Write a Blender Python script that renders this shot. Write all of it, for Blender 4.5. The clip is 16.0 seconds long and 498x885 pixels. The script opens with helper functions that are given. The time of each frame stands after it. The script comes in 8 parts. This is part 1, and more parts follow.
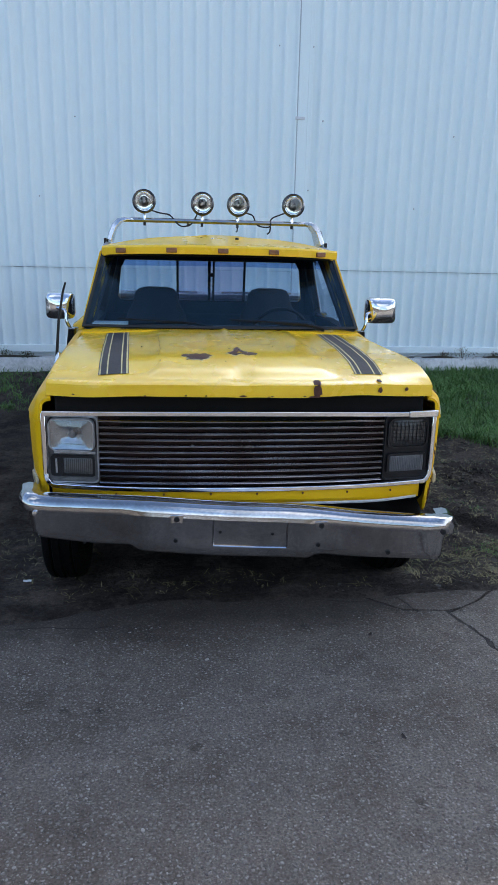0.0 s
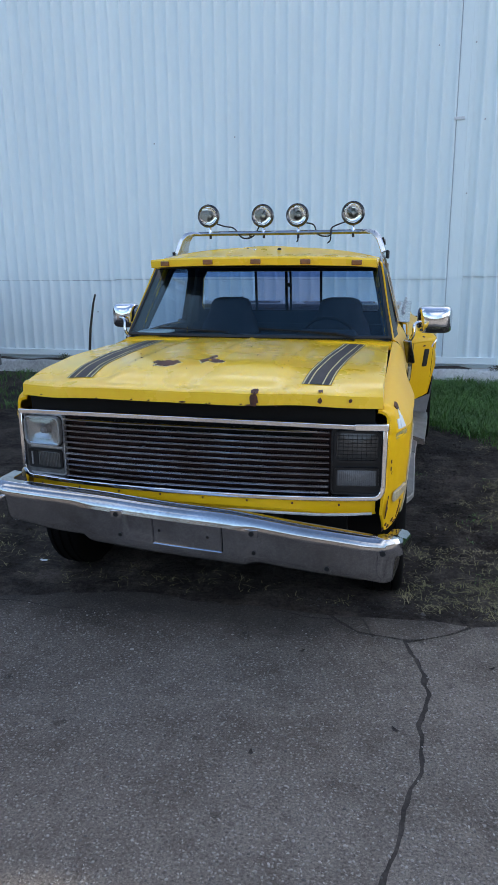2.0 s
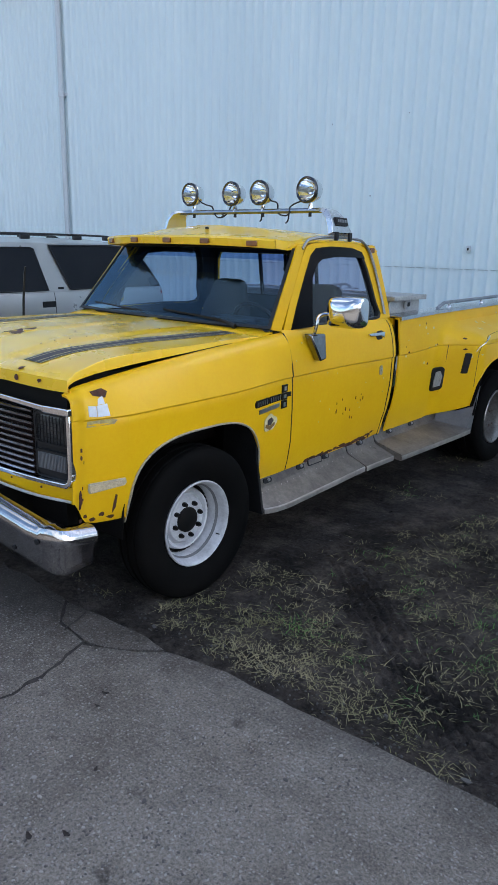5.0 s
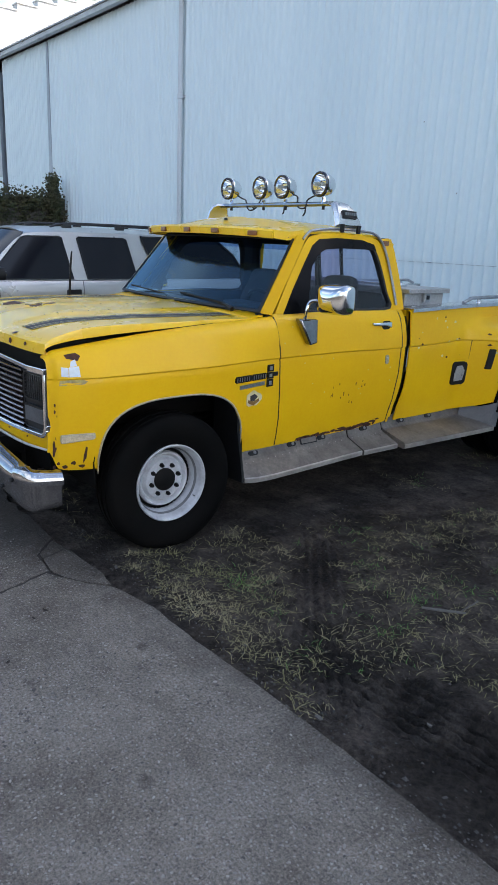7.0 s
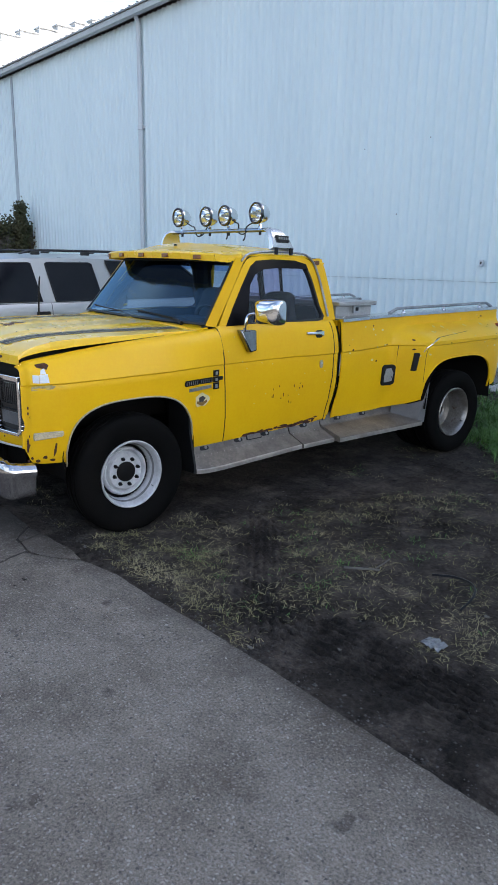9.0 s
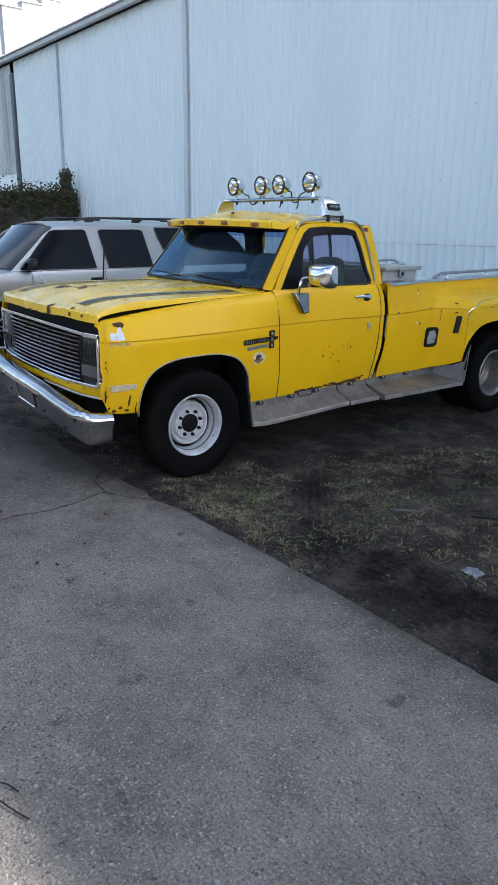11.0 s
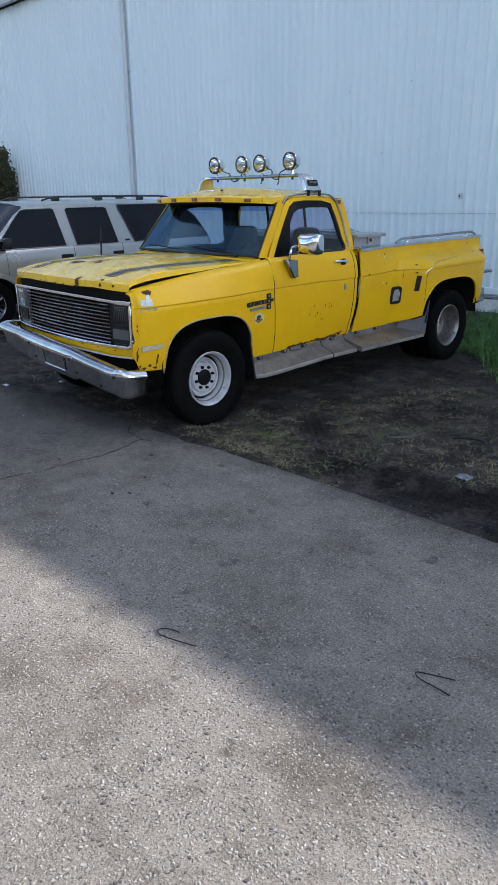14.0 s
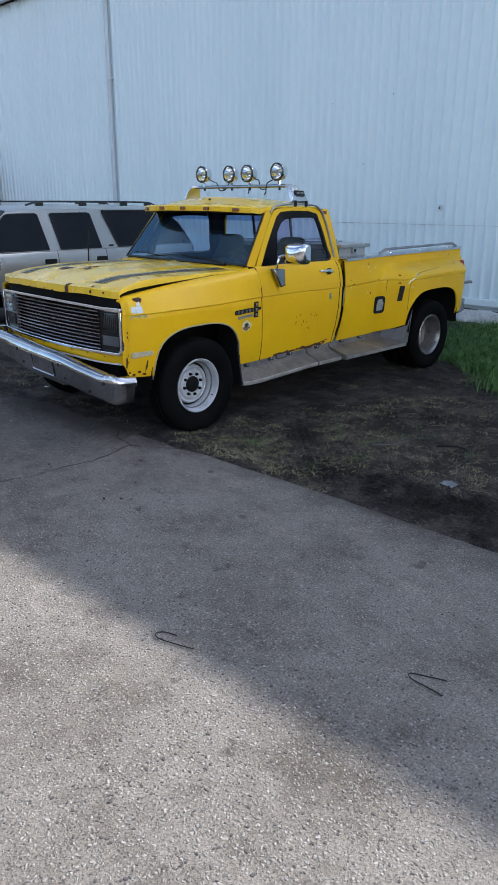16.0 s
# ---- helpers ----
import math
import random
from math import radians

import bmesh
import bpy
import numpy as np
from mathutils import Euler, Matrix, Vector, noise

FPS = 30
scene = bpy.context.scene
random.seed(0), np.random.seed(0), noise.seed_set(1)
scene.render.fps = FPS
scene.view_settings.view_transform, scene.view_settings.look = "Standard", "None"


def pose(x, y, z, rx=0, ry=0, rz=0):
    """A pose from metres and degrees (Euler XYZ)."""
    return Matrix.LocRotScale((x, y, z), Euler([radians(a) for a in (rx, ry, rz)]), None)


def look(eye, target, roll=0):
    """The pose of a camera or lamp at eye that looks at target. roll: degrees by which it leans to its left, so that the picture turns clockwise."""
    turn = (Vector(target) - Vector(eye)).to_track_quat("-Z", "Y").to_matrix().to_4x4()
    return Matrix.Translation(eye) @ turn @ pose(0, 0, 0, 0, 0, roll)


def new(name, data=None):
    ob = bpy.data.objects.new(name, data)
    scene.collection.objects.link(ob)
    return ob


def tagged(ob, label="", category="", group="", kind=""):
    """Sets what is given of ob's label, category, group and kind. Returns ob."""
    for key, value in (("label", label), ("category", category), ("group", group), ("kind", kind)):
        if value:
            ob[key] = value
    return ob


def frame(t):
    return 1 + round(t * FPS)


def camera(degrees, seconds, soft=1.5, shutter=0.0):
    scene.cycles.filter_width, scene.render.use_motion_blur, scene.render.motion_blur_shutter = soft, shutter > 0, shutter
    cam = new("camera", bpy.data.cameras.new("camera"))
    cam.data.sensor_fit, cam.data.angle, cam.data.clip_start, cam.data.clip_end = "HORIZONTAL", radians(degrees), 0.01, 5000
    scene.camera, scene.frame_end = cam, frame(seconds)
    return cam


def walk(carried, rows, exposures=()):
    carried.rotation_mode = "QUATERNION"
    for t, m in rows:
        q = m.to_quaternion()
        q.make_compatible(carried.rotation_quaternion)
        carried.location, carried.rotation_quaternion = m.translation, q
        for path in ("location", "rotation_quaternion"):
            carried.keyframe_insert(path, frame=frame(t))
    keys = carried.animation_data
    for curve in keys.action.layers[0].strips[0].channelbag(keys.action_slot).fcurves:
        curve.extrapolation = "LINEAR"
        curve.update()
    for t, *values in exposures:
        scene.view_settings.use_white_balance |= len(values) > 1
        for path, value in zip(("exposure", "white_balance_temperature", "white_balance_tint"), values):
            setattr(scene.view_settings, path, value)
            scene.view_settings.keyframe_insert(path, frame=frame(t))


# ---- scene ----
cam = camera(38.8, 16.0, soft=1.1)
PATH = [
    (0, (0.313, 0.377, 1.755), (0.573, 2.29, 1.235), 1.3),
    (0.5, (0.489, 0.227, 1.769), (0.62, 2.169, 1.308), 0.3),
    (1, (0.833, 0.163, 1.778), (0.751, 2.097, 1.275), -0.6),
    (1.5, (1.181, 0.259, 1.801), (1.029, 2.189, 1.297), -1.2),
    (2, (1.697, 0.367, 1.768), (1.289, 2.26, 1.268), -0.4),
    (2.5, (2.17, 0.568, 1.731), (1.41, 2.367, 1.3), -2.9),
    (3, (2.68, 0.738, 1.739), (1.96, 2.544, 1.272), -2.6),
    (3.5, (3.164, 0.889, 1.744), (2.301, 2.629, 1.267), -1.3),
    (4, (3.484, 1.19, 1.716), (2.599, 2.9, 1.177), 0.5),
    (4.5, (3.84, 1.416, 1.746), (2.781, 3.044, 1.268), -1.4),
    (4.7, (3.959, 1.574, 1.739), (2.812, 3.129, 1.221), -0.1),
    (6.8, (5.003, 2.233, 1.731), (3.496, 3.46, 1.258), 1.1),
    (7, (5.021, 2.167, 1.705), (3.528, 3.378, 1.154), 2.4),
    (7.5, (5.258, 2.161, 1.693), (3.694, 3.295, 1.176), 1.3),
    (8, (5.485, 2.159, 1.693), (3.982, 3.371, 1.172), 0.1),
    (8.5, (5.613, 1.986, 1.734), (4.165, 3.236, 1.151), 0.5),
    (9, (5.659, 1.886, 1.732), (4.198, 3.157, 1.232), 1.0),
    (9.5, (5.668, 1.825, 1.729), (4.2, 3.074, 1.193), 1.1),
    (10, (5.775, 1.802, 1.724), (4.233, 2.963, 1.2), 0.4),
    (10.2, (5.802, 1.77, 1.72), (4.271, 2.925, 1.151), 0.6),
    (12.3, (6.015, 0.82, 1.772), (4.561, 2.07, 1.205), 0.4),
    (12.5, (6.01, 0.735, 1.771), (4.601, 2.031, 1.192), 1.3),
    (13, (6.02, 0.555, 1.779), (4.727, 1.938, 1.134), -0.5),
    (13.5, (6.052, 0.483, 1.771), (4.688, 1.798, 1.13), 0.2),
    (14, (6.118, 0.446, 1.774), (4.764, 1.764, 1.118), -0.8),
    (14.5, (6.122, 0.4, 1.794), (4.802, 1.759, 1.154), -1.0),
    (15, (6.122, 0.34, 1.821), (4.798, 1.709, 1.21), 0.2),
    (15.5, (6.099, 0.335, 1.812), (4.76, 1.678, 1.176), 0.1),
    (16, (6.099, 0.336, 1.803), (4.789, 1.704, 1.162), 0.2),
]
walk(cam, [(t, look(eye, target, roll)) for t, eye, target, roll in PATH], [(0.0, 1.43, 6050.0, 10.0), (0.5, 1.47, 6050.0, 10.0), (1.0, 1.47, 6050.0, 10.0), (1.6, 1.43, 6050.0, 10.0), (3.5, 1.40, 6050.0, 10.0), (7.0, 1.38, 6150.0, 10.0), (8.0, 1.45, 6170.0, 10.0), (9.0, 1.47, 6170.0, 10.0), (9.5, 1.41, 6170.0, 10.0), (10.2, 1.42, 6170.0, 10.0), (12.5, 1.36, 6150.0, 10.0), (13.0, 1.30, 6120.0, 10.0), (14.0, 1.24, 6020.0, 10.0), (16.0, 1.22, 5980.0, 10.0)])


# ---- light: open sky over a yard in the shade of a tall shed; the sun stands behind the shed ----
SUN_AZ, SUN_EL = 32.0, 33.0          # degrees from +y towards +x, and above the horizon
world = bpy.data.worlds.new("sky")
scene.world = world
world.use_nodes = True
wn, wl = world.node_tree.nodes, world.node_tree.links
wn.clear()
sky = wn.new("ShaderNodeTexSky")
sky.sky_type = "NISHITA"
sky.sun_disc = False
sky.sun_elevation, sky.sun_rotation = radians(SUN_EL), radians(SUN_AZ)
sky.air_density, sky.dust_density, sky.ozone_density = 1.0, 1.5, 1.2
w_map = wn.new("ShaderNodeTexCoord")
w_noise = wn.new("ShaderNodeTexNoise")
w_noise.inputs["Scale"].default_value, w_noise.inputs["Detail"].default_value = 1.7, 7.0
w_noise.inputs["Roughness"].default_value = 0.55
w_ramp = wn.new("ShaderNodeValToRGB")
w_ramp.color_ramp.elements[0].position, w_ramp.color_ramp.elements[1].position = 0.50, 0.66
w_mix = wn.new("ShaderNodeMixRGB")
w_dot = wn.new("ShaderNodeVectorMath")
w_dot.operation = "DOT_PRODUCT"
w_dot.inputs[1].default_value = (math.sin(radians(SUN_AZ)) * math.cos(radians(SUN_EL)), math.cos(radians(SUN_AZ)) * math.cos(radians(SUN_EL)), math.sin(radians(SUN_EL)))
w_glow = wn.new("ShaderNodeMapRange")
w_glow.interpolation_type = "SMOOTHERSTEP"
w_glow.inputs["From Min"].default_value, w_glow.inputs["From Max"].default_value = 0.2, 1.0
w_glow.inputs["To Min"].default_value, w_glow.inputs["To Max"].default_value = 6.5, 34.0
w_cloud = wn.new("ShaderNodeMixRGB")
w_cloud.blend_type = "MULTIPLY"
w_cloud.inputs["Fac"].default_value = 1.0
w_cloud.inputs["Color1"].default_value = (1.0, 1.02, 1.06, 1)
wl.new(w_map.outputs["Generated"], w_dot.inputs[0])
wl.new(w_dot.outputs["Value"], w_glow.inputs["Value"])
wl.new(w_glow.outputs["Result"], w_cloud.inputs["Color2"])
wl.new(w_cloud.outputs["Color"], w_mix.inputs["Color2"])
w_bg, w_out = wn.new("ShaderNodeBackground"), wn.new("ShaderNodeOutputWorld")
w_bg.inputs["Strength"].default_value = 0.115
wl.new(w_map.outputs["Generated"], w_noise.inputs["Vector"])
w_bias = wn.new("ShaderNodeMath")
w_bias.operation, w_bias.inputs[1].default_value = "MULTIPLY_ADD", 0.0
wl.new(w_dot.outputs["Value"], w_bias.inputs[0])
wl.new(w_noise.outputs["Fac"], w_bias.inputs[2])
wl.new(w_bias.outputs[0], w_ramp.inputs["Fac"])
wl.new(w_ramp.outputs["Color"], w_mix.inputs["Fac"])
wl.new(sky.outputs["Color"], w_mix.inputs["Color1"])
wl.new(w_mix.outputs["Color"], w_bg.inputs["Color"])
wl.new(w_bg.outputs["Background"], w_out.inputs["Surface"])

sun_data = bpy.data.lights.new("sun", "SUN")
sun_data.energy, sun_data.angle, sun_data.color = 4.0, radians(0.65), (1.0, 0.94, 0.86)
sun = new("sun", sun_data)
sun_dir = Vector((math.sin(radians(SUN_AZ)) * math.cos(radians(SUN_EL)), math.cos(radians(SUN_AZ)) * math.cos(radians(SUN_EL)), math.sin(radians(SUN_EL))))
sun.matrix_world = look(sun_dir * 60, (0, 0, 0))


# ---- materials ----
def link_noise(nt, coord, scale, detail=6.0, rough=0.6, stretch=None):
    n = nt.nodes.new("ShaderNodeTexNoise")
    n.inputs["Scale"].default_value, n.inputs["Detail"].default_value, n.inputs["Roughness"].default_value = scale, detail, rough
    if stretch:
        m = nt.nodes.new("ShaderNodeMapping")
        m.inputs["Scale"].default_value = stretch
        nt.links.new(coord, m.inputs["Vector"])
        nt.links.new(m.outputs["Vector"], n.inputs["Vector"])
    else:
        nt.links.new(coord, n.inputs["Vector"])
    return n.outputs["Fac"]


def ramp(nt, fac, lo, hi, c0=(0, 0, 0, 1), c1=(1, 1, 1, 1)):
    r = nt.nodes.new("ShaderNodeValToRGB")
    r.color_ramp.elements[0].position, r.color_ramp.elements[1].position = lo, hi
    r.color_ramp.elements[0].color, r.color_ramp.elements[1].color = c0, c1
    nt.links.new(fac, r.inputs["Fac"])
    return r.outputs["Color"]


def mixed(nt, fac, a, b, mode="MIX"):
    m = nt.nodes.new("ShaderNodeMixRGB")
    m.blend_type = mode
    for key, v in (("Fac", fac), ("Color1", a), ("Color2", b)):
        if isinstance(v, (int, float)):
            m.inputs[key].default_value = v
        elif isinstance(v, tuple):
            m.inputs[key].default_value = (*v[:3], 1)
        else:
            nt.links.new(v, m.inputs[key])
    return m.outputs["Color"]


def stuff(name, base, rough=0.6, metal=0.0, dark=None, scale=3.0, fine=60.0, fine_amount=0.15, bump=0.1, bump_scale=None, bump_dist=0.002,
          spots=None, spot_scale=14.0, spot_at=(0.66, 0.7), coat=0.0, stretch=None, spread=0.0, spec=0.5):
    """A surface: a base colour that drifts to dark in large patches, with fine grain, roughness drift, bump and spots of another colour."""
    m = bpy.data.materials.new(name)
    m.use_nodes = True
    nt = m.node_tree
    b = nt.nodes["Principled BSDF"]
    geo = nt.nodes.new("ShaderNodeNewGeometry").outputs["Position"]
    dark = dark or tuple(c * 0.75 for c in base)
    big = link_noise(nt, geo, scale, 5, 0.6, stretch)
    col = mixed(nt, ramp(nt, big, 0.35, 0.7), base, dark)
    tiny = link_noise(nt, geo, fine, 4, 0.7, stretch)
    col = mixed(nt, fine_amount, col, ramp(nt, tiny, 0.25, 0.75), "OVERLAY")
    if spread:
        info = nt.nodes.new("ShaderNodeObjectInfo").outputs["Random"]
        col = mixed(nt, spread, col, ramp(nt, info, 0.0, 1.0, (0.2, 0.2, 0.2, 1), (0.8, 0.8, 0.8, 1)), "OVERLAY")
    r0 = nt.nodes.new("ShaderNodeMapRange")
    r0.inputs["To Min"].default_value, r0.inputs["To Max"].default_value = max(0.02, rough * 0.75), min(1.0, rough * 1.25)
    nt.links.new(big, r0.inputs["Value"])
    rough_out = r0.outputs["Result"]
    if spots:
        s = link_noise(nt, geo, spot_scale, 8, 0.65)
        mask = ramp(nt, s, *spot_at)
        col = mixed(nt, mask, col, spots)
        rough_out = mixed(nt, mask, rough_out, (0.9, 0.9, 0.9))
    nt.links.new(col, b.inputs["Base Color"])
    nt.links.new(rough_out, b.inputs["Roughness"])
    b.inputs["Metallic"].default_value = metal
    b.inputs["Coat Weight"].default_value = coat
    b.inputs["Coat Roughness"].default_value = 0.12
    b.inputs["Specular IOR Level"].default_value = spec
    if bump:
        bn = nt.nodes.new("ShaderNodeBump")
        bn.inputs["Strength"].default_value, bn.inputs["Distance"].default_value = bump, bump_dist
        nt.links.new(link_noise(nt, geo, bump_scale or fine, 6, 0.65), bn.inputs["Height"])
        nt.links.new(bn.outputs["Normal"], b.inputs["Normal"])
    return m


def glassy(name, tint, gloss=(1.0, 1.0, 1.0), rough=0.02, low=0.05):
    """A pane: clear or smoked, with mirror gloss that grows at grazing angles."""
    m = bpy.data.materials.new(name)
    m.use_nodes = True
    nt = m.node_tree
    nt.nodes.clear()
    out, mix_, tr, gl, lw = (nt.nodes.new("ShaderNode" + k) for k in ("OutputMaterial", "MixShader", "BsdfTransparent", "BsdfGlossy", "LayerWeight"))
    lw.inputs["Blend"].default_value = 0.5
    power = nt.nodes.new("ShaderNodeMath")
    power.operation = "POWER"
    power.inputs[1].default_value = 4.0
    gain = nt.nodes.new("ShaderNodeMapRange")
    gain.inputs["To Min"].default_value, gain.inputs["To Max"].default_value = low, 0.95
    tr.inputs["Color"].default_value = (*tint, 1)
    gl.inputs["Roughness"].default_value = rough
    gl.inputs["Color"].default_value = (*gloss, 1)
    nt.links.new(lw.outputs["Facing"], power.inputs[0])
    nt.links.new(power.outputs[0], gain.inputs["Value"])
    nt.links.new(gain.outputs["Result"], mix_.inputs["Fac"])
    nt.links.new(tr.outputs[0], mix_.inputs[1])
    nt.links.new(gl.outputs[0], mix_.inputs[2])
    nt.links.new(mix_.outputs[0], out.inputs["Surface"])
    return m


RUST = (0.075, 0.026, 0.014)
M_YELLOW = stuff("yellow_paint", (0.80, 0.475, 0.004), 0.36, dark=(0.74, 0.415, 0.004), scale=1.6, fine=45, fine_amount=0.05, bump=0.03, bump_scale=9, bump_dist=0.004, spots=RUST, spot_scale=9.0, spot_at=(0.76, 0.775), coat=0.08, spec=0.22)
M_HOOD = stuff("faded_yellow_paint", (0.86, 0.555, 0.020), 0.27, dark=(0.82, 0.49, 0.010), scale=2.4, fine=30, fine_amount=0.07, bump=0.05, bump_scale=5, bump_dist=0.006, spots=RUST, spot_scale=11.0, spot_at=(0.76, 0.775), coat=0.4)
M_RIM = stuff("dark_chrome", (0.30, 0.30, 0.31), 0.12, 1.0, dark=(0.20, 0.20, 0.21), scale=20, bump=0.02)
M_LAMPRIM = stuff("dark_lamp_rim", (0.13, 0.13, 0.14), 0.18, 1.0, dark=(0.07, 0.07, 0.075), scale=20, bump=0.02)
M_MARKER = stuff("yellowed_lens", (0.56, 0.47, 0.30), 0.3, dark=(0.42, 0.34, 0.20), scale=18, fine=130, fine_amount=0.3, bump=0.5, bump_scale=70, coat=0.5)
M_RUST = stuff("rust", (0.10, 0.035, 0.018), 0.9, dark=(0.035, 0.016, 0.012), scale=30, fine=160, fine_amount=0.4, bump=0.5, bump_dist=0.002)
M_CHIP = stuff("bare_primer", (0.72, 0.62, 0.36), 0.6, scale=20, bump=0.2)
M_LIP = stuff("worn_arch_lip", (0.40, 0.34, 0.22), 0.5, dark=(0.30, 0.27, 0.22), scale=9, fine=60, fine_amount=0.3, bump=0.2)
M_CREAM = stuff("cream_vinyl_line", (0.72, 0.62, 0.30), 0.5, dark=(0.55, 0.46, 0.20), scale=9, fine=60, bump=0.05)
M_PALE = stuff("pale_worn_metal", (0.62, 0.61, 0.57), 0.45, dark=(0.45, 0.43, 0.38), scale=12, fine=60, bump=0.1)
M_STRIPE = stuff("stripe_vinyl", (0.036, 0.033, 0.035), 0.65, dark=(0.065, 0.06, 0.06), scale=8, fine=80, fine_amount=0.3, bump=0.1, spec=0.2)
M_CHROME = stuff("chrome", (0.80, 0.81, 0.83), 0.10, 1.0, dark=(0.62, 0.63, 0.65), scale=6, fine=120, fine_amount=0.12, bump=0.04, bump_scale=18, bump_dist=0.004, spots=(0.22, 0.17, 0.13), spot_scale=30, spot_at=(0.74, 0.78))
M_BUMPER = stuff("worn_chrome", (0.50, 0.50, 0.515), 0.10, 1.0, dark=(0.33, 0.325, 0.32), scale=4, fine=90, fine_amount=0.2, bump=0.06, bump_scale=11, bump_dist=0.006, spots=(0.25, 0.2, 0.16), spot_scale=26, spot_at=(0.73, 0.79))
M_ALU = stuff("polished_aluminium", (0.70, 0.71, 0.73), 0.26, 1.0, dark=(0.52, 0.53, 0.55), scale=7, fine=140, fine_amount=0.2, bump=0.08)
M_DULL = stuff("dull_grey_metal", (0.42, 0.43, 0.45), 0.42, 0.85, dark=(0.27, 0.27, 0.28), scale=6, fine=70, fine_amount=0.3, bump=0.15, spots=(0.16, 0.11, 0.08), spot_scale=14, spot_at=(0.66, 0.74))
M_TREAD = stuff("tread_plate", (0.20, 0.18, 0.158), 0.45, 0.40, dark=(0.10, 0.088, 0.076), scale=4, fine=50, fine_amount=0.25, bump=0.12, bump_scale=40, bump_dist=0.003, spots=(0.10, 0.08, 0.065), spot_scale=12, spot_at=(0.62, 0.74))
M_DEFL = stuff("glossy_black_acrylic", (0.004, 0.004, 0.005), 0.25, dark=(0.008, 0.008, 0.009), scale=4, fine=60, fine_amount=0.05, bump=0, spec=0.08)
M_WORN = stuff("worn_tread", (0.42, 0.39, 0.35), 0.40, 0.5, dark=(0.24, 0.22, 0.195), scale=6, fine=60, bump=0.1)
M_BOX = stuff("grey_box_plate", (0.42, 0.42, 0.41), 0.4, 0.4, dark=(0.31, 0.31, 0.30), scale=5, fine=70, fine_amount=0.3, bump=0.2, bump_scale=60)
M_BLACK = stuff("black_plastic", (0.008, 0.008, 0.009), 0.4, dark=(0.016, 0.016, 0.017), scale=10, fine=90, bump=0.1, spec=0.25)
M_UNDER = stuff("near_black_steel", (0.005, 0.0047, 0.0044), 0.9, dark=(0.009, 0.008, 0.007), scale=5, fine=60, bump=0.3, spec=0.15)
M_RUBBER = stuff("tyre_rubber", (0.0022, 0.0022, 0.0022), 0.85, dark=(0.0055, 0.005, 0.0045), scale=6, fine=110, fine_amount=0.3, bump=0.25, bump_dist=0.001, spec=0.08)
M_HUB = stuff("oily_black_hub", (0.004, 0.004, 0.004), 0.6, dark=(0.007, 0.006, 0.005), scale=20, fine=90, bump=0.2, spec=0.15)
M_SEAL = stuff("rubber_seal", (0.01, 0.01, 0.011), 0.6, scale=12, bump=0.1)
M_WHEEL = stuff("white_painted_steel", (0.56, 0.57, 0.59), 0.32, dark=(0.38, 0.38, 0.39), scale=9, fine=60, fine_amount=0.15, bump=0.08, spots=(0.20, 0.13, 0.09), spot_scale=22, spot_at=(0.70, 0.75))
M_WHEEL2 = stuff("bare_steel_wheel", (0.30, 0.285, 0.27), 0.38, 0.7, dark=(0.17, 0.15, 0.13), scale=8, fine=60, fine_amount=0.25, bump=0.1, spots=(0.16, 0.10, 0.07), spot_scale=14, spot_at=(0.62, 0.72))
M_SEAT = stuff("dark_grey_cloth", (0.024, 0.027, 0.034), 0.95, dark=(0.015, 0.017, 0.022), scale=9, fine=260, fine_amount=0.35, bump=0.4)
M_DASH = stuff("dark_blue_grey_vinyl", (0.028, 0.036, 0.050), 0.7, scale=7, fine=180, bump=0.2)
M_PAPER = stuff("pale_paper", (0.72, 0.76, 0.78), 0.8, scale=10, fine=60, bump=0.1)
M_AMBER = stuff("amber_lens", (0.22, 0.075, 0.016), 0.2, dark=(0.12, 0.045, 0.012), scale=30, fine=160, bump=0.3, coat=0.5)
M_LENSW = stuff("cloudy_lens", (0.36, 0.355, 0.33), 0.28, dark=(0.20, 0.195, 0.185), scale=18, fine=130, fine_amount=0.3, bump=0.5, bump_scale=70, coat=0.6)
M_LENSD = stuff("smoked_lens", (0.05, 0.05, 0.05), 0.3, dark=(0.025, 0.025, 0.025), scale=18, fine=130, fine_amount=0.3, bump=0.5, bump_scale=70, coat=0.5)
M_LENSS = stuff("grey_fluted_lens", (0.17, 0.17, 0.17), 0.28, dark=(0.10, 0.10, 0.10), scale=18, fine=130, fine_amount=0.3, bump=0.4, bump_scale=70, coat=0.5)
M_REFL = stuff("lamp_reflector", (0.93, 0.94, 0.95), 0.03, 1.0, dark=(0.88, 0.89, 0.90), scale=12, fine=80, fine_amount=0.03, bump=0.05, bump_scale=30, bump_dist=0.003)
M_RED = stuff("red_lens", (0.25, 0.012, 0.01), 0.25, scale=20, bump=0.2, coat=0.5)
# The windscreen's gloss is tinted blue to put sky reflection into its colour.
M_GLASS = glassy("windscreen_glass", (0.64, 0.77, 0.84), (0.52, 0.80, 1.0), 0.12, 0.046)
M_GLASS_SIDE = glassy("side_glass", (0.72, 0.75, 0.86))
M_GLASS_TINT = glassy("purple_tinted_glass", (0.62, 0.58, 0.74))
M_LAMPDISH = stuff("tarnished_reflector", (0.50, 0.53, 0.56), 0.20, 1.0, dark=(0.30, 0.32, 0.35), scale=16, fine=60, fine_amount=0.2, bump=0.3, bump_scale=40, bump_dist=0.004)
M_HEADLAMP = glassy("headlamp_glass", (0.86, 0.90, 0.93), (1.0, 1.0, 1.0), 0.10, 0.10)
M_LENS = glassy("clear_lens", (0.93, 0.95, 0.96))
M_BAND = glassy("blue_shade_band", (0.26, 0.42, 0.66))
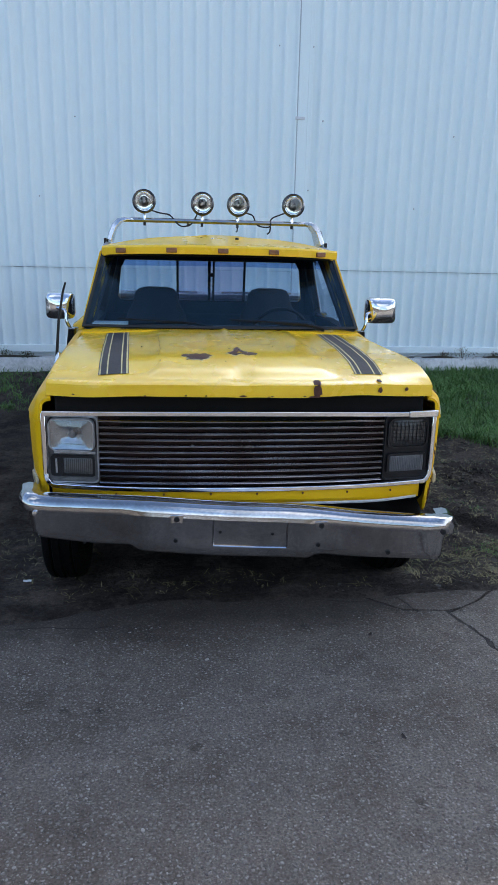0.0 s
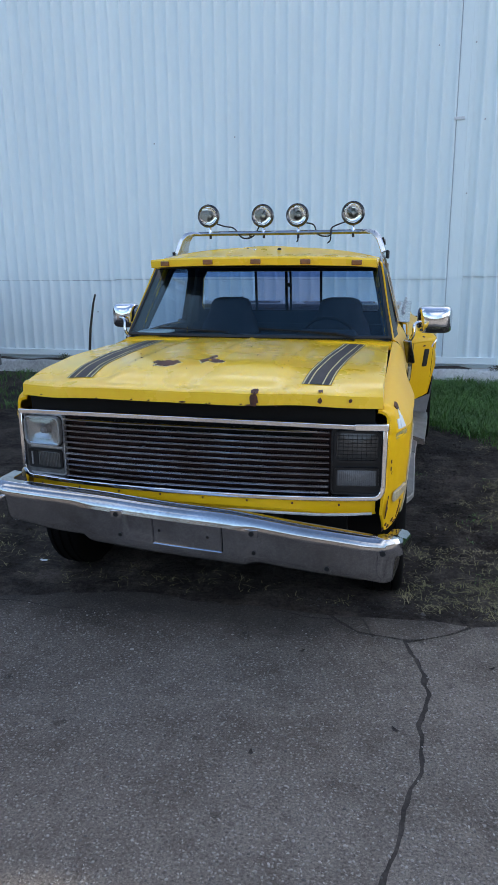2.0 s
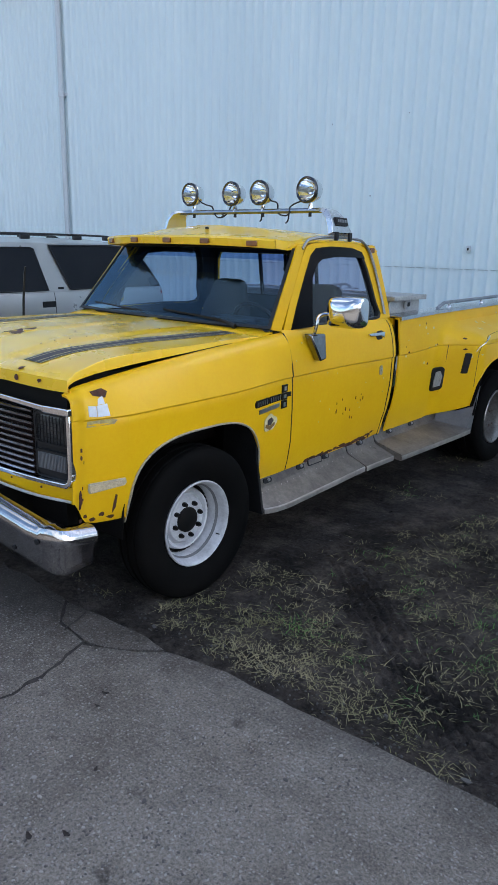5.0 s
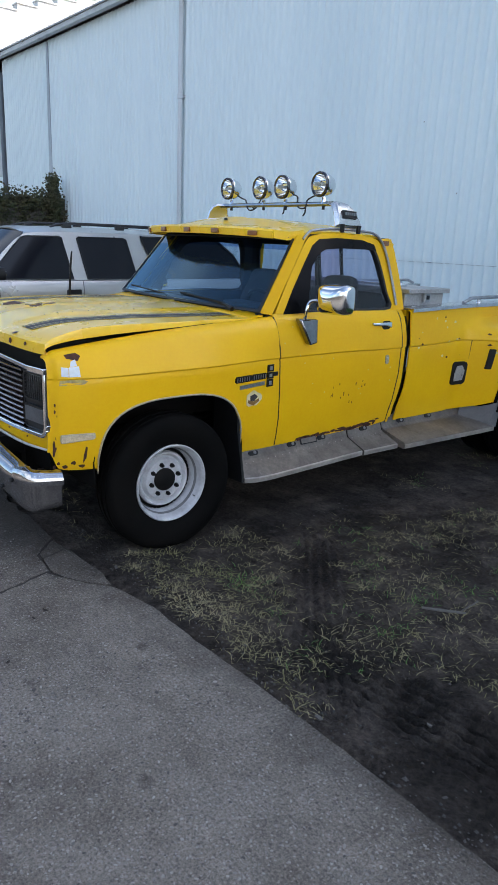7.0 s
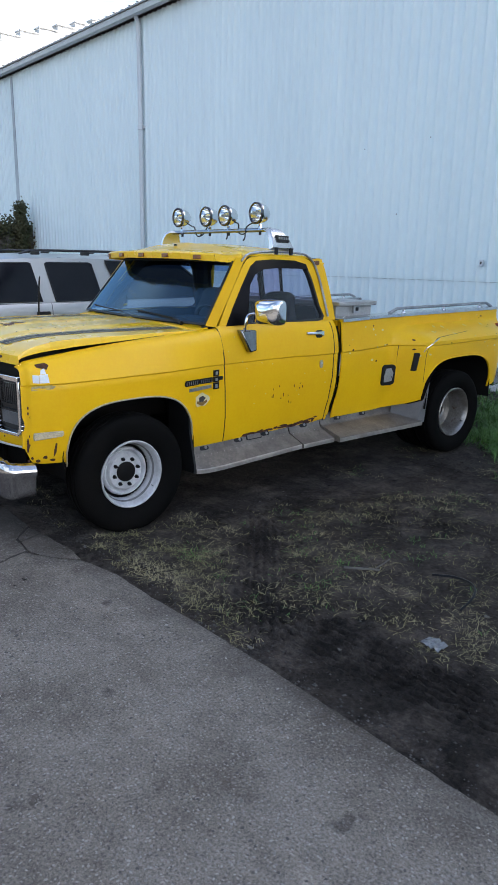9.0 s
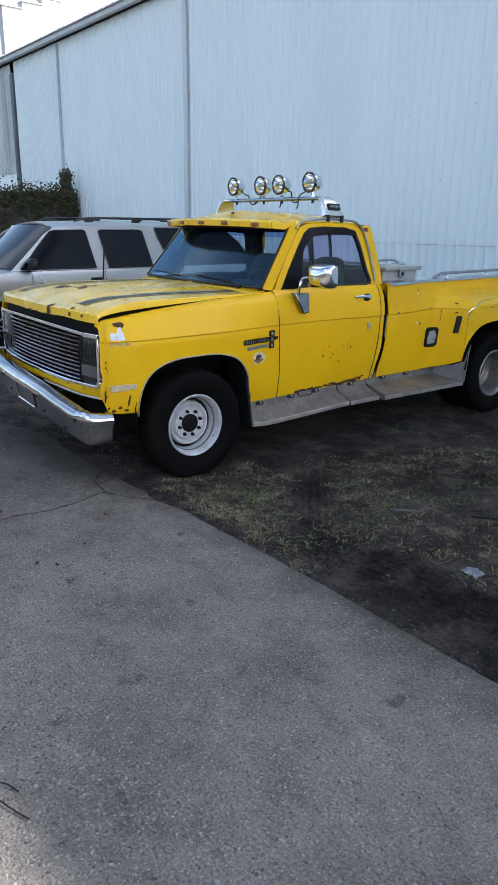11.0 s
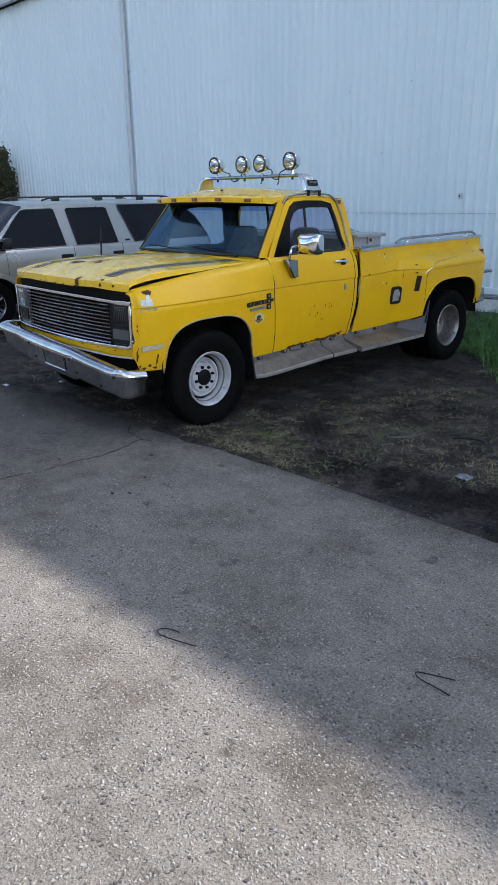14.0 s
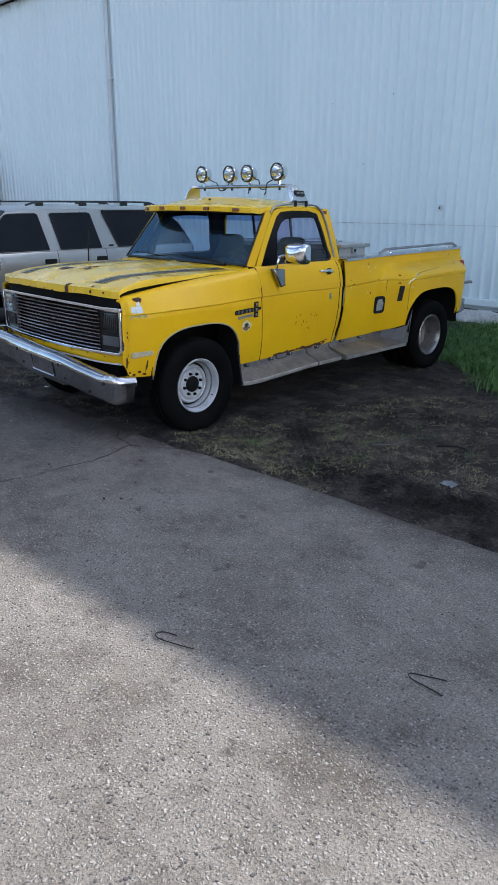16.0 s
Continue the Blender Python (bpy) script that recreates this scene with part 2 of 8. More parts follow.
M_SILVER = stuff("silver_grey_car_paint", (0.455, 0.445, 0.435), 0.30, 0.66, dark=(0.415, 0.405, 0.395), scale=2, fine=200, fine_amount=0.06, bump=0.03, coat=0.6)
M_GREYPL = stuff("grey_plastic", (0.16, 0.16, 0.165), 0.6, scale=8, fine=120, bump=0.15)
M_ROOFBLK = stuff("black_rack_metal", (0.012, 0.012, 0.013), 0.4, scale=8, bump=0.1)

M_WALL = stuff("white_painted_sheet_metal", (0.745, 0.835, 0.86), 0.42, dark=(0.695, 0.79, 0.825), scale=0.9, fine=24, fine_amount=0.07, bump=0.06, bump_scale=6, bump_dist=0.006, stretch=(1, 1, 0.25))
M_STRIP = stuff("grey_cover_strip", (0.40, 0.45, 0.50), 0.5, dark=(0.30, 0.34, 0.38), scale=1.5, fine=20, fine_amount=0.2, bump=0.05, stretch=(1, 1, 0.2))
M_SEAM = stuff("grimy_lap", (0.26, 0.29, 0.32), 0.8, dark=(0.58, 0.65, 0.67), scale=2.2, fine=14, fine_amount=0.3, bump=0.1)
M_WALL_OLD = stuff("weathered_galvanised_sheet", (0.56, 0.59, 0.62), 0.5, 0.2, dark=(0.33, 0.34, 0.35), scale=1.4, fine=20, fine_amount=0.3, bump=0.1, stretch=(1, 1, 0.08))
M_PIPE = stuff("painted_pipe", (0.62, 0.65, 0.68), 0.45, dark=(0.52, 0.55, 0.58), scale=3, bump=0.05, stretch=(1, 1, 0.2))
M_PLINTH = stuff("white_washed_concrete", (0.62, 0.63, 0.63), 0.85, dark=(0.36, 0.36, 0.35), scale=2.2, fine=26, fine_amount=0.35, bump=0.5, bump_scale=22, bump_dist=0.01, spots=(0.14, 0.14, 0.12), spot_scale=5, spot_at=(0.6, 0.72))
M_STEP = stuff("whitewashed_masonry", (0.60, 0.585, 0.56), 0.8, dark=(0.50, 0.485, 0.46), scale=0.6, fine=8, bump=0.2)
M_ROOF = stuff("grey_roof_sheet", (0.40, 0.41, 0.42), 0.5, 0.3, dark=(0.28, 0.28, 0.28), scale=0.8, bump=0.1)
M_WOOD = stuff("grey_weathered_wood", (0.115, 0.102, 0.092), 0.9, dark=(0.06, 0.053, 0.047), scale=3, fine=40, fine_amount=0.4, bump=0.5, stretch=(1, 1, 0.1), spread=0.3)
M_IVY = stuff("ivy_leaf", (0.040, 0.055, 0.018), 0.6, dark=(0.075, 0.055, 0.022), scale=2.5, fine=9, fine_amount=0.4, bump=0)
M_GRASS = stuff("green_grass", (0.088, 0.192, 0.032), 0.6, dark=(0.055, 0.120, 0.022), scale=1.3, fine=13, fine_amount=0.4, bump=0)
M_STRAW = stuff("dry_grass", (0.30, 0.255, 0.145), 0.9, dark=(0.15, 0.145, 0.055), scale=1.8, fine=15, fine_amount=0.4, bump=0)
M_CRACK = stuff("packed_crack_soil", (0.058, 0.049, 0.042), 0.95, dark=(0.026, 0.022, 0.019), scale=7, fine=90, fine_amount=0.4, bump=0.5, bump_dist=0.003, spec=0.2)
M_LITTER = stuff("crumpled_clear_plastic", (0.20, 0.205, 0.205), 0.22, dark=(0.12, 0.125, 0.13), scale=24, bump=0.2)
M_WIRE = stuff("rusty_wire", (0.012, 0.010, 0.009), 0.7, scale=30, bump=0.2)


def ground_material(name, base, dark, pebble, gaps, stones, rough=0.9, big=0.7, depth=0.006):
    """Stony ground: a mortar or soil colour with two sizes of cells of stone in it, wide stains and relief."""
    m = bpy.data.materials.new(name)
    m.use_nodes = True
    nt = m.node_tree
    b = nt.nodes["Principled BSDF"]
    geo = nt.nodes.new("ShaderNodeNewGeometry").outputs["Position"]
    col = mixed(nt, ramp(nt, link_noise(nt, geo, big, 6, 0.62), 0.36, 0.66), base, dark)
    col = mixed(nt, 0.35, col, ramp(nt, link_noise(nt, geo, 35, 6, 0.75), 0.25, 0.75), "OVERLAY")
    dusty = ramp(nt, link_noise(nt, geo, 3.4, 9, 0.68), 0.48, 0.66)
    col = mixed(nt, mixed(nt, 1.0, dusty, (0.7, 0.7, 0.7), "MULTIPLY"), col, tuple(min(1.0, c * 1.9) for c in base))
    moist = ramp(nt, link_noise(nt, geo, 6.5, 7, 0.7), 0.54, 0.64)
    col = mixed(nt, mixed(nt, 1.0, moist, (0.42, 0.42, 0.42), "MULTIPLY"), col, gaps)
    clod = ramp(nt, link_noise(nt, geo, 42, 5, 0.75), 0.36, 0.62)
    col = mixed(nt, 0.32, col, clod, "OVERLAY")
    height = link_noise(nt, geo, 26, 9, 0.72)
    for size, lo, hi in stones:
        v = nt.nodes.new("ShaderNodeTexVoronoi")
        v.inputs["Scale"].default_value = size
        nt.links.new(geo, v.inputs["Vector"])
        shape = ramp(nt, v.outputs["Distance"], 0.25, 0.45, (1, 1, 1, 1), (0, 0, 0, 1))
        pick = ramp(nt, v.outputs["Color"], lo, hi)
        mask = mixed(nt, 1.0, shape, pick, "MULTIPLY")
        col = mixed(nt, mask, col, pebble)
        height = mixed(nt, 0.5, height, mask, "ADD")
    pits = link_noise(nt, geo, 11, 7, 0.7)
    col = mixed(nt, ramp(nt, pits, 0.6, 0.72), col, gaps)
    nt.links.new(col, b.inputs["Base Color"])
    b.inputs["Roughness"].default_value = rough
    b.inputs["Specular IOR Level"].default_value = 0.12
    bn = nt.nodes.new("ShaderNodeBump")
    bn.inputs["Strength"].default_value, bn.inputs["Distance"].default_value = 0.9, depth
    nt.links.new(height, bn.inputs["Height"])
    nt.links.new(bn.outputs["Normal"], b.inputs["Normal"])
    return m




def paving_material(name, light, dark):
    """Old concrete worn down to its fine stones, darker towards the west."""
    m = bpy.data.materials.new(name)
    m.use_nodes = True
    nt = m.node_tree
    b = nt.nodes["Principled BSDF"]
    geo = nt.nodes.new("ShaderNodeNewGeometry").outputs["Position"]
    jig = nt.nodes.new("ShaderNodeTexNoise")
    jig.inputs["Scale"].default_value, jig.inputs["Detail"].default_value = 40, 3
    nt.links.new(geo, jig.inputs["Vector"])
    warp = nt.nodes.new("ShaderNodeMixRGB")
    warp.blend_type, warp.inputs["Fac"].default_value = "ADD", 0.022
    nt.links.new(geo, warp.inputs["Color1"])
    nt.links.new(jig.outputs["Color"], warp.inputs["Color2"])
    wpos = warp.outputs["Color"]
    sep = nt.nodes.new("ShaderNodeSeparateXYZ")
    nt.links.new(geo, sep.inputs[0])
    drift = nt.nodes.new("ShaderNodeMath")
    drift.operation = "MULTIPLY_ADD"
    drift.inputs[1].default_value = 2.6
    nt.links.new(link_noise(nt, geo, 0.55, 4, 0.6), drift.inputs[0])
    nt.links.new(sep.outputs["X"], drift.inputs[2])
    west_tone = nt.nodes.new("ShaderNodeMapRange")
    west_tone.interpolation_type = "SMOOTHSTEP"
    west_tone.inputs["From Min"].default_value, west_tone.inputs["From Max"].default_value = 1.2, 4.6
    nt.links.new(drift.outputs[0], west_tone.inputs["Value"])
    col = mixed(nt, west_tone.outputs["Result"], dark, light)
    for size, lo, hi, tone in ((0.85, 0.46, 0.66, (0.66, 0.64, 0.62)), (2.3, 0.48, 0.70, (0.62, 0.60, 0.585)), (7.0, 0.50, 0.66, (0.78, 0.765, 0.75))):
        stain = ramp(nt, link_noise(nt, geo, size, 8, 0.70), lo, hi)
        col = mixed(nt, stain, col, mixed(nt, 1.0, col, tone, "MULTIPLY"))
    pale = ramp(nt, link_noise(nt, geo, 1.4, 8, 0.72, (1.0, 2.2, 1.0)), 0.54, 0.70)
    col = mixed(nt, pale, col, mixed(nt, 1.0, col, (1.32, 1.31, 1.29), "MULTIPLY"))
    spot = ramp(nt, link_noise(nt, geo, 5.5, 3, 0.5), 0.66, 0.73)
    col = mixed(nt, spot, col, mixed(nt, 1.0, col, (0.50, 0.495, 0.49), "MULTIPLY"))
    col = mixed(nt, 0.55, col, ramp(nt, link_noise(nt, geo, 95, 4, 0.75), 0.30, 0.70), "OVERLAY")
    # Dirt at the broken edge, with shade before the truck put into the colour.
    soil_shade = nt.nodes.new("ShaderNodeMapRange")
    soil_shade.interpolation_type = "SMOOTHSTEP"
    soil_shade.inputs["From Min"].default_value, soil_shade.inputs["From Max"].default_value = 3.46, 3.88
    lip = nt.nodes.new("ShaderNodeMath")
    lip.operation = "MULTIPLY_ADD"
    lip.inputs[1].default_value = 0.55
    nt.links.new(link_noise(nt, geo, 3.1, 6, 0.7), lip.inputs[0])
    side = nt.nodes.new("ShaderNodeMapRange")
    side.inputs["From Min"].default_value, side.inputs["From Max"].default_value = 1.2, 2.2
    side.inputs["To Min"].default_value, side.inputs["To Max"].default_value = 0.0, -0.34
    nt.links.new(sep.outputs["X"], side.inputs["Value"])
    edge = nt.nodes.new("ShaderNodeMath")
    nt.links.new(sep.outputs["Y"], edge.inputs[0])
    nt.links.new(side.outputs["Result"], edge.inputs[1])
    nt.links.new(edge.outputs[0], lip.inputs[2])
    nt.links.new(lip.outputs[0], soil_shade.inputs["Value"])
    soil = mixed(nt, 1.0, soil_shade.outputs["Result"], (0.75, 0.75, 0.75), "MULTIPLY")
    height = link_noise(nt, geo, 120, 4, 0.7)
    for size, lo, hi, tone, gain in ((58, 0.52, 0.56, (0.30, 0.28, 0.255), 1.0), (74, 0.60, 0.64, (0.50, 0.47, 0.43), 0.9), (66, 0.60, 0.64, (0.050, 0.045, 0.042), -0.6), (120, 0.55, 0.62, (0.34, 0.31, 0.27), 0.5), (135, 0.55, 0.62, (0.06, 0.055, 0.05), -0.4)):
        v = nt.nodes.new("ShaderNodeTexVoronoi")
        v.inputs["Scale"].default_value = size
        nt.links.new(wpos, v.inputs["Vector"])
        shape = ramp(nt, v.outputs["Distance"], 0.24, 0.40, (1, 1, 1, 1), (0, 0, 0, 1))
        mask = mixed(nt, 1.0, shape, ramp(nt, v.outputs["Color"], lo, hi), "MULTIPLY")
        col = mixed(nt, mixed(nt, 1.0, mask, (0.72, 0.72, 0.72), "MULTIPLY"), col, mixed(nt, 0.45, tone, col, "MIX"))
        dome = mixed(nt, 1.0, mask, ramp(nt, v.outputs["Distance"], 0.0, 0.42, (1, 1, 1, 1), (0.3, 0.3, 0.3, 1)), "MULTIPLY")
        height = mixed(nt, abs(gain), height, dome, "ADD" if gain > 0 else "SUBTRACT")
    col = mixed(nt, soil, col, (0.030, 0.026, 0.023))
    nt.links.new(col, b.inputs["Base Color"])
    b.inputs["Roughness"].default_value = 0.9
    b.inputs["Specular IOR Level"].default_value = 0.18
    bn = nt.nodes.new("ShaderNodeBump")
    bn.inputs["Strength"].default_value, bn.inputs["Distance"].default_value = 0.9, 0.0050
    nt.links.new(height, bn.inputs["Height"])
    nt.links.new(bn.outputs["Normal"], b.inputs["Normal"])
    return m


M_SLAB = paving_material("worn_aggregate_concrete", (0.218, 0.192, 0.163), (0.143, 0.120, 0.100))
M_DIRT = ground_material("dark_dirt", (0.064, 0.053, 0.045), (0.0185, 0.0156, 0.0133), (0.10, 0.088, 0.076), (0.0050, 0.0042, 0.0036), [(80, 0.88, 0.92)], big=1.3, depth=0.045)


# ---- mesh helpers ----
def part(name, bm, material, parent=None, label="", smooth=35, bevel=0.0, thick=0.0, inside=(0, 2.4, 0.8)):
    """Links a bmesh as one mesh object, under a thing or a part if given; thick makes a shell of it, towards the point inside."""
    bmesh.ops.remove_doubles(bm, verts=bm.verts, dist=0.0002)
    bmesh.ops.recalc_face_normals(bm, faces=bm.faces)
    if thick:
        c = Vector(inside)
        if sum(f.normal.dot(f.calc_center_median() - c) * f.calc_area() for f in bm.faces) < 0:
            bmesh.ops.reverse_faces(bm, faces=bm.faces)
        bmesh.ops.solidify(bm, geom=list(bm.faces), thickness=thick)
        bm.normal_update()
    for f in bm.faces:
        f.smooth = smooth > 0
    for e in bm.edges:
        if len(e.link_faces) == 2 and e.calc_face_angle(0) > radians(smooth):
            e.smooth = False
    me = bpy.data.meshes.new(name)
    bm.to_mesh(me)
    bm.free()
    me.materials.append(material)
    ob = new(name, me)
    if bevel:
        v = ob.modifiers.new("edges", "BEVEL")
        v.width, v.segments, v.limit_method = bevel, 2, "ANGLE"
    if parent:
        ob.parent = parent
    if label:
        ob["label"] = label
    return ob


def empty(name, at=(0, 0, 0), rz=0.0):
    ob = new(name)
    ob.matrix_world = pose(*at, 0, 0, rz)
    ob.empty_display_size = 0.2
    return ob


def add_box(bm, cx, cy, cz, sx, sy, sz, m=None, taper=1.0):
    vs = []
    for k in (-1, 1):
        t = taper if k > 0 else 1.0
        for i, j in ((-1, -1), (1, -1), (1, 1), (-1, 1)):
            p = Vector((cx + i * sx / 2 * t, cy + j * sy / 2 * t, cz + k * sz / 2))
            vs.append(bm.verts.new(m @ p if m else p))
    for f in ((3, 2, 1, 0), (4, 5, 6, 7), (0, 1, 5, 4), (1, 2, 6, 5), (2, 3, 7, 6), (3, 0, 4, 7)):
        bm.faces.new([vs[i] for i in f])
    return bm


def box(*a, **k):
    return add_box(bmesh.new(), *a, **k)


def add_grid(bm, rows, closed=False):
    """Quads through rows of points."""
    vs = [[bm.verts.new(p) for p in row] for row in rows]
    n = len(rows[0])
    for a, b in zip(vs, vs[1:]):
        for i in range(n if closed else n - 1):
            quad = [a[i], a[(i + 1) % n], b[(i + 1) % n], b[i]]
            if len({tuple(round(c, 5) for c in v.co) for v in quad}) > 2:
                bm.faces.new(quad)
    return vs


def sheet(rows, closed=False):
    bm = bmesh.new()
    add_grid(bm, rows, closed)
    return bm


def add_tube(bm, path, r, seg=8, cap=True):
    """A round bar along a path; r is one radius or one a point."""
    path = [Vector(p) for p in path]
    rows = []
    side = None
    for i, p in enumerate(path):
        d = (path[min(i + 1, len(path) - 1)] - path[max(i - 1, 0)]).normalized()
        if side is None:
            side = d.orthogonal().normalized()
        side = (side - d * side.dot(d)).normalized()
        up = d.cross(side)
        rr = r[i] if isinstance(r, (list, tuple)) else r
        rows.append([p + (side * math.cos(2 * math.pi * k / seg) + up * math.sin(2 * math.pi * k / seg)) * rr for k in range(seg)])
    vs = add_grid(bm, rows, True)
    if cap:
        bm.faces.new(vs[0][::-1])
        bm.faces.new(vs[-1])
    return bm


def tube(path, r, seg=8, cap=True):
    return add_tube(bmesh.new(), path, r, seg, cap)


def curve(points, n=6):
    """A smooth line through points (Catmull-Rom)."""
    ps = [Vector(p) for p in points]
    ps = [2 * ps[0] - ps[1], *ps, 2 * ps[-1] - ps[-2]]
    out = []
    for a, b, c, d in zip(ps, ps[1:], ps[2:], ps[3:]):
        for k in range(n):
            t = k / n
            out.append(0.5 * (2 * b + (c - a) * t + (2 * a - 5 * b + 4 * c - d) * t * t + (3 * b - a - 3 * c + d) * t ** 3))
    return out + [ps[-2]]


def add_lathe(bm, profile, seg=32, axis="x", at=(0, 0, 0)):
    """Turns a profile of (radius, along) about an axis."""
    rows = []
    for r, h in profile:
        row = []
        for k in range(seg):
            a = 2 * math.pi * k / seg
            u, v = r * math.cos(a), r * math.sin(a)
            row.append(Vector(at) + Vector({"x": (h, u, v), "y": (u, h, v), "z": (u, v, h)}[axis]))
        rows.append(row)
    add_grid(bm, rows, True)
    return bm


def lathe(profile, seg=32, axis="x", at=(0, 0, 0)):
    return add_lathe(bmesh.new(), profile, seg, axis, at)


def add_prism(bm, outline, depth):
    """A closed outline pushed along the vector depth."""
    d = Vector(depth)
    a = [bm.verts.new(p) for p in outline]
    b = [bm.verts.new(Vector(p) + d) for p in outline]
    bm.faces.new(a[::-1])
    bm.faces.new(b)
    n = len(a)
    for i in range(n):
        bm.faces.new([a[i], a[(i + 1) % n], b[(i + 1) % n], b[i]])
    return bm


def prism(outline, depth):
    return add_prism(bmesh.new(), outline, depth)


def rounded(w, h, r, seg=4):
    """A rectangle with round corners about the origin, as (u, v)."""
    out = []
    for cx, cy, a0 in ((w / 2 - r, h / 2 - r, 0), (-w / 2 + r, h / 2 - r, 90), (-w / 2 + r, -h / 2 + r, 180), (w / 2 - r, -h / 2 + r, 270)):
        for k in range(seg + 1):
            a = radians(a0 + 90 * k / seg)
            out.append((cx + r * math.cos(a), cy + r * math.sin(a)))
    return out


def lerp(a, b, t):
    return a + (b - a) * t


def along(table, x):
    """A straight-line table look-up."""
    if x <= table[0][0]:
        return table[0][1]
    for (x0, y0), (x1, y1) in zip(table, table[1:]):
        if x <= x1:
            return lerp(y0, y1, (x - x0) / (x1 - x0))
    return table[-1][1]


# ---- ground, paving ----
def rise(x, y):
    """Height of the soil: wheel ruts, clods, and a gentle bank towards the shed."""
    h = -0.030 + 0.12 * max(0.0, min(1.0, (y - 7.6) / 2.6))
    h += 0.030 * noise.noise((x * 0.9, y * 0.9, 3.0)) * min(1.0, max(0.0, (y - 3.7) / 1.2))
    h += 0.018 * noise.noise((x * 4.1, y * 4.1, 7.0)) + 0.014 * noise.noise((x * 11.0, y * 11.0, 1.0)) + 0.007 * noise.noise((x * 27.0, y * 27.0, 2.0))
    for wx in (-0.18, 1.64):
        h -= 0.030 * math.exp(-((x - wx) / 0.18) ** 4 - ((y - 4.29) / 0.26) ** 4)
    if 3.7 < y < 7 and 2.0 < x < 8:
        for cx, cy, ang, w, deep in ((4.02, 4.24, 0.12, 0.16, 1.0), (2.76, 4.52, -0.75, 0.15, 0.55)):
            u = (x - cx) * math.cos(ang) + (y - cy) * math.sin(ang)
            v = -(x - cx) * math.sin(ang) + (y - cy) * math.cos(ang)
            near = math.exp(-(v / w) ** 4) * math.exp(-(u / 1.1) ** 4)
            h -= near * deep * (0.024 + 0.020 * math.sin(v * 118 + 0.55 * math.sin(u * 62)) + 0.003 * math.sin(u * 62))
    return h


def ground_lines():
    xs = [-400, -150, -60, -30, -20, -14, -10, -8] + [-7 + 0.12 * i for i in range(74)] + [1.9 + 0.018 * i for i in range(239)] + [6.2 + 0.12 * i for i in range(16)] + [8.5, 10, 13, 18, 30, 60, 150, 400]
    ys = [-400, -150, -60, -20, -8, -3, 0, 2, 3.0] + [3.3, 3.4, 3.5, 3.6] + [3.66 + 0.011 * i for i in range(126)] + [5.05 + 0.04 * i for i in range(25)] + [6.05 + 0.10 * i for i in range(47)] + [11, 12, 16, 25, 60, 150, 400]
    return xs, ys


gx, gy = ground_lines()
bm = sheet([[(x, y, rise(x, y) if (3.2 < y < 10.8 and -7.2 < x < 8.2) else (-0.05 if y < 3.85 else 0.0)) for x in gx] for y in gy])
tagged(part("ground", bm, M_DIRT), "dark trampled dirt yard with sparse dry grass", "ground", kind="structure")

# Paving: two slabs that part along a jagged crack, with a broken edge against the dirt.
CRACK = [(1.40, 3.66), (1.55, 3.52), (1.77, 3.49), (1.83, 3.28), (1.87, 3.07), (1.83, 2.86), (1.85, 2.60), (1.78, 2.42), (1.76, 2.24), (1.72, 2.05), (1.76, 1.7), (1.69, 1.3), (1.74, 0.8), (1.66, 0.2), (1.7, -1.0), (1.6, -4.0), (1.7, -30)]
EDGE_L = [(-30, 3.55), (-12, 3.48), (-6, 3.57), (-3, 3.50), (-1.5, 3.58), (-0.44, 3.55), (-0.26, 3.55), (-0.05, 3.64), (0.37, 3.74), (0.7, 3.68), (1.05, 3.69)]
EDGE_R = [(2.02, 3.60), (2.12, 3.69), (2.40, 3.745), (2.76, 3.745), (3.08, 3.765), (3.73, 3.775), (4.5, 3.77), (6.4, 3.78), (9, 3.78), (14, 3.77), (40, 3.8)]


def jagged(points, step, amount, seed):
    """A broken line: points at even steps, each thrown a little off."""
    out = []
    for (x0, y0), (x1, y1) in zip(points, points[1:]):
        n = max(1, int(math.hypot(x1 - x0, y1 - y0) / step)) if math.hypot(x1 - x0, y1 - y0) < 6 else 4
        for k in range(n):
            t = k / n
            x, y = lerp(x0, x1, t), lerp(y0, y1, t)
            out.append((x + amount * noise.noise((x * 17, y * 17, seed)), y + amount * noise.noise((x * 17, y * 17, seed + 9))))
    return out + [points[-1]]


crack = jagged(jagged(CRACK, 0.12, 0.03, 2.0)[:60] + CRACK[-3:], 0.022, 0.012, 3.0)
edge_l, edge_r = jagged(EDGE_L, 0.06, 0.03, 5.0), jagged(EDGE_R, 0.05, 0.008, 8.0)


from mathutils.geometry import delaunay_2d_cdt


def slab(name, top, label, mat=M_SLAB):
    flat, _, tris = delaunay_2d_cdt([Vector(p) for p in top], [], [list(range(len(top)))], 1, 1e-4)[:3]
    bm = bmesh.new()
    upper, lower = [bm.verts.new((x, y, 0.0)) for x, y in flat], [bm.verts.new((x, y, -0.07)) for x, y in flat]
    for f in tris:
        bm.faces.new([upper[i] for i in f])
        bm.faces.new([lower[i] for i in reversed(f)])
    for e in [e for e in bm.edges if len(e.link_faces) == 1 and e.verts[0].co.z > -0.01]:
        i, j = (upper.index(v) for v in e.verts)
        bm.faces.new((upper[i], upper[j], lower[j], lower[i]))
    ob = part(name, bm, mat, smooth=0)
    return tagged(ob, label, "pavement", kind="structure")


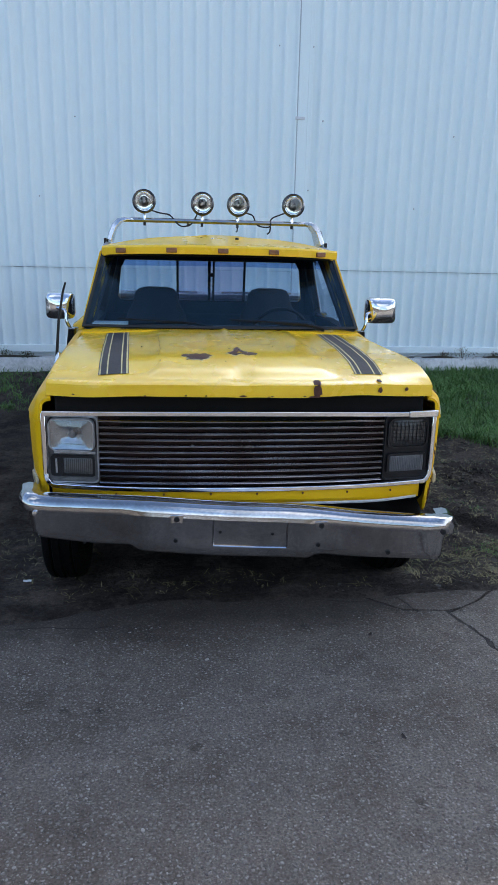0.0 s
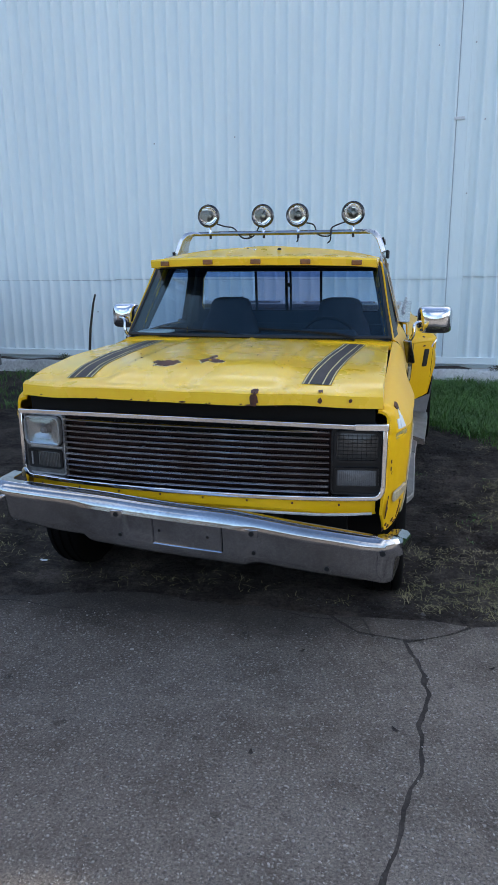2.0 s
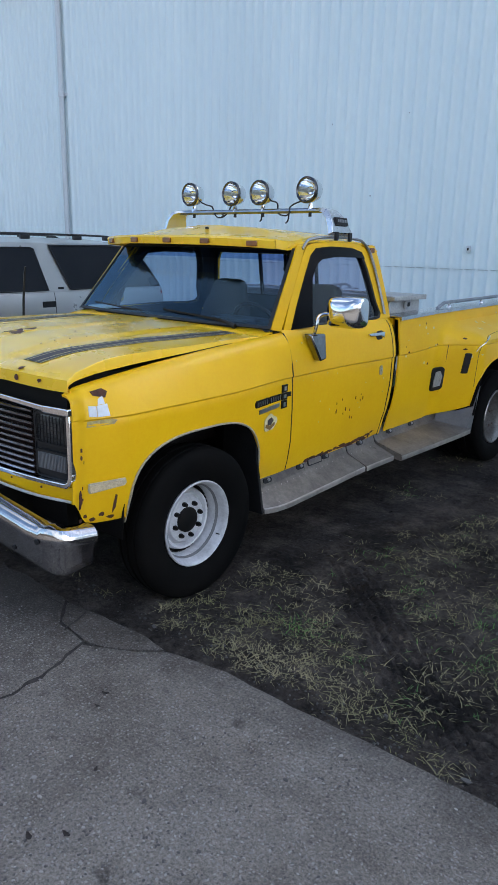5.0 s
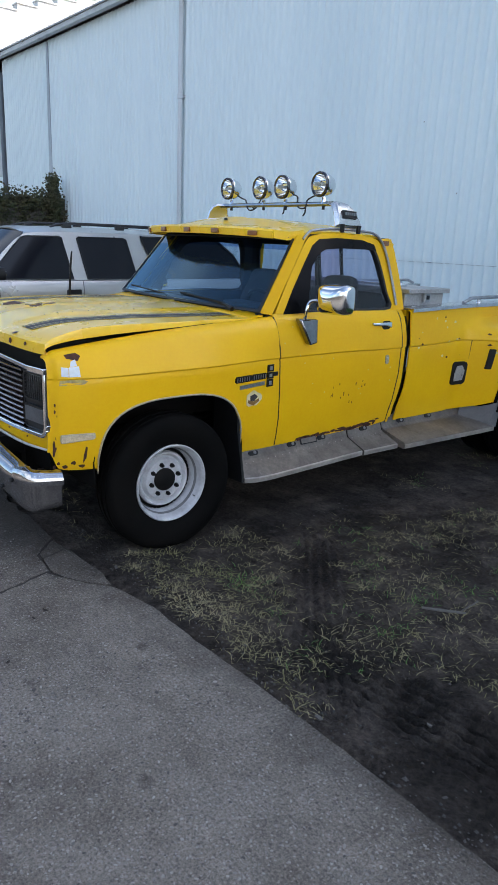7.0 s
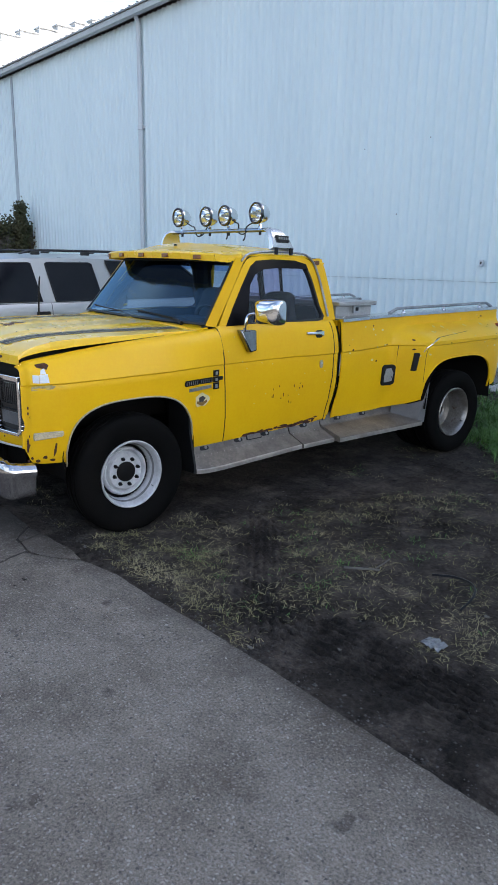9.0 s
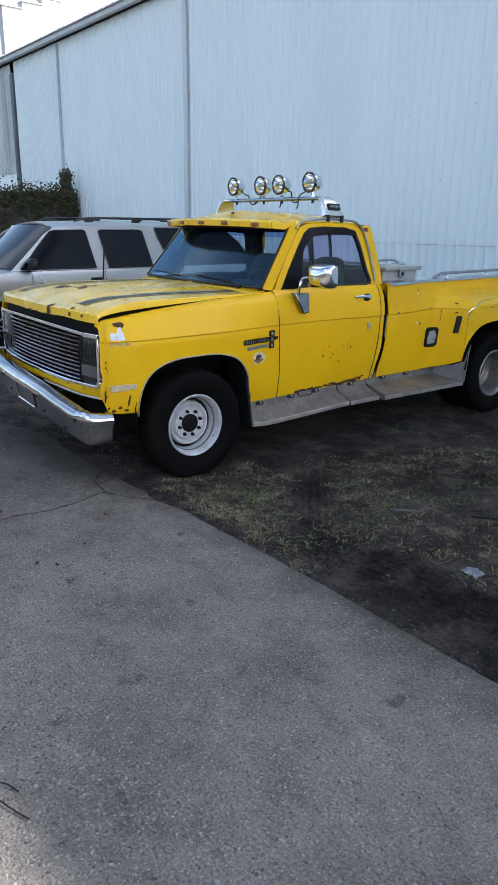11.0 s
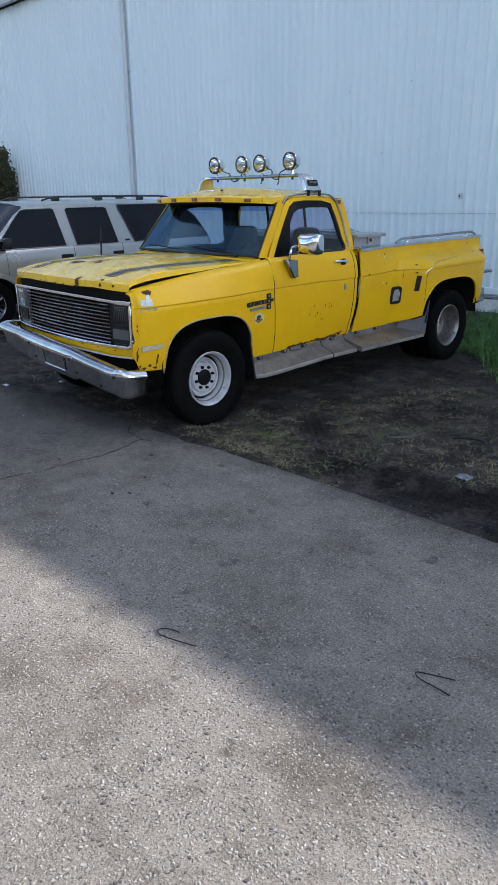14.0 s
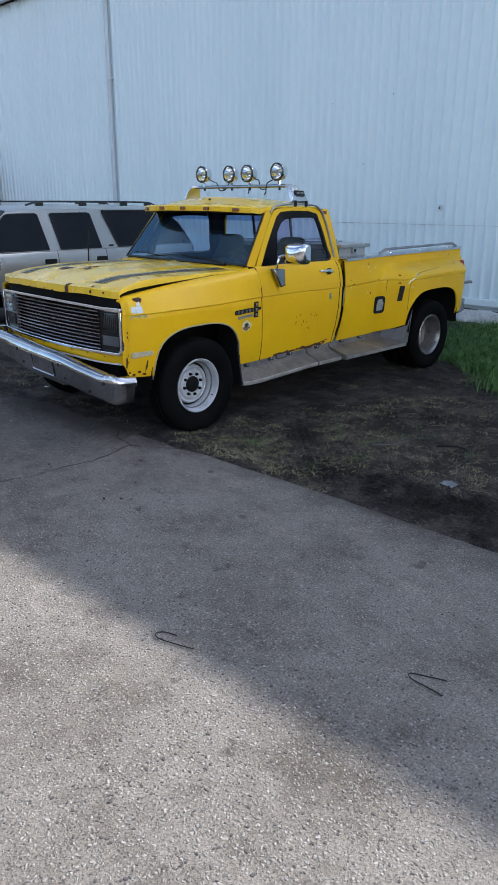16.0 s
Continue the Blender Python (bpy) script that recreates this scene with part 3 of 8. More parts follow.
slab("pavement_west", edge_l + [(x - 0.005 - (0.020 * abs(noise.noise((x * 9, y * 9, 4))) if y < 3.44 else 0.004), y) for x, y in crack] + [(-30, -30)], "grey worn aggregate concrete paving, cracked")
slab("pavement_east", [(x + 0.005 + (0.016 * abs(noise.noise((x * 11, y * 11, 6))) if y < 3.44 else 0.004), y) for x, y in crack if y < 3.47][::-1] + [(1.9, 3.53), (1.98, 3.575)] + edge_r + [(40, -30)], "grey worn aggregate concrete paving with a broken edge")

slab("pavement_fragment", jagged([(1.42, 3.660), (1.555, 3.535), (1.77, 3.502), (1.89, 3.536), (1.988, 3.592), (2.085, 3.685), (1.95, 3.71), (1.80, 3.70), (1.62, 3.69)], 0.03, 0.010, 4.0), "loose corner of grey concrete paving broken off along a crack")

# Soil that fills the crack almost to the top.
fill = [p for p in crack if p[1] > -6]
bm = sheet([[(x - 0.05, y + 0.01, -0.006), (x - 0.012, y, -0.003 - 0.004 * noise.noise((x * 25, y * 25, 3))), (x + 0.012, y, -0.003 - 0.004 * noise.noise((x * 25, y * 25, 6))), (x + 0.05, y - 0.01, -0.006)] for x, y in fill])
tagged(part("crack_soil", bm, M_CRACK), "dark soil packed into a crack in the paving", "soil", kind="structure")

# Finer cracks that branch off, packed with soil.
def fissure(points, w, seed):
    line = jagged(points, 0.03, 0.012, seed)
    rows = [[(x - w * (0.4 + abs(noise.noise((x * 40, y * 40, seed)))), y - 0.4 * w, 0.0015), (x + w * (0.4 + abs(noise.noise((x * 33, y * 33, seed + 2)))), y + 0.4 * w, 0.0015)] for x, y in line]
    ob = part("crack", sheet(rows), M_CRACK, smooth=0, thick=0.003, inside=(0, 0, -9))
    tagged(ob, "narrow soil-filled crack in the concrete paving", "crack", kind="structure")


fissure([(1.42, 3.63), (1.30, 3.63), (1.18, 3.66), (1.06, 3.69)], 0.006, 5.0)
fissure([(1.62, 3.50), (1.60, 3.58), (1.57, 3.66)], 0.006, 6.0)
fissure([(-0.40, 3.50), (-0.22, 3.50), (0.0, 3.47), (0.14, 3.52)], 0.006, 8.0)

# ---- the shed ----
WALL_Y, EAVE = 10.65, 6.45


def fall(x):
    """The unseen eave falls gently towards the far end, to slant its shadow edge."""
    return -0.0258 * max(0.0, min(x - 2.3, 9.7))


def rib_rows(x0, x1, z0, z1, y, pitch=0.168, depth=0.036, seed=0.0):
    xs = []
    x = x0
    while x < x1 - 1e-6:
        for u, d in ((0.0, 0), (0.40, 0), (0.52, 0.10), (0.60, 0.45), (0.66, 0.85), (0.72, 1), (0.78, 1), (0.84, 0.85), (0.90, 0.45), (0.98, 0.10)):
            if x + u * pitch < x1:
                xs.append((x + u * pitch, d * depth))
        x += pitch
    xs.append((x1, 0))
    zs = [lerp(z0, z1, k / max(1, int((z1 - z0) / 0.7))) for k in range(max(1, int((z1 - z0) / 0.7)) + 1)]
    return [[(xx, y - d - 0.004 * noise.noise((xx * 0.8, z * 0.7, seed)), z) for xx, d in xs] for z in zs]


wall = tagged(part("wall_shed", box(2, WALL_Y + 0.14, 3.08, 56, 0.2, 6.16), M_WALL), "tall shed wall clad in white ribbed metal sheets", "wall", kind="structure")
x = -12.66
k = 0
while x < 30:
    x2 = min(x + 5.04, 30)
    lap = 1.53 + 0.01 * math.sin(k * 2.1) - (0.05 if x < -3 else 0.02 if x < 2 else 0.0)
    part("sheet", sheet(rib_rows(x, x2, 0.40, lap + 0.02, WALL_Y + 0.006, seed=k)), M_WALL, wall, smooth=50, thick=0.004, inside=(0, 40, 3))
    part("sheet", sheet(rib_rows(x - 0.01, x2 + 0.02, lap, EAVE + fall(x2), WALL_Y - 0.004 - 0.001 * (k % 3), seed=k + 5)), M_WALL, wall, smooth=50, thick=0.004, inside=(0, 40, 3))
    part("lap_seam", sheet([[(a, b - 0.008, c) for a, b, c in row] for row in rib_rows(x - 0.01, x2 + 0.02, lap - 0.009, lap - 0.003, WALL_Y + 0.004, seed=k)]), M_SEAM, wall, "dirty gap under the sheet lap", smooth=25)
    x, k = x2, k + 1
for x0, x1 in ((-17.7, -14.4), (-14.4, -12.66)):
    part("sheet", sheet(rib_rows(x0, x1, 0.4, 3.29, WALL_Y + 0.006, seed=k)), M_WALL, wall, smooth=25, thick=0.004, inside=(0, 40, 3))
    part("sheet", sheet(rib_rows(x0, x1, 3.26, EAVE, WALL_Y - 0.005, seed=k + 3)), M_WALL, wall, smooth=25, thick=0.004, inside=(0, 40, 3))
    k += 1
part("sheet", sheet(rib_rows(-26, -17.95, 0.4, 3.3, WALL_Y + 0.006, 0.3, 0.03, seed=k)), M_WALL, wall, smooth=25, thick=0.004, inside=(0, 40, 3))
for x0, x1, top in ((-26, -23.4, 6.42), (-23.4, -20.9, 6.40), (-20.9, -19.2, 6.42), (-19.2, -17.95, 6.43)):
    part("sheet", sheet(rib_rows(x0, x1, 3.27, top, WALL_Y - 0.02, 0.24, 0.03, seed=x0)), M_WALL_OLD, wall, "weathered galvanised corrugated sheet", smooth=25, thick=0.004, inside=(0, 40, 3))
part("corner_post", box(-17.83, WALL_Y - 0.03, 3.1, 0.22, 0.08, 6.1), stuff("tarred_timber", (0.17, 0.19, 0.22), 0.8, dark=(0.045, 0.05, 0.06), scale=2.6, fine=20, stretch=(1, 1, 0.15)), wall, "dark weathered corner post", bevel=0.01)
part("shutter", box(-21.9, WALL_Y - 0.06, 3.75, 1.9, 0.06, 1.25), stuff("dark_brown_board", (0.035, 0.028, 0.026), 0.7, scale=3), wall, "dark brown boarded opening", bevel=0.01)
part("flashing", prism([(-14.5, WALL_Y - 0.036, 0.4), (-14.24, WALL_Y - 0.036, 0.4), (-14.32, WALL_Y - 0.036, EAVE - 0.05), (-14.42, WALL_Y - 0.036, EAVE - 0.05)], (0, -0.02, 0)), M_STRIP, wall, "narrow painted cover strip")
part("sill_trim", box(6.5, WALL_Y - 0.03, 0.385, 47, 0.05, 0.10), M_WALL, wall, bevel=0.008)

# Concrete plinth under the cladding, chipped along its top.
rows = []
xs = [-18 + 0.25 * i for i in range(193)]
prof = [(0.0, -0.1), (0.0, 0.24), (0.02, 0.275), (0.30, 0.285)]
for off, h in prof:
    rows.append([(x, WALL_Y - 0.20 + off + 0.012 * noise.noise((x * 1.7, h * 3, 2)), h + (0.035 * noise.noise((x * 2.3, 1, 5)) if h > 0 else 0)) for x in xs])
tagged(part("plinth", sheet(rows), M_PLINTH), "white-washed concrete plinth, stained and chipped", "wall", kind="structure")

# Ragged dark strip along the ledge under the sill trim.
rows = [[(x, WALL_Y - 0.17 + off, 0.262 + 0.035 * noise.noise((x * 2.3, 1, 5)) + h * (0.55 + 1.3 * noise.noise((x * 1.9, 4, 2)) + 0.5 * noise.noise((x * 11, 4, 2)))) for x in xs] for off, h in ((0.0, 0.0), (0.02, 0.022), (0.08, 0.034), (0.11, 0.036))]
tagged(part("ledge_soil", sheet(rows), M_CRACK), "thin ragged dark strip lying on the plinth ledge", "soil", kind="structure")

# Eave: box gutter, roof sheet with rib ends, downpipes.
roof = tagged(part("roof_shed", sheet([[(x, y, z + (fall(x) if y < 11 else 0.0)) for x in (-26, 2.3, 7.2, 12, 30)] for y, z in ((WALL_Y - 0.32, EAVE + 0.13), (23, 7.5), (36, EAVE + 0.1))]), M_ROOF, thick=0.03), "low-pitched grey sheet metal roof", "roof", kind="structure")
bm = bmesh.new()
x = -25.9
while x < 12:
    add_box(bm, x, WALL_Y - 0.16, EAVE + 0.165 + fall(x), 0.055, 0.38, 0.05, taper=0.6)
    x += 0.30
tagged(part("roof_rib", bm, M_ROOF, roof, smooth=0), kind="stuff")
g_out = [(-0.06, 0.10), (-0.27, 0.10), (-0.275, 0.075), (-0.255, 0.005), (-0.14, 0.0)]
gutter = tagged(part("gutter", sheet([[(x, WALL_Y + a, EAVE + b + fall(x)) for a, b in g_out] for x in (-26, -14.4, -14.39, -7.95, 2.3, 12, 30)]), M_PIPE, smooth=20, thick=0.006), "long painted metal box gutter under the eave", "gutter", kind="structure")
for x in (-14.4, -20.5, -1.9):
    part("gutter_strap", sheet([[(x + w, WALL_Y + a * 1.03, EAVE + b * 1.05 - 0.003) for a, b in g_out] for w in (-0.05, 0.05)]), M_PIPE, gutter, smooth=20, thick=0.006)


def downpipe(x, bracket, r=0.05):
    wide = 0.26
    p = empty("downpipe", (x, WALL_Y - 0.085, 0.3))
    tagged(p, "painted metal downpipe strapped to the white shed wall", "downpipe", kind="structure")
    part("pipe", tube([(0, 0, 0), (0, 0, EAVE - 0.50), (0, -0.01, EAVE - 0.40), (0, -0.05, EAVE - 0.33), (0, -0.07, EAVE - 0.29)], r, 12), M_PIPE, p)
    part("collar", lathe([(r + 0.004, -0.05), (r + 0.012, -0.045), (r + 0.012, 0.045), (r + 0.004, 0.05)], 12, "z", (0, 0, bracket - 0.3)), M_PIPE, p)
    part("strap", box(0, 0.035, bracket - 0.3, wide, 0.02, 0.05), M_PIPE, p, bevel=0.004)
    return p


downpipe(-7.95, 4.38)
# Flat cover strip over a joint of the cladding, with a clip and a few bolts.
joint = part("cover_strip", box(2.365, WALL_Y - 0.034, 3.42, 0.19, 0.012, 5.98), M_WALL, wall, "flat cover strip over a sheet joint", bevel=0.004)
# Thin line with the shadow beside the raised strip put into its colour.
part("lap_seam", box(2.263, WALL_Y - 0.034, 3.42, 0.010, 0.010, 5.98), M_STRIP, joint, "grey line that holds the shadow of the strip")
part("clip", box(2.30, WALL_Y - 0.050, 3.52, 0.13, 0.02, 0.04), M_PIPE, joint, bevel=0.004)
for bx, bz in ((2.62, 3.50), (2.45, 2.6), (2.45, 4.4)):
    part("bolt", lathe([(0.001, -0.008), (0.009, -0.006), (0.011, 0), (0.011, 0.006)], 8, "y", (bx, WALL_Y - 0.042, bz)), M_DULL, joint)

# Marks on the cladding: a screwed plate and a few bolts.
tagged(part("wall_plate", prism([(0.30 + u, WALL_Y - 0.03, 1.745 + v) for u, v in rounded(0.055, 0.085, 0.012)], (0, -0.02, 0)), M_PIPE), "small white cover plate with a dark hole on the wall", "cover plate", kind="structure")
tagged(part("plate_hole", prism([(0.30 + u, WALL_Y - 0.051, 1.745 + v) for u, v in rounded(0.020, 0.034, 0.006)], (0, -0.004, 0)), M_BLACK), "dark hole in a small wall plate", "hole", kind="structure")
rnd = random.Random(4)
for i in range(9):
    bx, bz = rnd.uniform(-6, 7), rnd.choice((1.0, 2.4, 3.4, 4.4)) + rnd.uniform(-0.03, 0.03)
    bx = -12.66 + round((bx + 12.66) / 0.168) * 0.168 + 0.042
    part("bolt", lathe([(0.001, -0.008), (0.009, -0.006), (0.011, 0), (0.011, 0.006)], 8, "y", (bx, WALL_Y - 0.004, bz)), M_DULL, wall)

# The rest of the shed, closed behind.
tagged(part("wall_shed_back", box(2, 35.5, 3.2, 56, 0.2, 6.5), M_WALL), "plain white back wall of the shed", "wall", kind="structure")
for x in (-26, 30):
    tagged(part("wall_shed_end", prism([(x, WALL_Y + 0.25, 0), (x, 35.3, 0), (x, 35.3, 6.4), (x, 23, 7.4), (x, WALL_Y + 0.25, 6.4)], (0.15, 0, 0)), M_WALL), "plain white gable wall of the shed", "wall", kind="structure")

# The yard's far side, behind the walk: unseen dark board wall, added for reflections.
tagged(part("wall_yard", box(0, -14.0, 1.2, 80, 0.25, 2.4), stuff("dark_stained_boards", (0.055, 0.045, 0.036), 0.9, dark=(0.03, 0.026, 0.022), scale=1.2, fine=12, fine_amount=0.4, stretch=(1, 1, 0.1))), "unseen dark board wall added across the yard", "wall", kind="structure")


# ---- the pickup truck: x across (the driver's side is +x), y from the nose back, z up ----
truck = tagged(empty("pickup_truck", (0.725, 3.53, 0), -0.95), "worn yellow dual-wheel pickup with rust spots, parked on dirt", "pickup truck")
RAKE = 0.0115


BUMPER_PARTS = ("front_bumper", "bolt_plate", "bumper_bolt", "centre_plate", "plate_lip", "bumper_bracket")
HINGE_PARTS = ("front_fender", "door", "door_gap")


def tpart(name, bm, material, parent=None, label="", **k):
    """A part of the truck's body, which stands a little higher at the tail."""
    for v in bm.verts:
        y, z = v.co.y, v.co.z
        # The nose is bowed in plan: its corners lie further back than its middle.
        if name not in BUMPER_PARTS and y < 0.14:
            v.co.y += 0.060 * min(1.15, abs(v.co.x) / 0.92) ** 3 * smooth01((0.13 - y) / 0.14)
        # The hinge edge of the door leans back towards its foot.
        if name in HINGE_PARTS and abs(v.co.x) > 0.85:
            v.co.y += 0.058 * max(0.0, min(1.0, (1.25 - z) / 0.84)) * smooth01((y - 1.29) / 0.23) * smooth01((2.3 - y) / 0.75)
        w = smooth01((y - 2.1) / 0.4) * smooth01((3.35 - y) / 0.4) * smooth01((z - 0.5) / 0.25)
        v.co.y += 0.04 * w
        v.co.z += RAKE * y - 0.012 * w
        # The front fenders flare over the wheels; the boards tuck in.
        x = abs(v.co.x)
        flare = smooth01((y - 0.02) / 0.35) * smooth01((1.5 - y) / 0.5) * smooth01((x - 0.78) / 0.12) * smooth01((1.14 - z) / 0.18) * smooth01((z - 0.40) / 0.12)
        tuck = smooth01((y - 1.1) / 0.1) * max(0.0, min(1.0, (3.45 - y) / 1.1)) * smooth01((x - 0.93) / 0.12) * smooth01((0.46 - z) / 0.08)
        v.co.x += (0.058 * flare - 0.042 * tuck) * (1 if v.co.x > 0 else -1)
        v.co.y += 0.024 * tuck - 0.040 * flare
        v.co.z -= 0.010 * tuck
    return part(name, bm, material, parent or truck, label, **k)


SIDE = [(0.36, 0.908), (0.38, 0.915), (0.47, 0.940), (0.60, 0.966), (0.80, 0.980), (0.965, 0.984), (0.982, 0.982), (0.992, 0.991), (1.06, 0.984), (1.14, 0.967), (1.20, 0.944), (1.235, 0.918), (1.25, 0.895)]


def smooth01(t):
    t = max(0.0, min(1.0, t))
    return t * t * (3 - 2 * t)


def side_x(y, z):
    return along(SIDE, z) - (0.030 * (1 - y / 0.9) ** 2 if y < 0.9 else 0.0)


def arch(y, mid, half, low, top, p=2.5):
    u = abs(y - mid) / half
    return low + (top - low) * (1 - min(1.0, u) ** p) ** (1 / p) if u < 1 else low


def curtain(ys, bottom, section):
    """A body panel: at each y a section of (x, z) points from the sill up, cut off below by bottom(y)."""
    cols = []
    for y in ys:
        zb = bottom(y)
        sec = section(y)
        tab = [(z, x) for x, z in sec]
        wave = lambda z: 0.0016 * noise.noise((y * 2.7, z * 3.1, 5.0))
        cols.append([(x + wave(z), y, z) if z > zb else (along(tab, zb) + wave(zb), y, zb) for x, z in sec])
    return cols


def mirrored(rows, s):
    return [[(s * x, y, z) for x, y, z in row] for row in rows]


Z_LOW = [0.36, 0.38, 0.405, 0.43, 0.47, 0.53, 0.60, 0.68, 0.75, 0.80, 0.85, 0.90, 0.94, 0.965, 0.982, 0.992, 1.02, 1.06]


def fender_top(y):
    return along([(-0.02, 1.108), (0.06, 1.124), (0.15, 1.134), (0.3, 1.151), (0.6, 1.181), (0.9, 1.203), (1.2, 1.219), (1.5, 1.237)], y)


def fender_section(y):
    nose = 0.018 * smooth01((0.06 - y) / 0.07)
    pts = [(side_x(y, z) - nose, z) for z in Z_LOW]
    xs, zt = pts[-1][0], fender_top(y)
    for k in range(1, 8):
        a = math.pi / 2 * k / 7
        pts.append((lerp(xs, 0.893 - 0.5 * nose, (1 - math.cos(a))), 1.06 + (zt - 1.06 - 0.5 * nose) * math.sin(a)))
    return pts


def fender_low(y):
    if y < 0.3295:
        return along([(0.0, 0.60), (0.05, 0.53), (0.12, 0.495), (0.31, 0.485)], y)
    return arch(y, 0.805, 0.475, 0.445 if y < 0.805 else 0.388, 0.842, 3.0)


F_ARCH = [0.805 + 0.475 * math.sin(radians(a)) for a in range(-90, 91, 6)]
F_YS = [-0.01, 0.0, 0.015, 0.03, 0.06, 0.1, 0.16, 0.24, 0.329] + F_ARCH + [1.282, 1.33, 1.42, 1.518]
DOOR_YS = [1.524, 1.55, 1.62, 1.75, 1.9, 2.05, 2.2, 2.35, 2.5, 2.58, 2.628]


def door_section(y):
    return [(side_x(y, z), z) for z in Z_LOW + [1.10, 1.14, 1.17, 1.20, 1.22, 1.235, 1.25]]


def bulge(y):
    return 0.245 * smooth01((y - 3.36) / 0.33) * (1 - 0.75 * smooth01((y - 4.72) / 0.34))


def bed_section(y):
    pts = []
    for z in Z_LOW + [1.09, 1.12, 1.15, 1.18, 1.21, 1.235]:
        x = along(SIDE[:9] + [(1.15, 0.972), (1.235, 0.965)], z)
        pts.append((x + bulge(y) * smooth01((1.145 - z) / 0.12), z))
    return pts + [(0.955, 1.247), (0.93, 1.25)]


def bed_low(y):
    if y < 3.62:
        return along([(2.73, 0.420), (3.3, 0.420), (3.42, 0.432), (3.53, 0.462), (3.62, 0.500)], y)
    return arch(y, 4.13, 0.51, 0.50, 0.862, 3.2) if y < 4.64 else along([(4.64, 0.52), (5.06, 0.60)], y)


R_ARCH = [4.13 + 0.51 * math.sin(radians(a)) for a in range(-90, 91, 6)]
BED_YS = [2.728, 2.74, 2.9, 3.1, 3.3, 3.36, 3.42, 3.48, 3.53, 3.58, 3.619] + R_ARCH + [4.641, 4.72, 4.8, 4.88, 4.96, 5.03, 5.06]


def green_x(z):
    """Half width of the cab at window height."""
    return lerp(0.897, 0.768, (z - 1.245) / 0.50)


def on_side(points, s, out=0.0):
    return [(s * (green_x(z) + out), y, z) for y, z in points]


def dense(points, n=4):
    pts = [Vector((y, z, 0)) for y, z in points]
    return [(p.x, p.y) for p in curve(pts + [pts[0]], n)[:-1]]


DOOR_TOP = [(1.53, 1.21), (1.655, 1.40), (1.78, 1.565), (1.87, 1.68), (1.95, 1.728), (2.15, 1.742), (2.38, 1.742), (2.51, 1.722), (2.565, 1.64), (2.60, 1.50), (2.625, 1.36), (2.635, 1.225), (2.25, 1.215), (1.9, 1.21)]
DOOR_WIN = [(1.615, 1.238), (1.71, 1.375), (1.83, 1.53), (1.925, 1.65), (1.99, 1.69), (2.15, 1.70), (2.36, 1.70), (2.45, 1.685), (2.50, 1.62), (2.535, 1.50), (2.56, 1.37), (2.575, 1.256), (2.25, 1.248), (1.9, 1.242)]


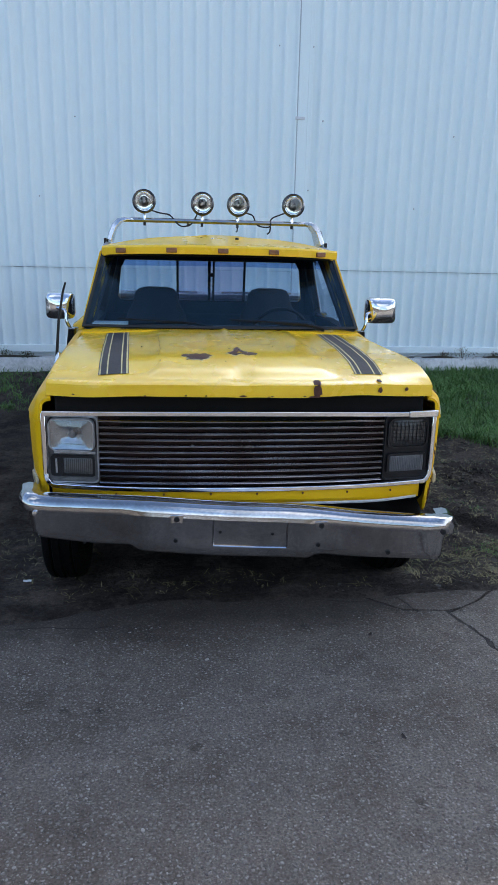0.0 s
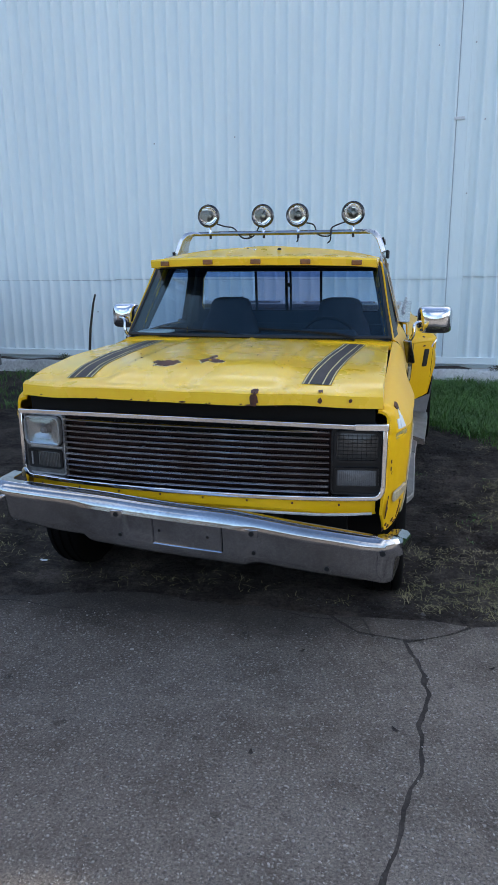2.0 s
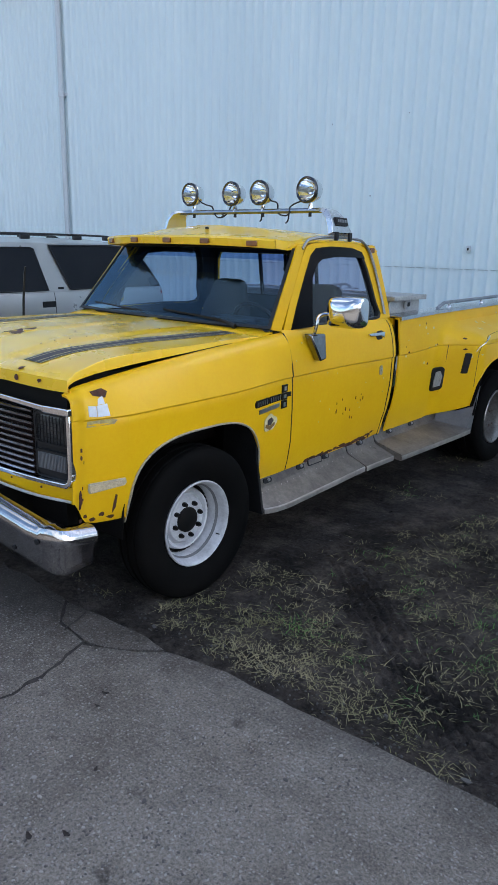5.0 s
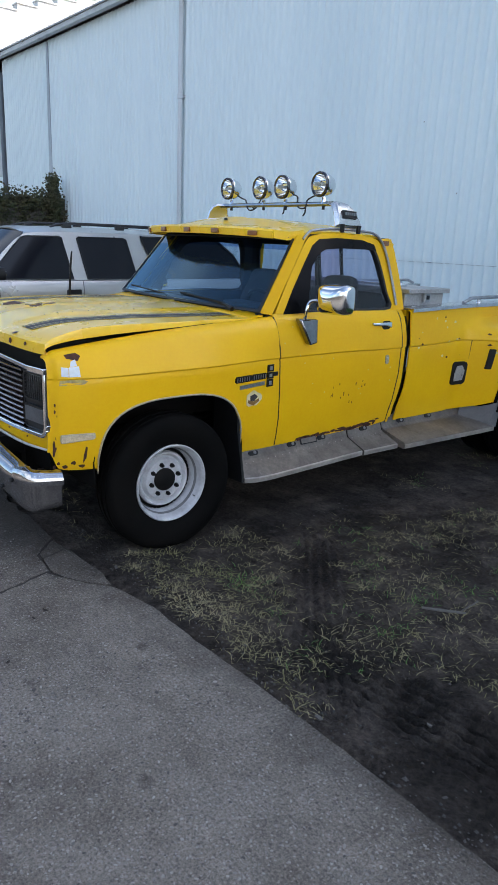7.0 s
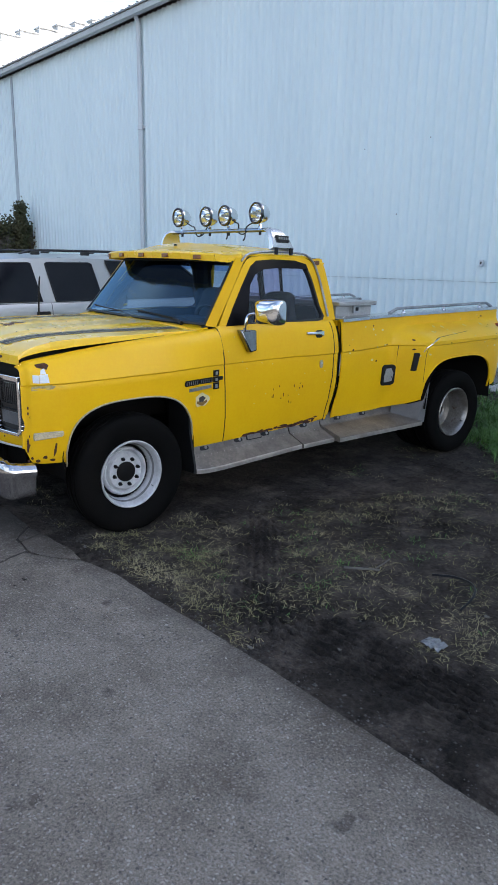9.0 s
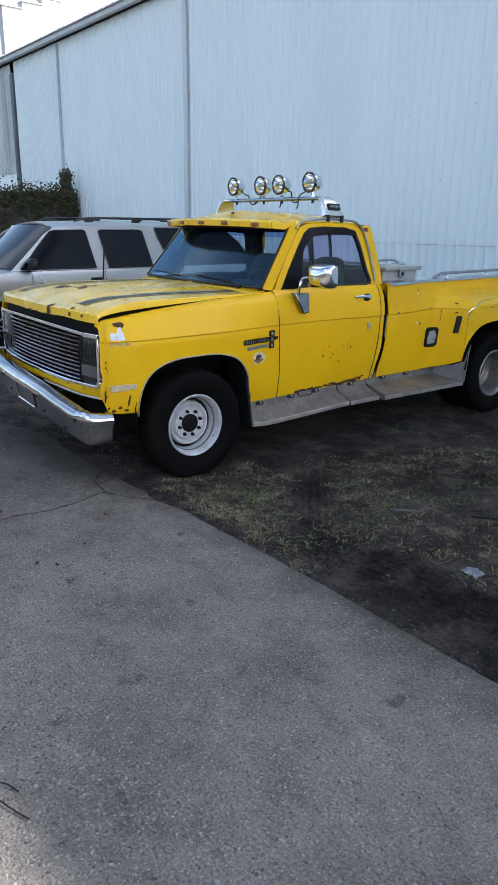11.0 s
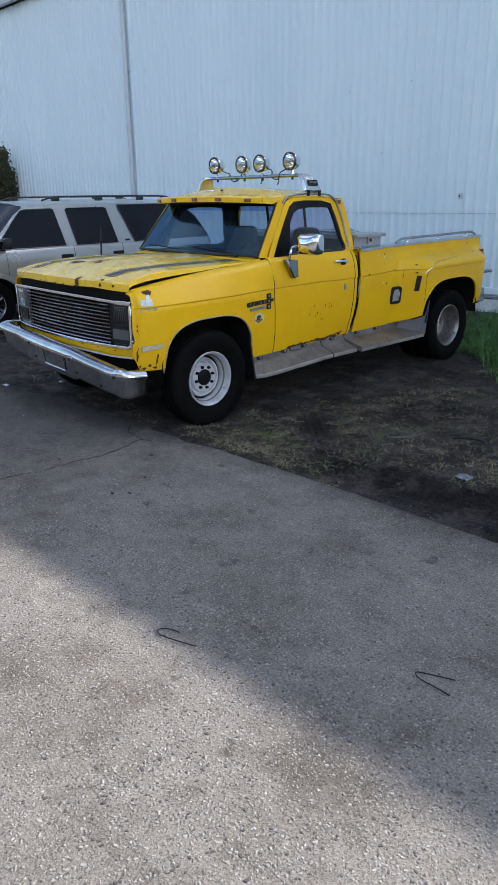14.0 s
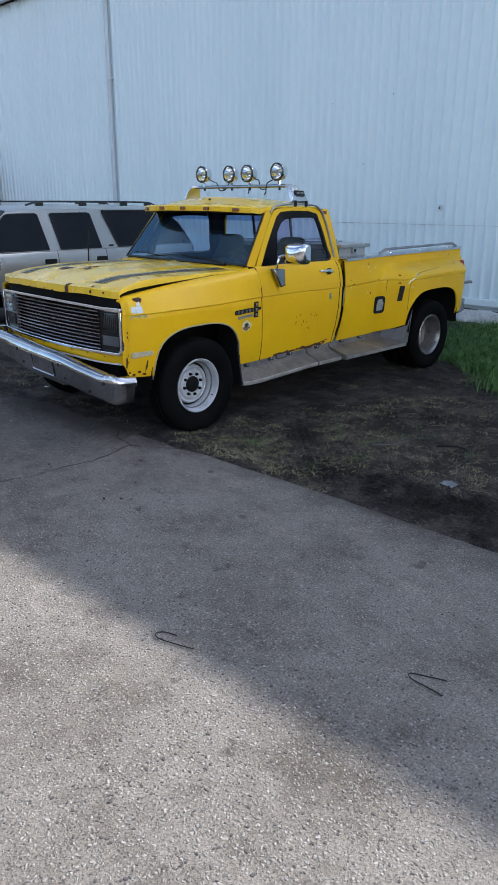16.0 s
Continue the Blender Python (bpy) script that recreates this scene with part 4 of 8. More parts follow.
def body_side(s):
    fender = tpart("front_fender", sheet(mirrored(curtain(F_YS, fender_low, fender_section), s)), M_YELLOW, thick=0.012)
    lip = [(s * (side_x(y, fender_low(y)) + 0.003), y, fender_low(y)) for y in F_ARCH]
    tpart("arch_trim", tube(lip, 0.006, 6), M_LIP, fender, "rolled wheel arch lip, worn pale")
    # Upper fold of the fender behind the nose.
    door = tpart("door", sheet(mirrored(curtain(DOOR_YS, lambda y: 0.400 + 0.015 * (y - 1.524) / 1.1 + 0.012 * smooth01((y - 2.52) / 0.11), door_section), s)), M_YELLOW, thick=0.012)
    top, win = dense(DOOR_TOP, 3), dense(DOOR_WIN, 3)
    bm = bmesh.new()
    add_grid(bm, [on_side(top, s, -0.05), on_side(top, s, 0.0), on_side(win, s, 0.004), on_side(win, s, -0.006)], True)
    tpart("window_frame", bm, M_YELLOW, door)
    tpart("window_reveal", sheet([on_side(win, s, -0.006), on_side(win, s, -0.056)], True), M_SEAL, door, thick=0.003)
    tpart("frame_lining", sheet([on_side(top, s, -0.052), on_side(top, s, -0.004)], True), M_DASH, door, thick=0.003, inside=(s * 0.8, 2.1, 1.48))
    tpart("inner_frame", sheet([on_side(top, s, -0.053), on_side(win, s, -0.05)], True), M_DASH, door, thick=0.004)
    bm = bmesh.new()
    seal = [(lerp(y, 2.1, 0.035), lerp(z, 1.48, 0.06)) for y, z in win]
    add_grid(bm, [on_side(win, s, 0.002), on_side(seal, s, 0.0), on_side(seal, s, -0.03)], True)
    tpart("window_seal", bm, M_SEAL, door)
    bm = bmesh.new()
    bm.faces.new([bm.verts.new(p) for p in on_side(seal, s, -0.018)])
    pane = tpart("window_pane", bm, M_GLASS_SIDE, door, smooth=0)
    pane.visible_shadow = False
    # Smoked wind deflector along the front and top of the side window.
    outer = [(1.615, 1.245), (1.71, 1.385), (1.83, 1.545), (1.925, 1.665), (1.99, 1.705), (2.15, 1.715), (2.36, 1.715), (2.47, 1.69)]
    inner = [(1.81, 1.25), (1.845, 1.39), (1.885, 1.53), (1.95, 1.605), (2.02, 1.64), (2.17, 1.652), (2.36, 1.655), (2.47, 1.648)]
    bm = sheet([on_side(outer, s, 0.006), on_side(inner, s, 0.022)])
    tpart("wind_deflector", bm, M_DEFL, door, "black plastic wind deflector", thick=0.004)
    # Door handle, lock plate, mirror.
    tpart("door_handle", prism([(s * (side_x(2.43, 1.18) + 0.014), 2.335 + u, 1.154 + v) for u, v in ((0, 0), (0.13, -0.004), (0.175, -0.02), (0.175, 0.022), (0.13, 0.02), (0, 0.018))], (s * 0.022, 0, 0)), M_CHROME, door, "chrome push-button door handle", bevel=0.005)
    tpart("handle_well", prism([(s * (side_x(2.43, 1.15) + 0.002), 2.470 + u, 1.154 + v) for u, v in rounded(0.075, 0.06, 0.02)], (s * 0.006, 0, 0)), M_BLACK, door)
    tpart("lock_plate", prism([(s * (side_x(2.5, 0.93) + 0.0), 2.490 + u, 0.915 + v) for u, v in rounded(0.034, 0.066, 0.016)], (s * 0.006, 0, 0)), M_LIP, door, "worn oval lock plate")
    tpart("lock", lathe([(0.0, s * 0.012), (0.010, s * 0.011), (0.012, s * 0.0)], 10, "x", (s * side_x(2.5, 0.93), 2.490, 0.922)), M_DULL, door)
    tpart("mirror_arm", tube(curve([(s * 0.985, 1.72, 1.19), (s * 1.02, 1.70, 1.26), (s * 1.03, 1.72, 1.33), (s * 1.09, 1.78, 1.345)]), 0.011, 8), M_CHROME, door)
    bm = prism([(s * 0.955, 1.665, 1.225), (s * 0.955, 1.82, 1.215), (s * 0.985, 1.80, 1.07), (s * 0.985, 1.74, 1.06)], (s * 0.055, 0, 0))
    tpart("mirror_mount", bm, M_RIM, door, "wedge-shaped chrome mirror mount", bevel=0.01)
    rows = []
    for d, sc in ((-0.084, 0.10), (-0.082, 0.32), (-0.075, 0.56), (-0.062, 0.76), (-0.044, 0.90), (-0.020, 0.98), (0.005, 1.0), (0.036, 1.0), (0.046, 0.96)):
        e = 2 / lerp(2.0, 5.5, smooth01((sc - 0.1) / 0.9))
        oval = [((0.114 if s > 0 else 0.100) * math.copysign(abs(math.cos(a)) ** e, math.cos(a)), 0.091 * math.copysign(abs(math.sin(a)) ** e, math.sin(a))) for a in [math.pi * (k + 0.5) / 16 for k in range(32)]]
        rows.append([((1.155 if s > 0 else -1.085) + u * sc, (1.81 if s > 0 else 1.88) + d + 0.12 * u * sc * s, 1.352 + v * sc) for u, v in oval])
    bm = sheet(rows, True)
    bm.faces.new([bm.verts.new(p) for p in rows[0]])
    tpart("mirror_head", bm, M_CHROME, door, "chrome mirror head")
    bm = bmesh.new()
    bm.faces.new([bm.verts.new(p) for p in rows[-1]])
    tpart("mirror_glass", bm, M_REFL, door, smooth=0)
    # Cab corner behind the door, and the pillars.
    sec = lambda y: [(side_x(y, z) - (0.02 if y > 2.68 else 0), z) for z in Z_LOW + [1.10, 1.14, 1.17, 1.20, 1.22, 1.235, 1.25]]
    tpart("cab_corner", sheet(mirrored(curtain([2.634, 2.66, 2.685, 2.70], lambda y: 0.418, sec), s)), M_YELLOW, thick=0.012)
    edge = [(2.638, 1.245), (2.628, 1.36), (2.605, 1.50), (2.572, 1.64), (2.53, 1.73)]
    back = [(2.735, 1.245), (2.73, 1.36), (2.715, 1.50), (2.695, 1.64), (2.67, 1.73)]
    tpart("rear_pillar", sheet([on_side(edge, s, -0.02), on_side(edge, s, 0.002), on_side(back, s, -0.012), [(x - s * 0.06, y + 0.012, z) for x, y, z in on_side(back, s)]]), M_YELLOW, thick=0.01)
    a_out = [(1.525, 1.245), (1.65, 1.405), (1.775, 1.57), (1.865, 1.69), (1.92, 1.738)]
    a_in = [(s * x, y, z) for x, y, z in ((0.897, 1.437, 1.262), (0.872, 1.53, 1.385), (0.842, 1.635, 1.52), (0.815, 1.73, 1.645), (0.797, 1.785, 1.72))]
    tpart("front_pillar", sheet([on_side(a_out, s, -0.03), on_side(a_out, s, 0.004), [(lerp(a[0], b[0], 0.45) + s * 0.004, lerp(a[1], b[1], 0.45) - 0.012, lerp(a[2], b[2], 0.45)) for a, b in zip(on_side(a_out, s), a_in)], a_in]), M_YELLOW, thick=0.01)
    drip = curve([(s * (green_x(z) + 0.014), y, z) for y, z in ((1.84, 1.70), (1.87, 1.725), (1.93, 1.755), (2.1, 1.77), (2.38, 1.772), (2.48, 1.757), (2.548, 1.70), (2.583, 1.60), (2.612, 1.43), (2.628, 1.28))], 5)
    tpart("drip_rail", tube(drip, 0.009, 6), M_DULL, label="dull metal drip rail")
    # Bed side with the wide rear fender, its seams, vent and fuel cap.
    bed = tpart("bed_side", sheet(mirrored(curtain(BED_YS, bed_low, bed_section), s)), M_YELLOW, thick=0.012)
    bx = lambda y, z: s * (along([(c[1], c[0]) for c in bed_section(y)], z) + 0.0)
    rim_ = [(bx(y, bed_low(y)) + s * 0.003, y, bed_low(y)) for y in R_ARCH]
    tpart("arch_trim", tube(rim_, 0.006, 6), M_YELLOW, bed, "rolled wheel arch lip")
    seam = [(3.620, 0.66), (3.618, 0.80), (3.625, 0.935), (3.66, 1.00), (3.745, 1.04), (3.9, 1.055), (4.3, 1.072)]
    tpart("fender_seam", tube([(bx(p.x, p.y) + s * 0.001, p.x, p.y) for p in curve([Vector((a, b, 0)) for a, b in seam], 5)], 0.002, 5), M_SEAL, bed, "dark seam round the rear fender")
    tpart("fender_strip", tube([(bx(y, z) + s * 0.004, y, z) for y, z in ((3.60, 0.935), (3.618, 0.97), (3.655, 1.003), (3.71, 1.027), (3.78, 1.042))], 0.006, 6), M_CHROME, bed, "short loose chrome strip")
    tpart("bed_seam", tube([(bx(y, z) - s * 0.002, y, z) for y, z in ((3.385, 0.48), (3.415, 0.60), (3.44, 0.78), (3.445, 0.99))], 0.003, 5), M_SEAL, bed)
    vent = [(3.530, 0.765), (3.560, 0.765), (3.574, 0.925), (3.544, 0.925)]
    tpart("fender_vent", prism([(bx(y, z) - s * 0.014, y, z) for y, z in vent], (s * 0.03, 0, 0)), M_BLACK, bed, "narrow black vent slot", bevel=0.006)
    fuel = tpart("fuel_bezel", prism([(bx(3.365 + u, 0.728 + v) - s * 0.002, 3.365 + u, 0.728 + v) for u, v in rounded(0.140, 0.185, 0.03)], (s * 0.014, 0, 0)), M_BLACK, bed, "black square fuel filler bezel", bevel=0.004)
    tpart("fuel_cap", prism([(bx(3.365 + u, 0.728 + v) + s * 0.017, 3.365 + u, 0.728 + v) for u, v in ((-0.045, -0.060), (0.04, -0.055), (0.048, 0.02), (0.025, 0.062), (-0.03, 0.058), (-0.048, 0.0))], (s * 0.006, 0, 0)), M_BOX, fuel, "scuffed white filler flap")
    # Rail caps of tread plate and a tubular rail on posts.
    cap = tpart("rail_cap", sheet([[(s * 0.982, y, 1.232), (s * 0.982, y, 1.256), (s * 0.84, y, 1.26), (s * 0.84, y, 1.18)] for y in (2.73, 3.3, 4.0, 4.6, 5.05)]), M_ALU, bed, "bright tread-plate rail cap", thick=0.004, smooth=20)
    tpart("bed_rail", tube(curve([(s * 0.92, 3.42, 1.262), (s * 0.92, 3.50, 1.286), (s * 0.92, 3.58, 1.296), (s * 0.92, 4.2, 1.296), (s * 0.92, 4.86, 1.296), (s * 0.92, 4.95, 1.286), (s * 0.92, 5.02, 1.262)], 4), 0.014, 8), M_DULL, bed, "dull tubular bed rail")
    for y in (3.62, 4.22, 4.82):
        tpart("rail_post", lathe([(0.022, 1.256), (0.020, 1.268), (0.013, 1.275), (0.013, 1.296)], 8, "z", (s * 0.92, y, 0)), M_ALU, bed)
    tpart("tail_lamp", prism([(s * (0.955 + bulge(5.05)), 5.0 + u, 0.93 + v) for u, v in rounded(0.075, 0.34, 0.015)], (s * 0.03, 0, 0)), M_RED, bed, "dark red tail lamp", bevel=0.006)
    tpart("bed_inner_wall", box(s * 0.845, 3.89, 1.10, 0.03, 2.3, 0.30), M_GREYPL, bed)
    # Running board in three lengths of tread plate: riser, sloping tread with raised diamonds, rolled lip.
    for y0, y1, x1, z0, z1 in ((1.245, 2.235, 1.12, 0.238, 0.270), (2.25, 2.592, 1.125, 0.268, 0.268), (2.600, 3.66, 1.185, 0.276, 0.266)):
        def edge_at(y):
            cut = 0.05 * smooth01((0.12 - (y - y0)) / 0.12) if y0 < 2 else 0.0
            return x1 - cut, lerp(z0, z1, (y - y0) / (y1 - y0)) + (0.005 * noise.noise((y * 9, 1, s)) if y0 < 2 else 0.0)
        rows, wall_rows, lip_rows = [], [], []
        for k in range(15):
            y = lerp(y0, y1, k / 14)
            xo, z = edge_at(y)
            wall_rows.append([(s * 0.890, y, z + 0.196), (s * 0.908, y, z + 0.186), (s * 0.937, y, z + 0.104)])
            rows.append([(s * 0.936, y, z + 0.104), (s * 0.950, y, z + 0.091), (s * (xo - 0.012), y, z + 0.040), (s * (xo - 0.004), y, z + 0.034)])
            lip_rows.append([(s * (xo - 0.006), y, z + 0.036), (s * xo, y, z + 0.030), (s * (xo - 0.001), y, z + 0.002), (s * (xo - 0.02), y, z - 0.002)])
        board = tpart("running_board", sheet(rows), M_TREAD, label="scuffed grey tread-plate running board", thick=0.006, smooth=28)
        for yy, dd in ((y0, 0.004), (y1, -0.004)):
            xo, z = edge_at(yy)
            tpart("end_plate", prism([(s * x, yy, z + h) for x, h in ((0.936, 0.101), (0.950, 0.088), (xo - 0.012, 0.037), (xo - 0.002, 0.028), (xo - 0.002, 0.002), (0.936, 0.002))], (0, dd, 0)), M_TREAD, board)
        tpart("riser", sheet(wall_rows), M_TREAD, board, "tread-plate riser with oval slots", thick=0.005, smooth=28)
        tpart("lip", sheet(lip_rows), M_WORN, board, "bright worn outer lip", thick=0.004, smooth=28)
        bm = bmesh.new()
        ny = int((y1 - y0 - 0.03) / 0.030)
        for i in range(ny):
            y = y0 + 0.02 + i * 0.030
            xo, z = edge_at(y)
            nx = int((xo - 0.97) / 0.028)
            for j in range(nx):
                x = 0.962 + j * 0.028 + (0.014 if i % 2 else 0.0)
                zz = z + lerp(0.091, 0.040, (x - 0.950) / (xo - 0.962)) + 0.0002
                d = 1 if (i + j) % 2 else -1
                bm.faces.new([bm.verts.new((s * (x + a), y + b, zz + h - a * 0.33)) for a, b, h in ((-0.009, -0.010 * d, 0.0), (0.0035, -0.001, 0.0026), (0.009, 0.010 * d, 0.0), (-0.0035, 0.001, 0.0026))])
        tagged(tpart("diamond", bm, M_WORN, board, smooth=0, thick=0.002), kind="stuff")
        for y in (1.40, 1.72, 1.99, 2.40, 2.80, 3.12):
            if y0 < y < y1:
                zc = edge_at(y)[1] + 0.136
                tpart("slot", prism([(s * (0.930 - 0.35 * v), y + u, zc + v) for u, v in rounded(0.075, 0.028, 0.013)], (s * 0.006, 0, 0)), M_BLACK, board)
                tpart("slot_bolt", lathe([(0.0, s * 0.012), (0.009, s * 0.010), (0.012, s * 0.002)], 8, "x", (s * 0.932, y + 0.010, zc + 0.003)), M_DULL, board)
        if y0 < 2:
            tpart("step_frame", prism([(s * (0.927 - 0.35 * v), 1.875 + u, edge_at(1.875)[1] + 0.138 + v) for u, v in rounded(0.15, 0.045, 0.006)], (s * 0.005, 0, 0)), M_BLACK, board)
            tpart("step_plate", prism([(s * (0.930 - 0.35 * v), 1.875 + u, edge_at(1.875)[1] + 0.138 + v) for u, v in rounded(0.132, 0.030, 0.004)], (s * 0.005, 0, 0)), M_TREAD, board)
    tpart("mud_guard", sheet([[(s * 0.93, 3.50, 0.29), (s * 0.95, 3.50, 0.45)], [(s * 1.05, 3.57, 0.29), (s * 1.08, 3.58, 0.455)], [(s * 1.155, 3.62, 0.29), (s * 1.195, 3.63, 0.50)], [(s * 1.165, 3.70, 0.29), (s * 1.215, 3.675, 0.66)]]), M_GREYPL, label="dark tread-plate guard before the rear wheel", thick=0.006)
    tpart("mud_flap", prism([(s * 0.74, 1.215, 0.24), (s * 1.065, 1.225, 0.245), (s * 1.05, 1.23, 0.30), (s * 0.965, 1.24, 0.56), (s * 0.955, 1.24, 0.80), (s * 0.74, 1.225, 0.80)], (0, 0.018, 0)), M_BLACK)
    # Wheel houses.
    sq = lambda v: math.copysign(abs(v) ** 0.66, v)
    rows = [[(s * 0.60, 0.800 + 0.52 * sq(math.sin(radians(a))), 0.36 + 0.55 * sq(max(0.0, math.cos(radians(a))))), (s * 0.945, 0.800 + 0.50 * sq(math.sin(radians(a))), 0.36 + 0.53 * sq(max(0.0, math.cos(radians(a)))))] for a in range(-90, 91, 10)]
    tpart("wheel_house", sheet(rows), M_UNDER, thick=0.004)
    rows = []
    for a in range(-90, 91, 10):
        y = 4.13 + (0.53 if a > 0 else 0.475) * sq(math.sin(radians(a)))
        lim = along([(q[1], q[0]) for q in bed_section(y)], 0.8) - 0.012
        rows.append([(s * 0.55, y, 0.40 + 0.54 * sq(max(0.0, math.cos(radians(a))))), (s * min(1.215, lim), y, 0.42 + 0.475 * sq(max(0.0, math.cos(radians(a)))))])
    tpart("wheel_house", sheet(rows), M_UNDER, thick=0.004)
    # Side marker lamp on the nose and amber lamp on the cab corner.
    mk = tpart("side_marker", prism([(s * (side_x(0.2, 0.68) + 0.001), 0.09 + u, 0.668 + v) for u, v in ((0.0, 0.0), (0.012, -0.018), (0.21, -0.006), (0.225, 0.006), (0.22, 0.03), (0.012, 0.03))], (s * 0.012, 0, 0)), M_LIP, fender, "yellowed side marker lamp with a dull bezel", bevel=0.004)
    tpart("lens", prism([(s * (side_x(0.2, 0.68) + 0.012), 0.09 + u, 0.668 + v) for u, v in ((0.008, 0.0), (0.017, -0.012), (0.208, -0.002), (0.217, 0.008), (0.213, 0.025), (0.012, 0.025))], (s * 0.006, 0, 0)), M_MARKER, mk)
    tpart("cab_marker", prism([(s * 0.775, 2.58 + u, 1.70 + v) for u, v in rounded(0.05, 0.035, 0.01)], (s * 0.03, 0, 0)), M_AMBER, label="amber cab marker lamp", bevel=0.004)
    return fender, door, bed


FENDER_R, DOOR_R, BED_R = body_side(1)
body_side(-1)


def hood_half(y):
    return lerp(0.900, 0.872, y / 1.36)


def hood_z(x, y):
    z = along([(-0.035, 1.176), (-0.02, 1.183), (0.0, 1.188), (0.04, 1.196), (0.10, 1.208), (0.20, 1.228), (0.28, 1.240), (0.38, 1.246), (0.7, 1.248), (1.37, 1.243)], y)
    z -= 0.013 * (abs(x) / 0.89) ** 2.4
    z -= 0.016 * smooth01((-x - 0.55) / 0.3) * smooth01((y - 0.0) / 0.1) * smooth01((0.7 - y) / 0.45)
    z += 0.012 * smooth01((0.45 - abs(x)) / 0.05) * smooth01((y - 0.02) / 0.10)
    z += 0.010 * math.exp(-(x / 0.018) ** 2) * smooth01((y - 0.05) / 0.3)
    z += 0.007 * noise.noise((x * 2.6, y * 2.6, 4.0)) - 0.012 * math.exp(-((x + 0.02) / 0.05) ** 2 - ((y - 0.1) / 0.12) ** 2)
    return z


rows = []
n = 60
for y in [-0.035, -0.02, 0.0, 0.02, 0.04, 0.07, 0.1, 0.15, 0.2, 0.27, 0.35, 0.45, 0.6, 0.75, 0.9, 1.05, 1.2, 1.3, 1.365]:
    row = []
    for i in range(n + 1):
        x = lerp(-1, 1, i / n) * hood_half(y)
        row.append((x, y, hood_z(x, y)))
    h = hood_half(y)
    skirt = along([(0.0, 0.028), (0.05, 0.033), (0.3, 0.054), (0.6, 0.042), (1.0, 0.022), (1.3, 0.018)], y)
    row = [(-h - 0.004, y, hood_z(-h, y) - skirt), (-h - 0.003, y, hood_z(-h, y) - 0.006)] + row + [(h + 0.003, y, hood_z(h, y) - 0.006), (h + 0.004, y, hood_z(h, y) - skirt)]
    rows.append([(x, y + 0.042 * (abs(x) / 0.9) ** 4 * smooth01((0.32 - y) / 0.36), z) for x, y, z in row])
front = [[(x, y - 0.001 + 0.010 * noise.noise((x * 5, 2, 1)), z - 0.027 * k - 0.003 * k * noise.noise((x * 3, 7, 1))) for x, y, z in rows[0]] for k in (2, 1)]
under = [(x, y + 0.035, z - 0.058) for x, y, z in rows[0]]
hood = tpart("hood", sheet([under] + front + rows), M_HOOD, label="faded yellow hood, bent at the lip, with rust holes", smooth=40, thick=0.008)


def decal(name, outline, material, parent, lift=0.003):
    """A thin patch that follows the hood."""
    bm = bmesh.new()
    bm.faces.new([bm.verts.new((x, y, hood_z(x, y) + lift)) for x, y in outline])
    return tpart(name, bm, material, parent, smooth=0, thick=0.0025)


def stripe(xa, xb, w, parent, wear, mat=M_STRIPE, lift=0.0022):
    ys = [0.085 + wear] + [0.12 + 1.22 * k / 16 for k in range(17)]
    rows = []
    for y in ys:
        c = lerp(xa, xb, (y - 0.1) / 1.25)
        rows.append([(c + u * w / 2, y, hood_z(c + u * w / 2, y) + lift) for u in (-1, -0.3, 0.3, 1)])
    tpart("hood_stripe", sheet(rows), mat, parent, "dark grey vinyl stripe" if mat is M_STRIPE else "thin pale vinyl line", thick=0.001)


for off, w, mat in ((-0.0735, 0.004, M_STRIPE), (-0.068, 0.006, M_CREAM), (-0.0555, 0.018, M_STRIPE), (-0.043, 0.006, M_CREAM), (-0.0105, 0.058, M_STRIPE), (0.022, 0.006, M_CREAM), (0.039, 0.027, M_STRIPE), (0.0555, 0.005, M_CREAM), (0.0605, 0.004, M_STRIPE)):
    stripe(-0.611 - off, -0.668 - off, w, hood, 0.01, mat)
    stripe(0.601 + off, 0.672 + off, w, hood, 0.0, mat)


def blotch(cx, cy, rx, ry, seed, n=18):
    r = random.Random(seed)
    return [(cx + rx * math.cos(2 * math.pi * k / n) * r.uniform(0.65, 1.15), cy + ry * math.sin(2 * math.pi * k / n) * r.uniform(0.6, 1.15)) for k in range(n)]


for cx, cy, rx, ry, seed in ((-0.205, 0.30, 0.068, 0.075, 1), (-0.27, 0.32, 0.022, 0.03, 8), (0.0, 0.36, 0.055, 0.055, 2), (-0.005, 0.45, 0.02, 0.05, 5), (0.055, 0.345, 0.032, 0.03, 6)):
    decal("paint_edge", blotch(cx, cy, rx * 1.12, ry * 1.12, seed), M_CHIP, hood, 0.002)
    decal("rust_patch", blotch(cx, cy, rx, ry, seed), M_RUST, hood, 0.0045)
r = random.Random(9)
for i in range(9):
    decal("rust_chip", blotch(r.uniform(-0.5, 0.5), r.uniform(0.12, 1.2), r.uniform(0.002, 0.006), r.uniform(0.002, 0.006), i, 8), M_RUST, hood, 0.003)
for side in (-0.40, 0.40):
    for i in range(9):
        decal("rust_chip", blotch(side + r.uniform(-0.01, 0.01), 0.25 + i * 0.1 + r.uniform(-0.02, 0.02), 0.003, 0.004, i, 7), M_RUST, hood, 0.003)


def lip_blotch(cx, cz, rx, rz, seed, name="rust_patch", mat=M_RUST):
    out = blotch(cx, cz, rx, rz, seed, 14)
    bm = prism([(x, -0.040 + 0.042 * (abs(x) / 0.9) ** 4 + 0.010 * noise.noise((x * 5, 2, 1)), z) for x, z in out], (0, -0.005, 0))
    return tpart(name, bm, mat, hood)


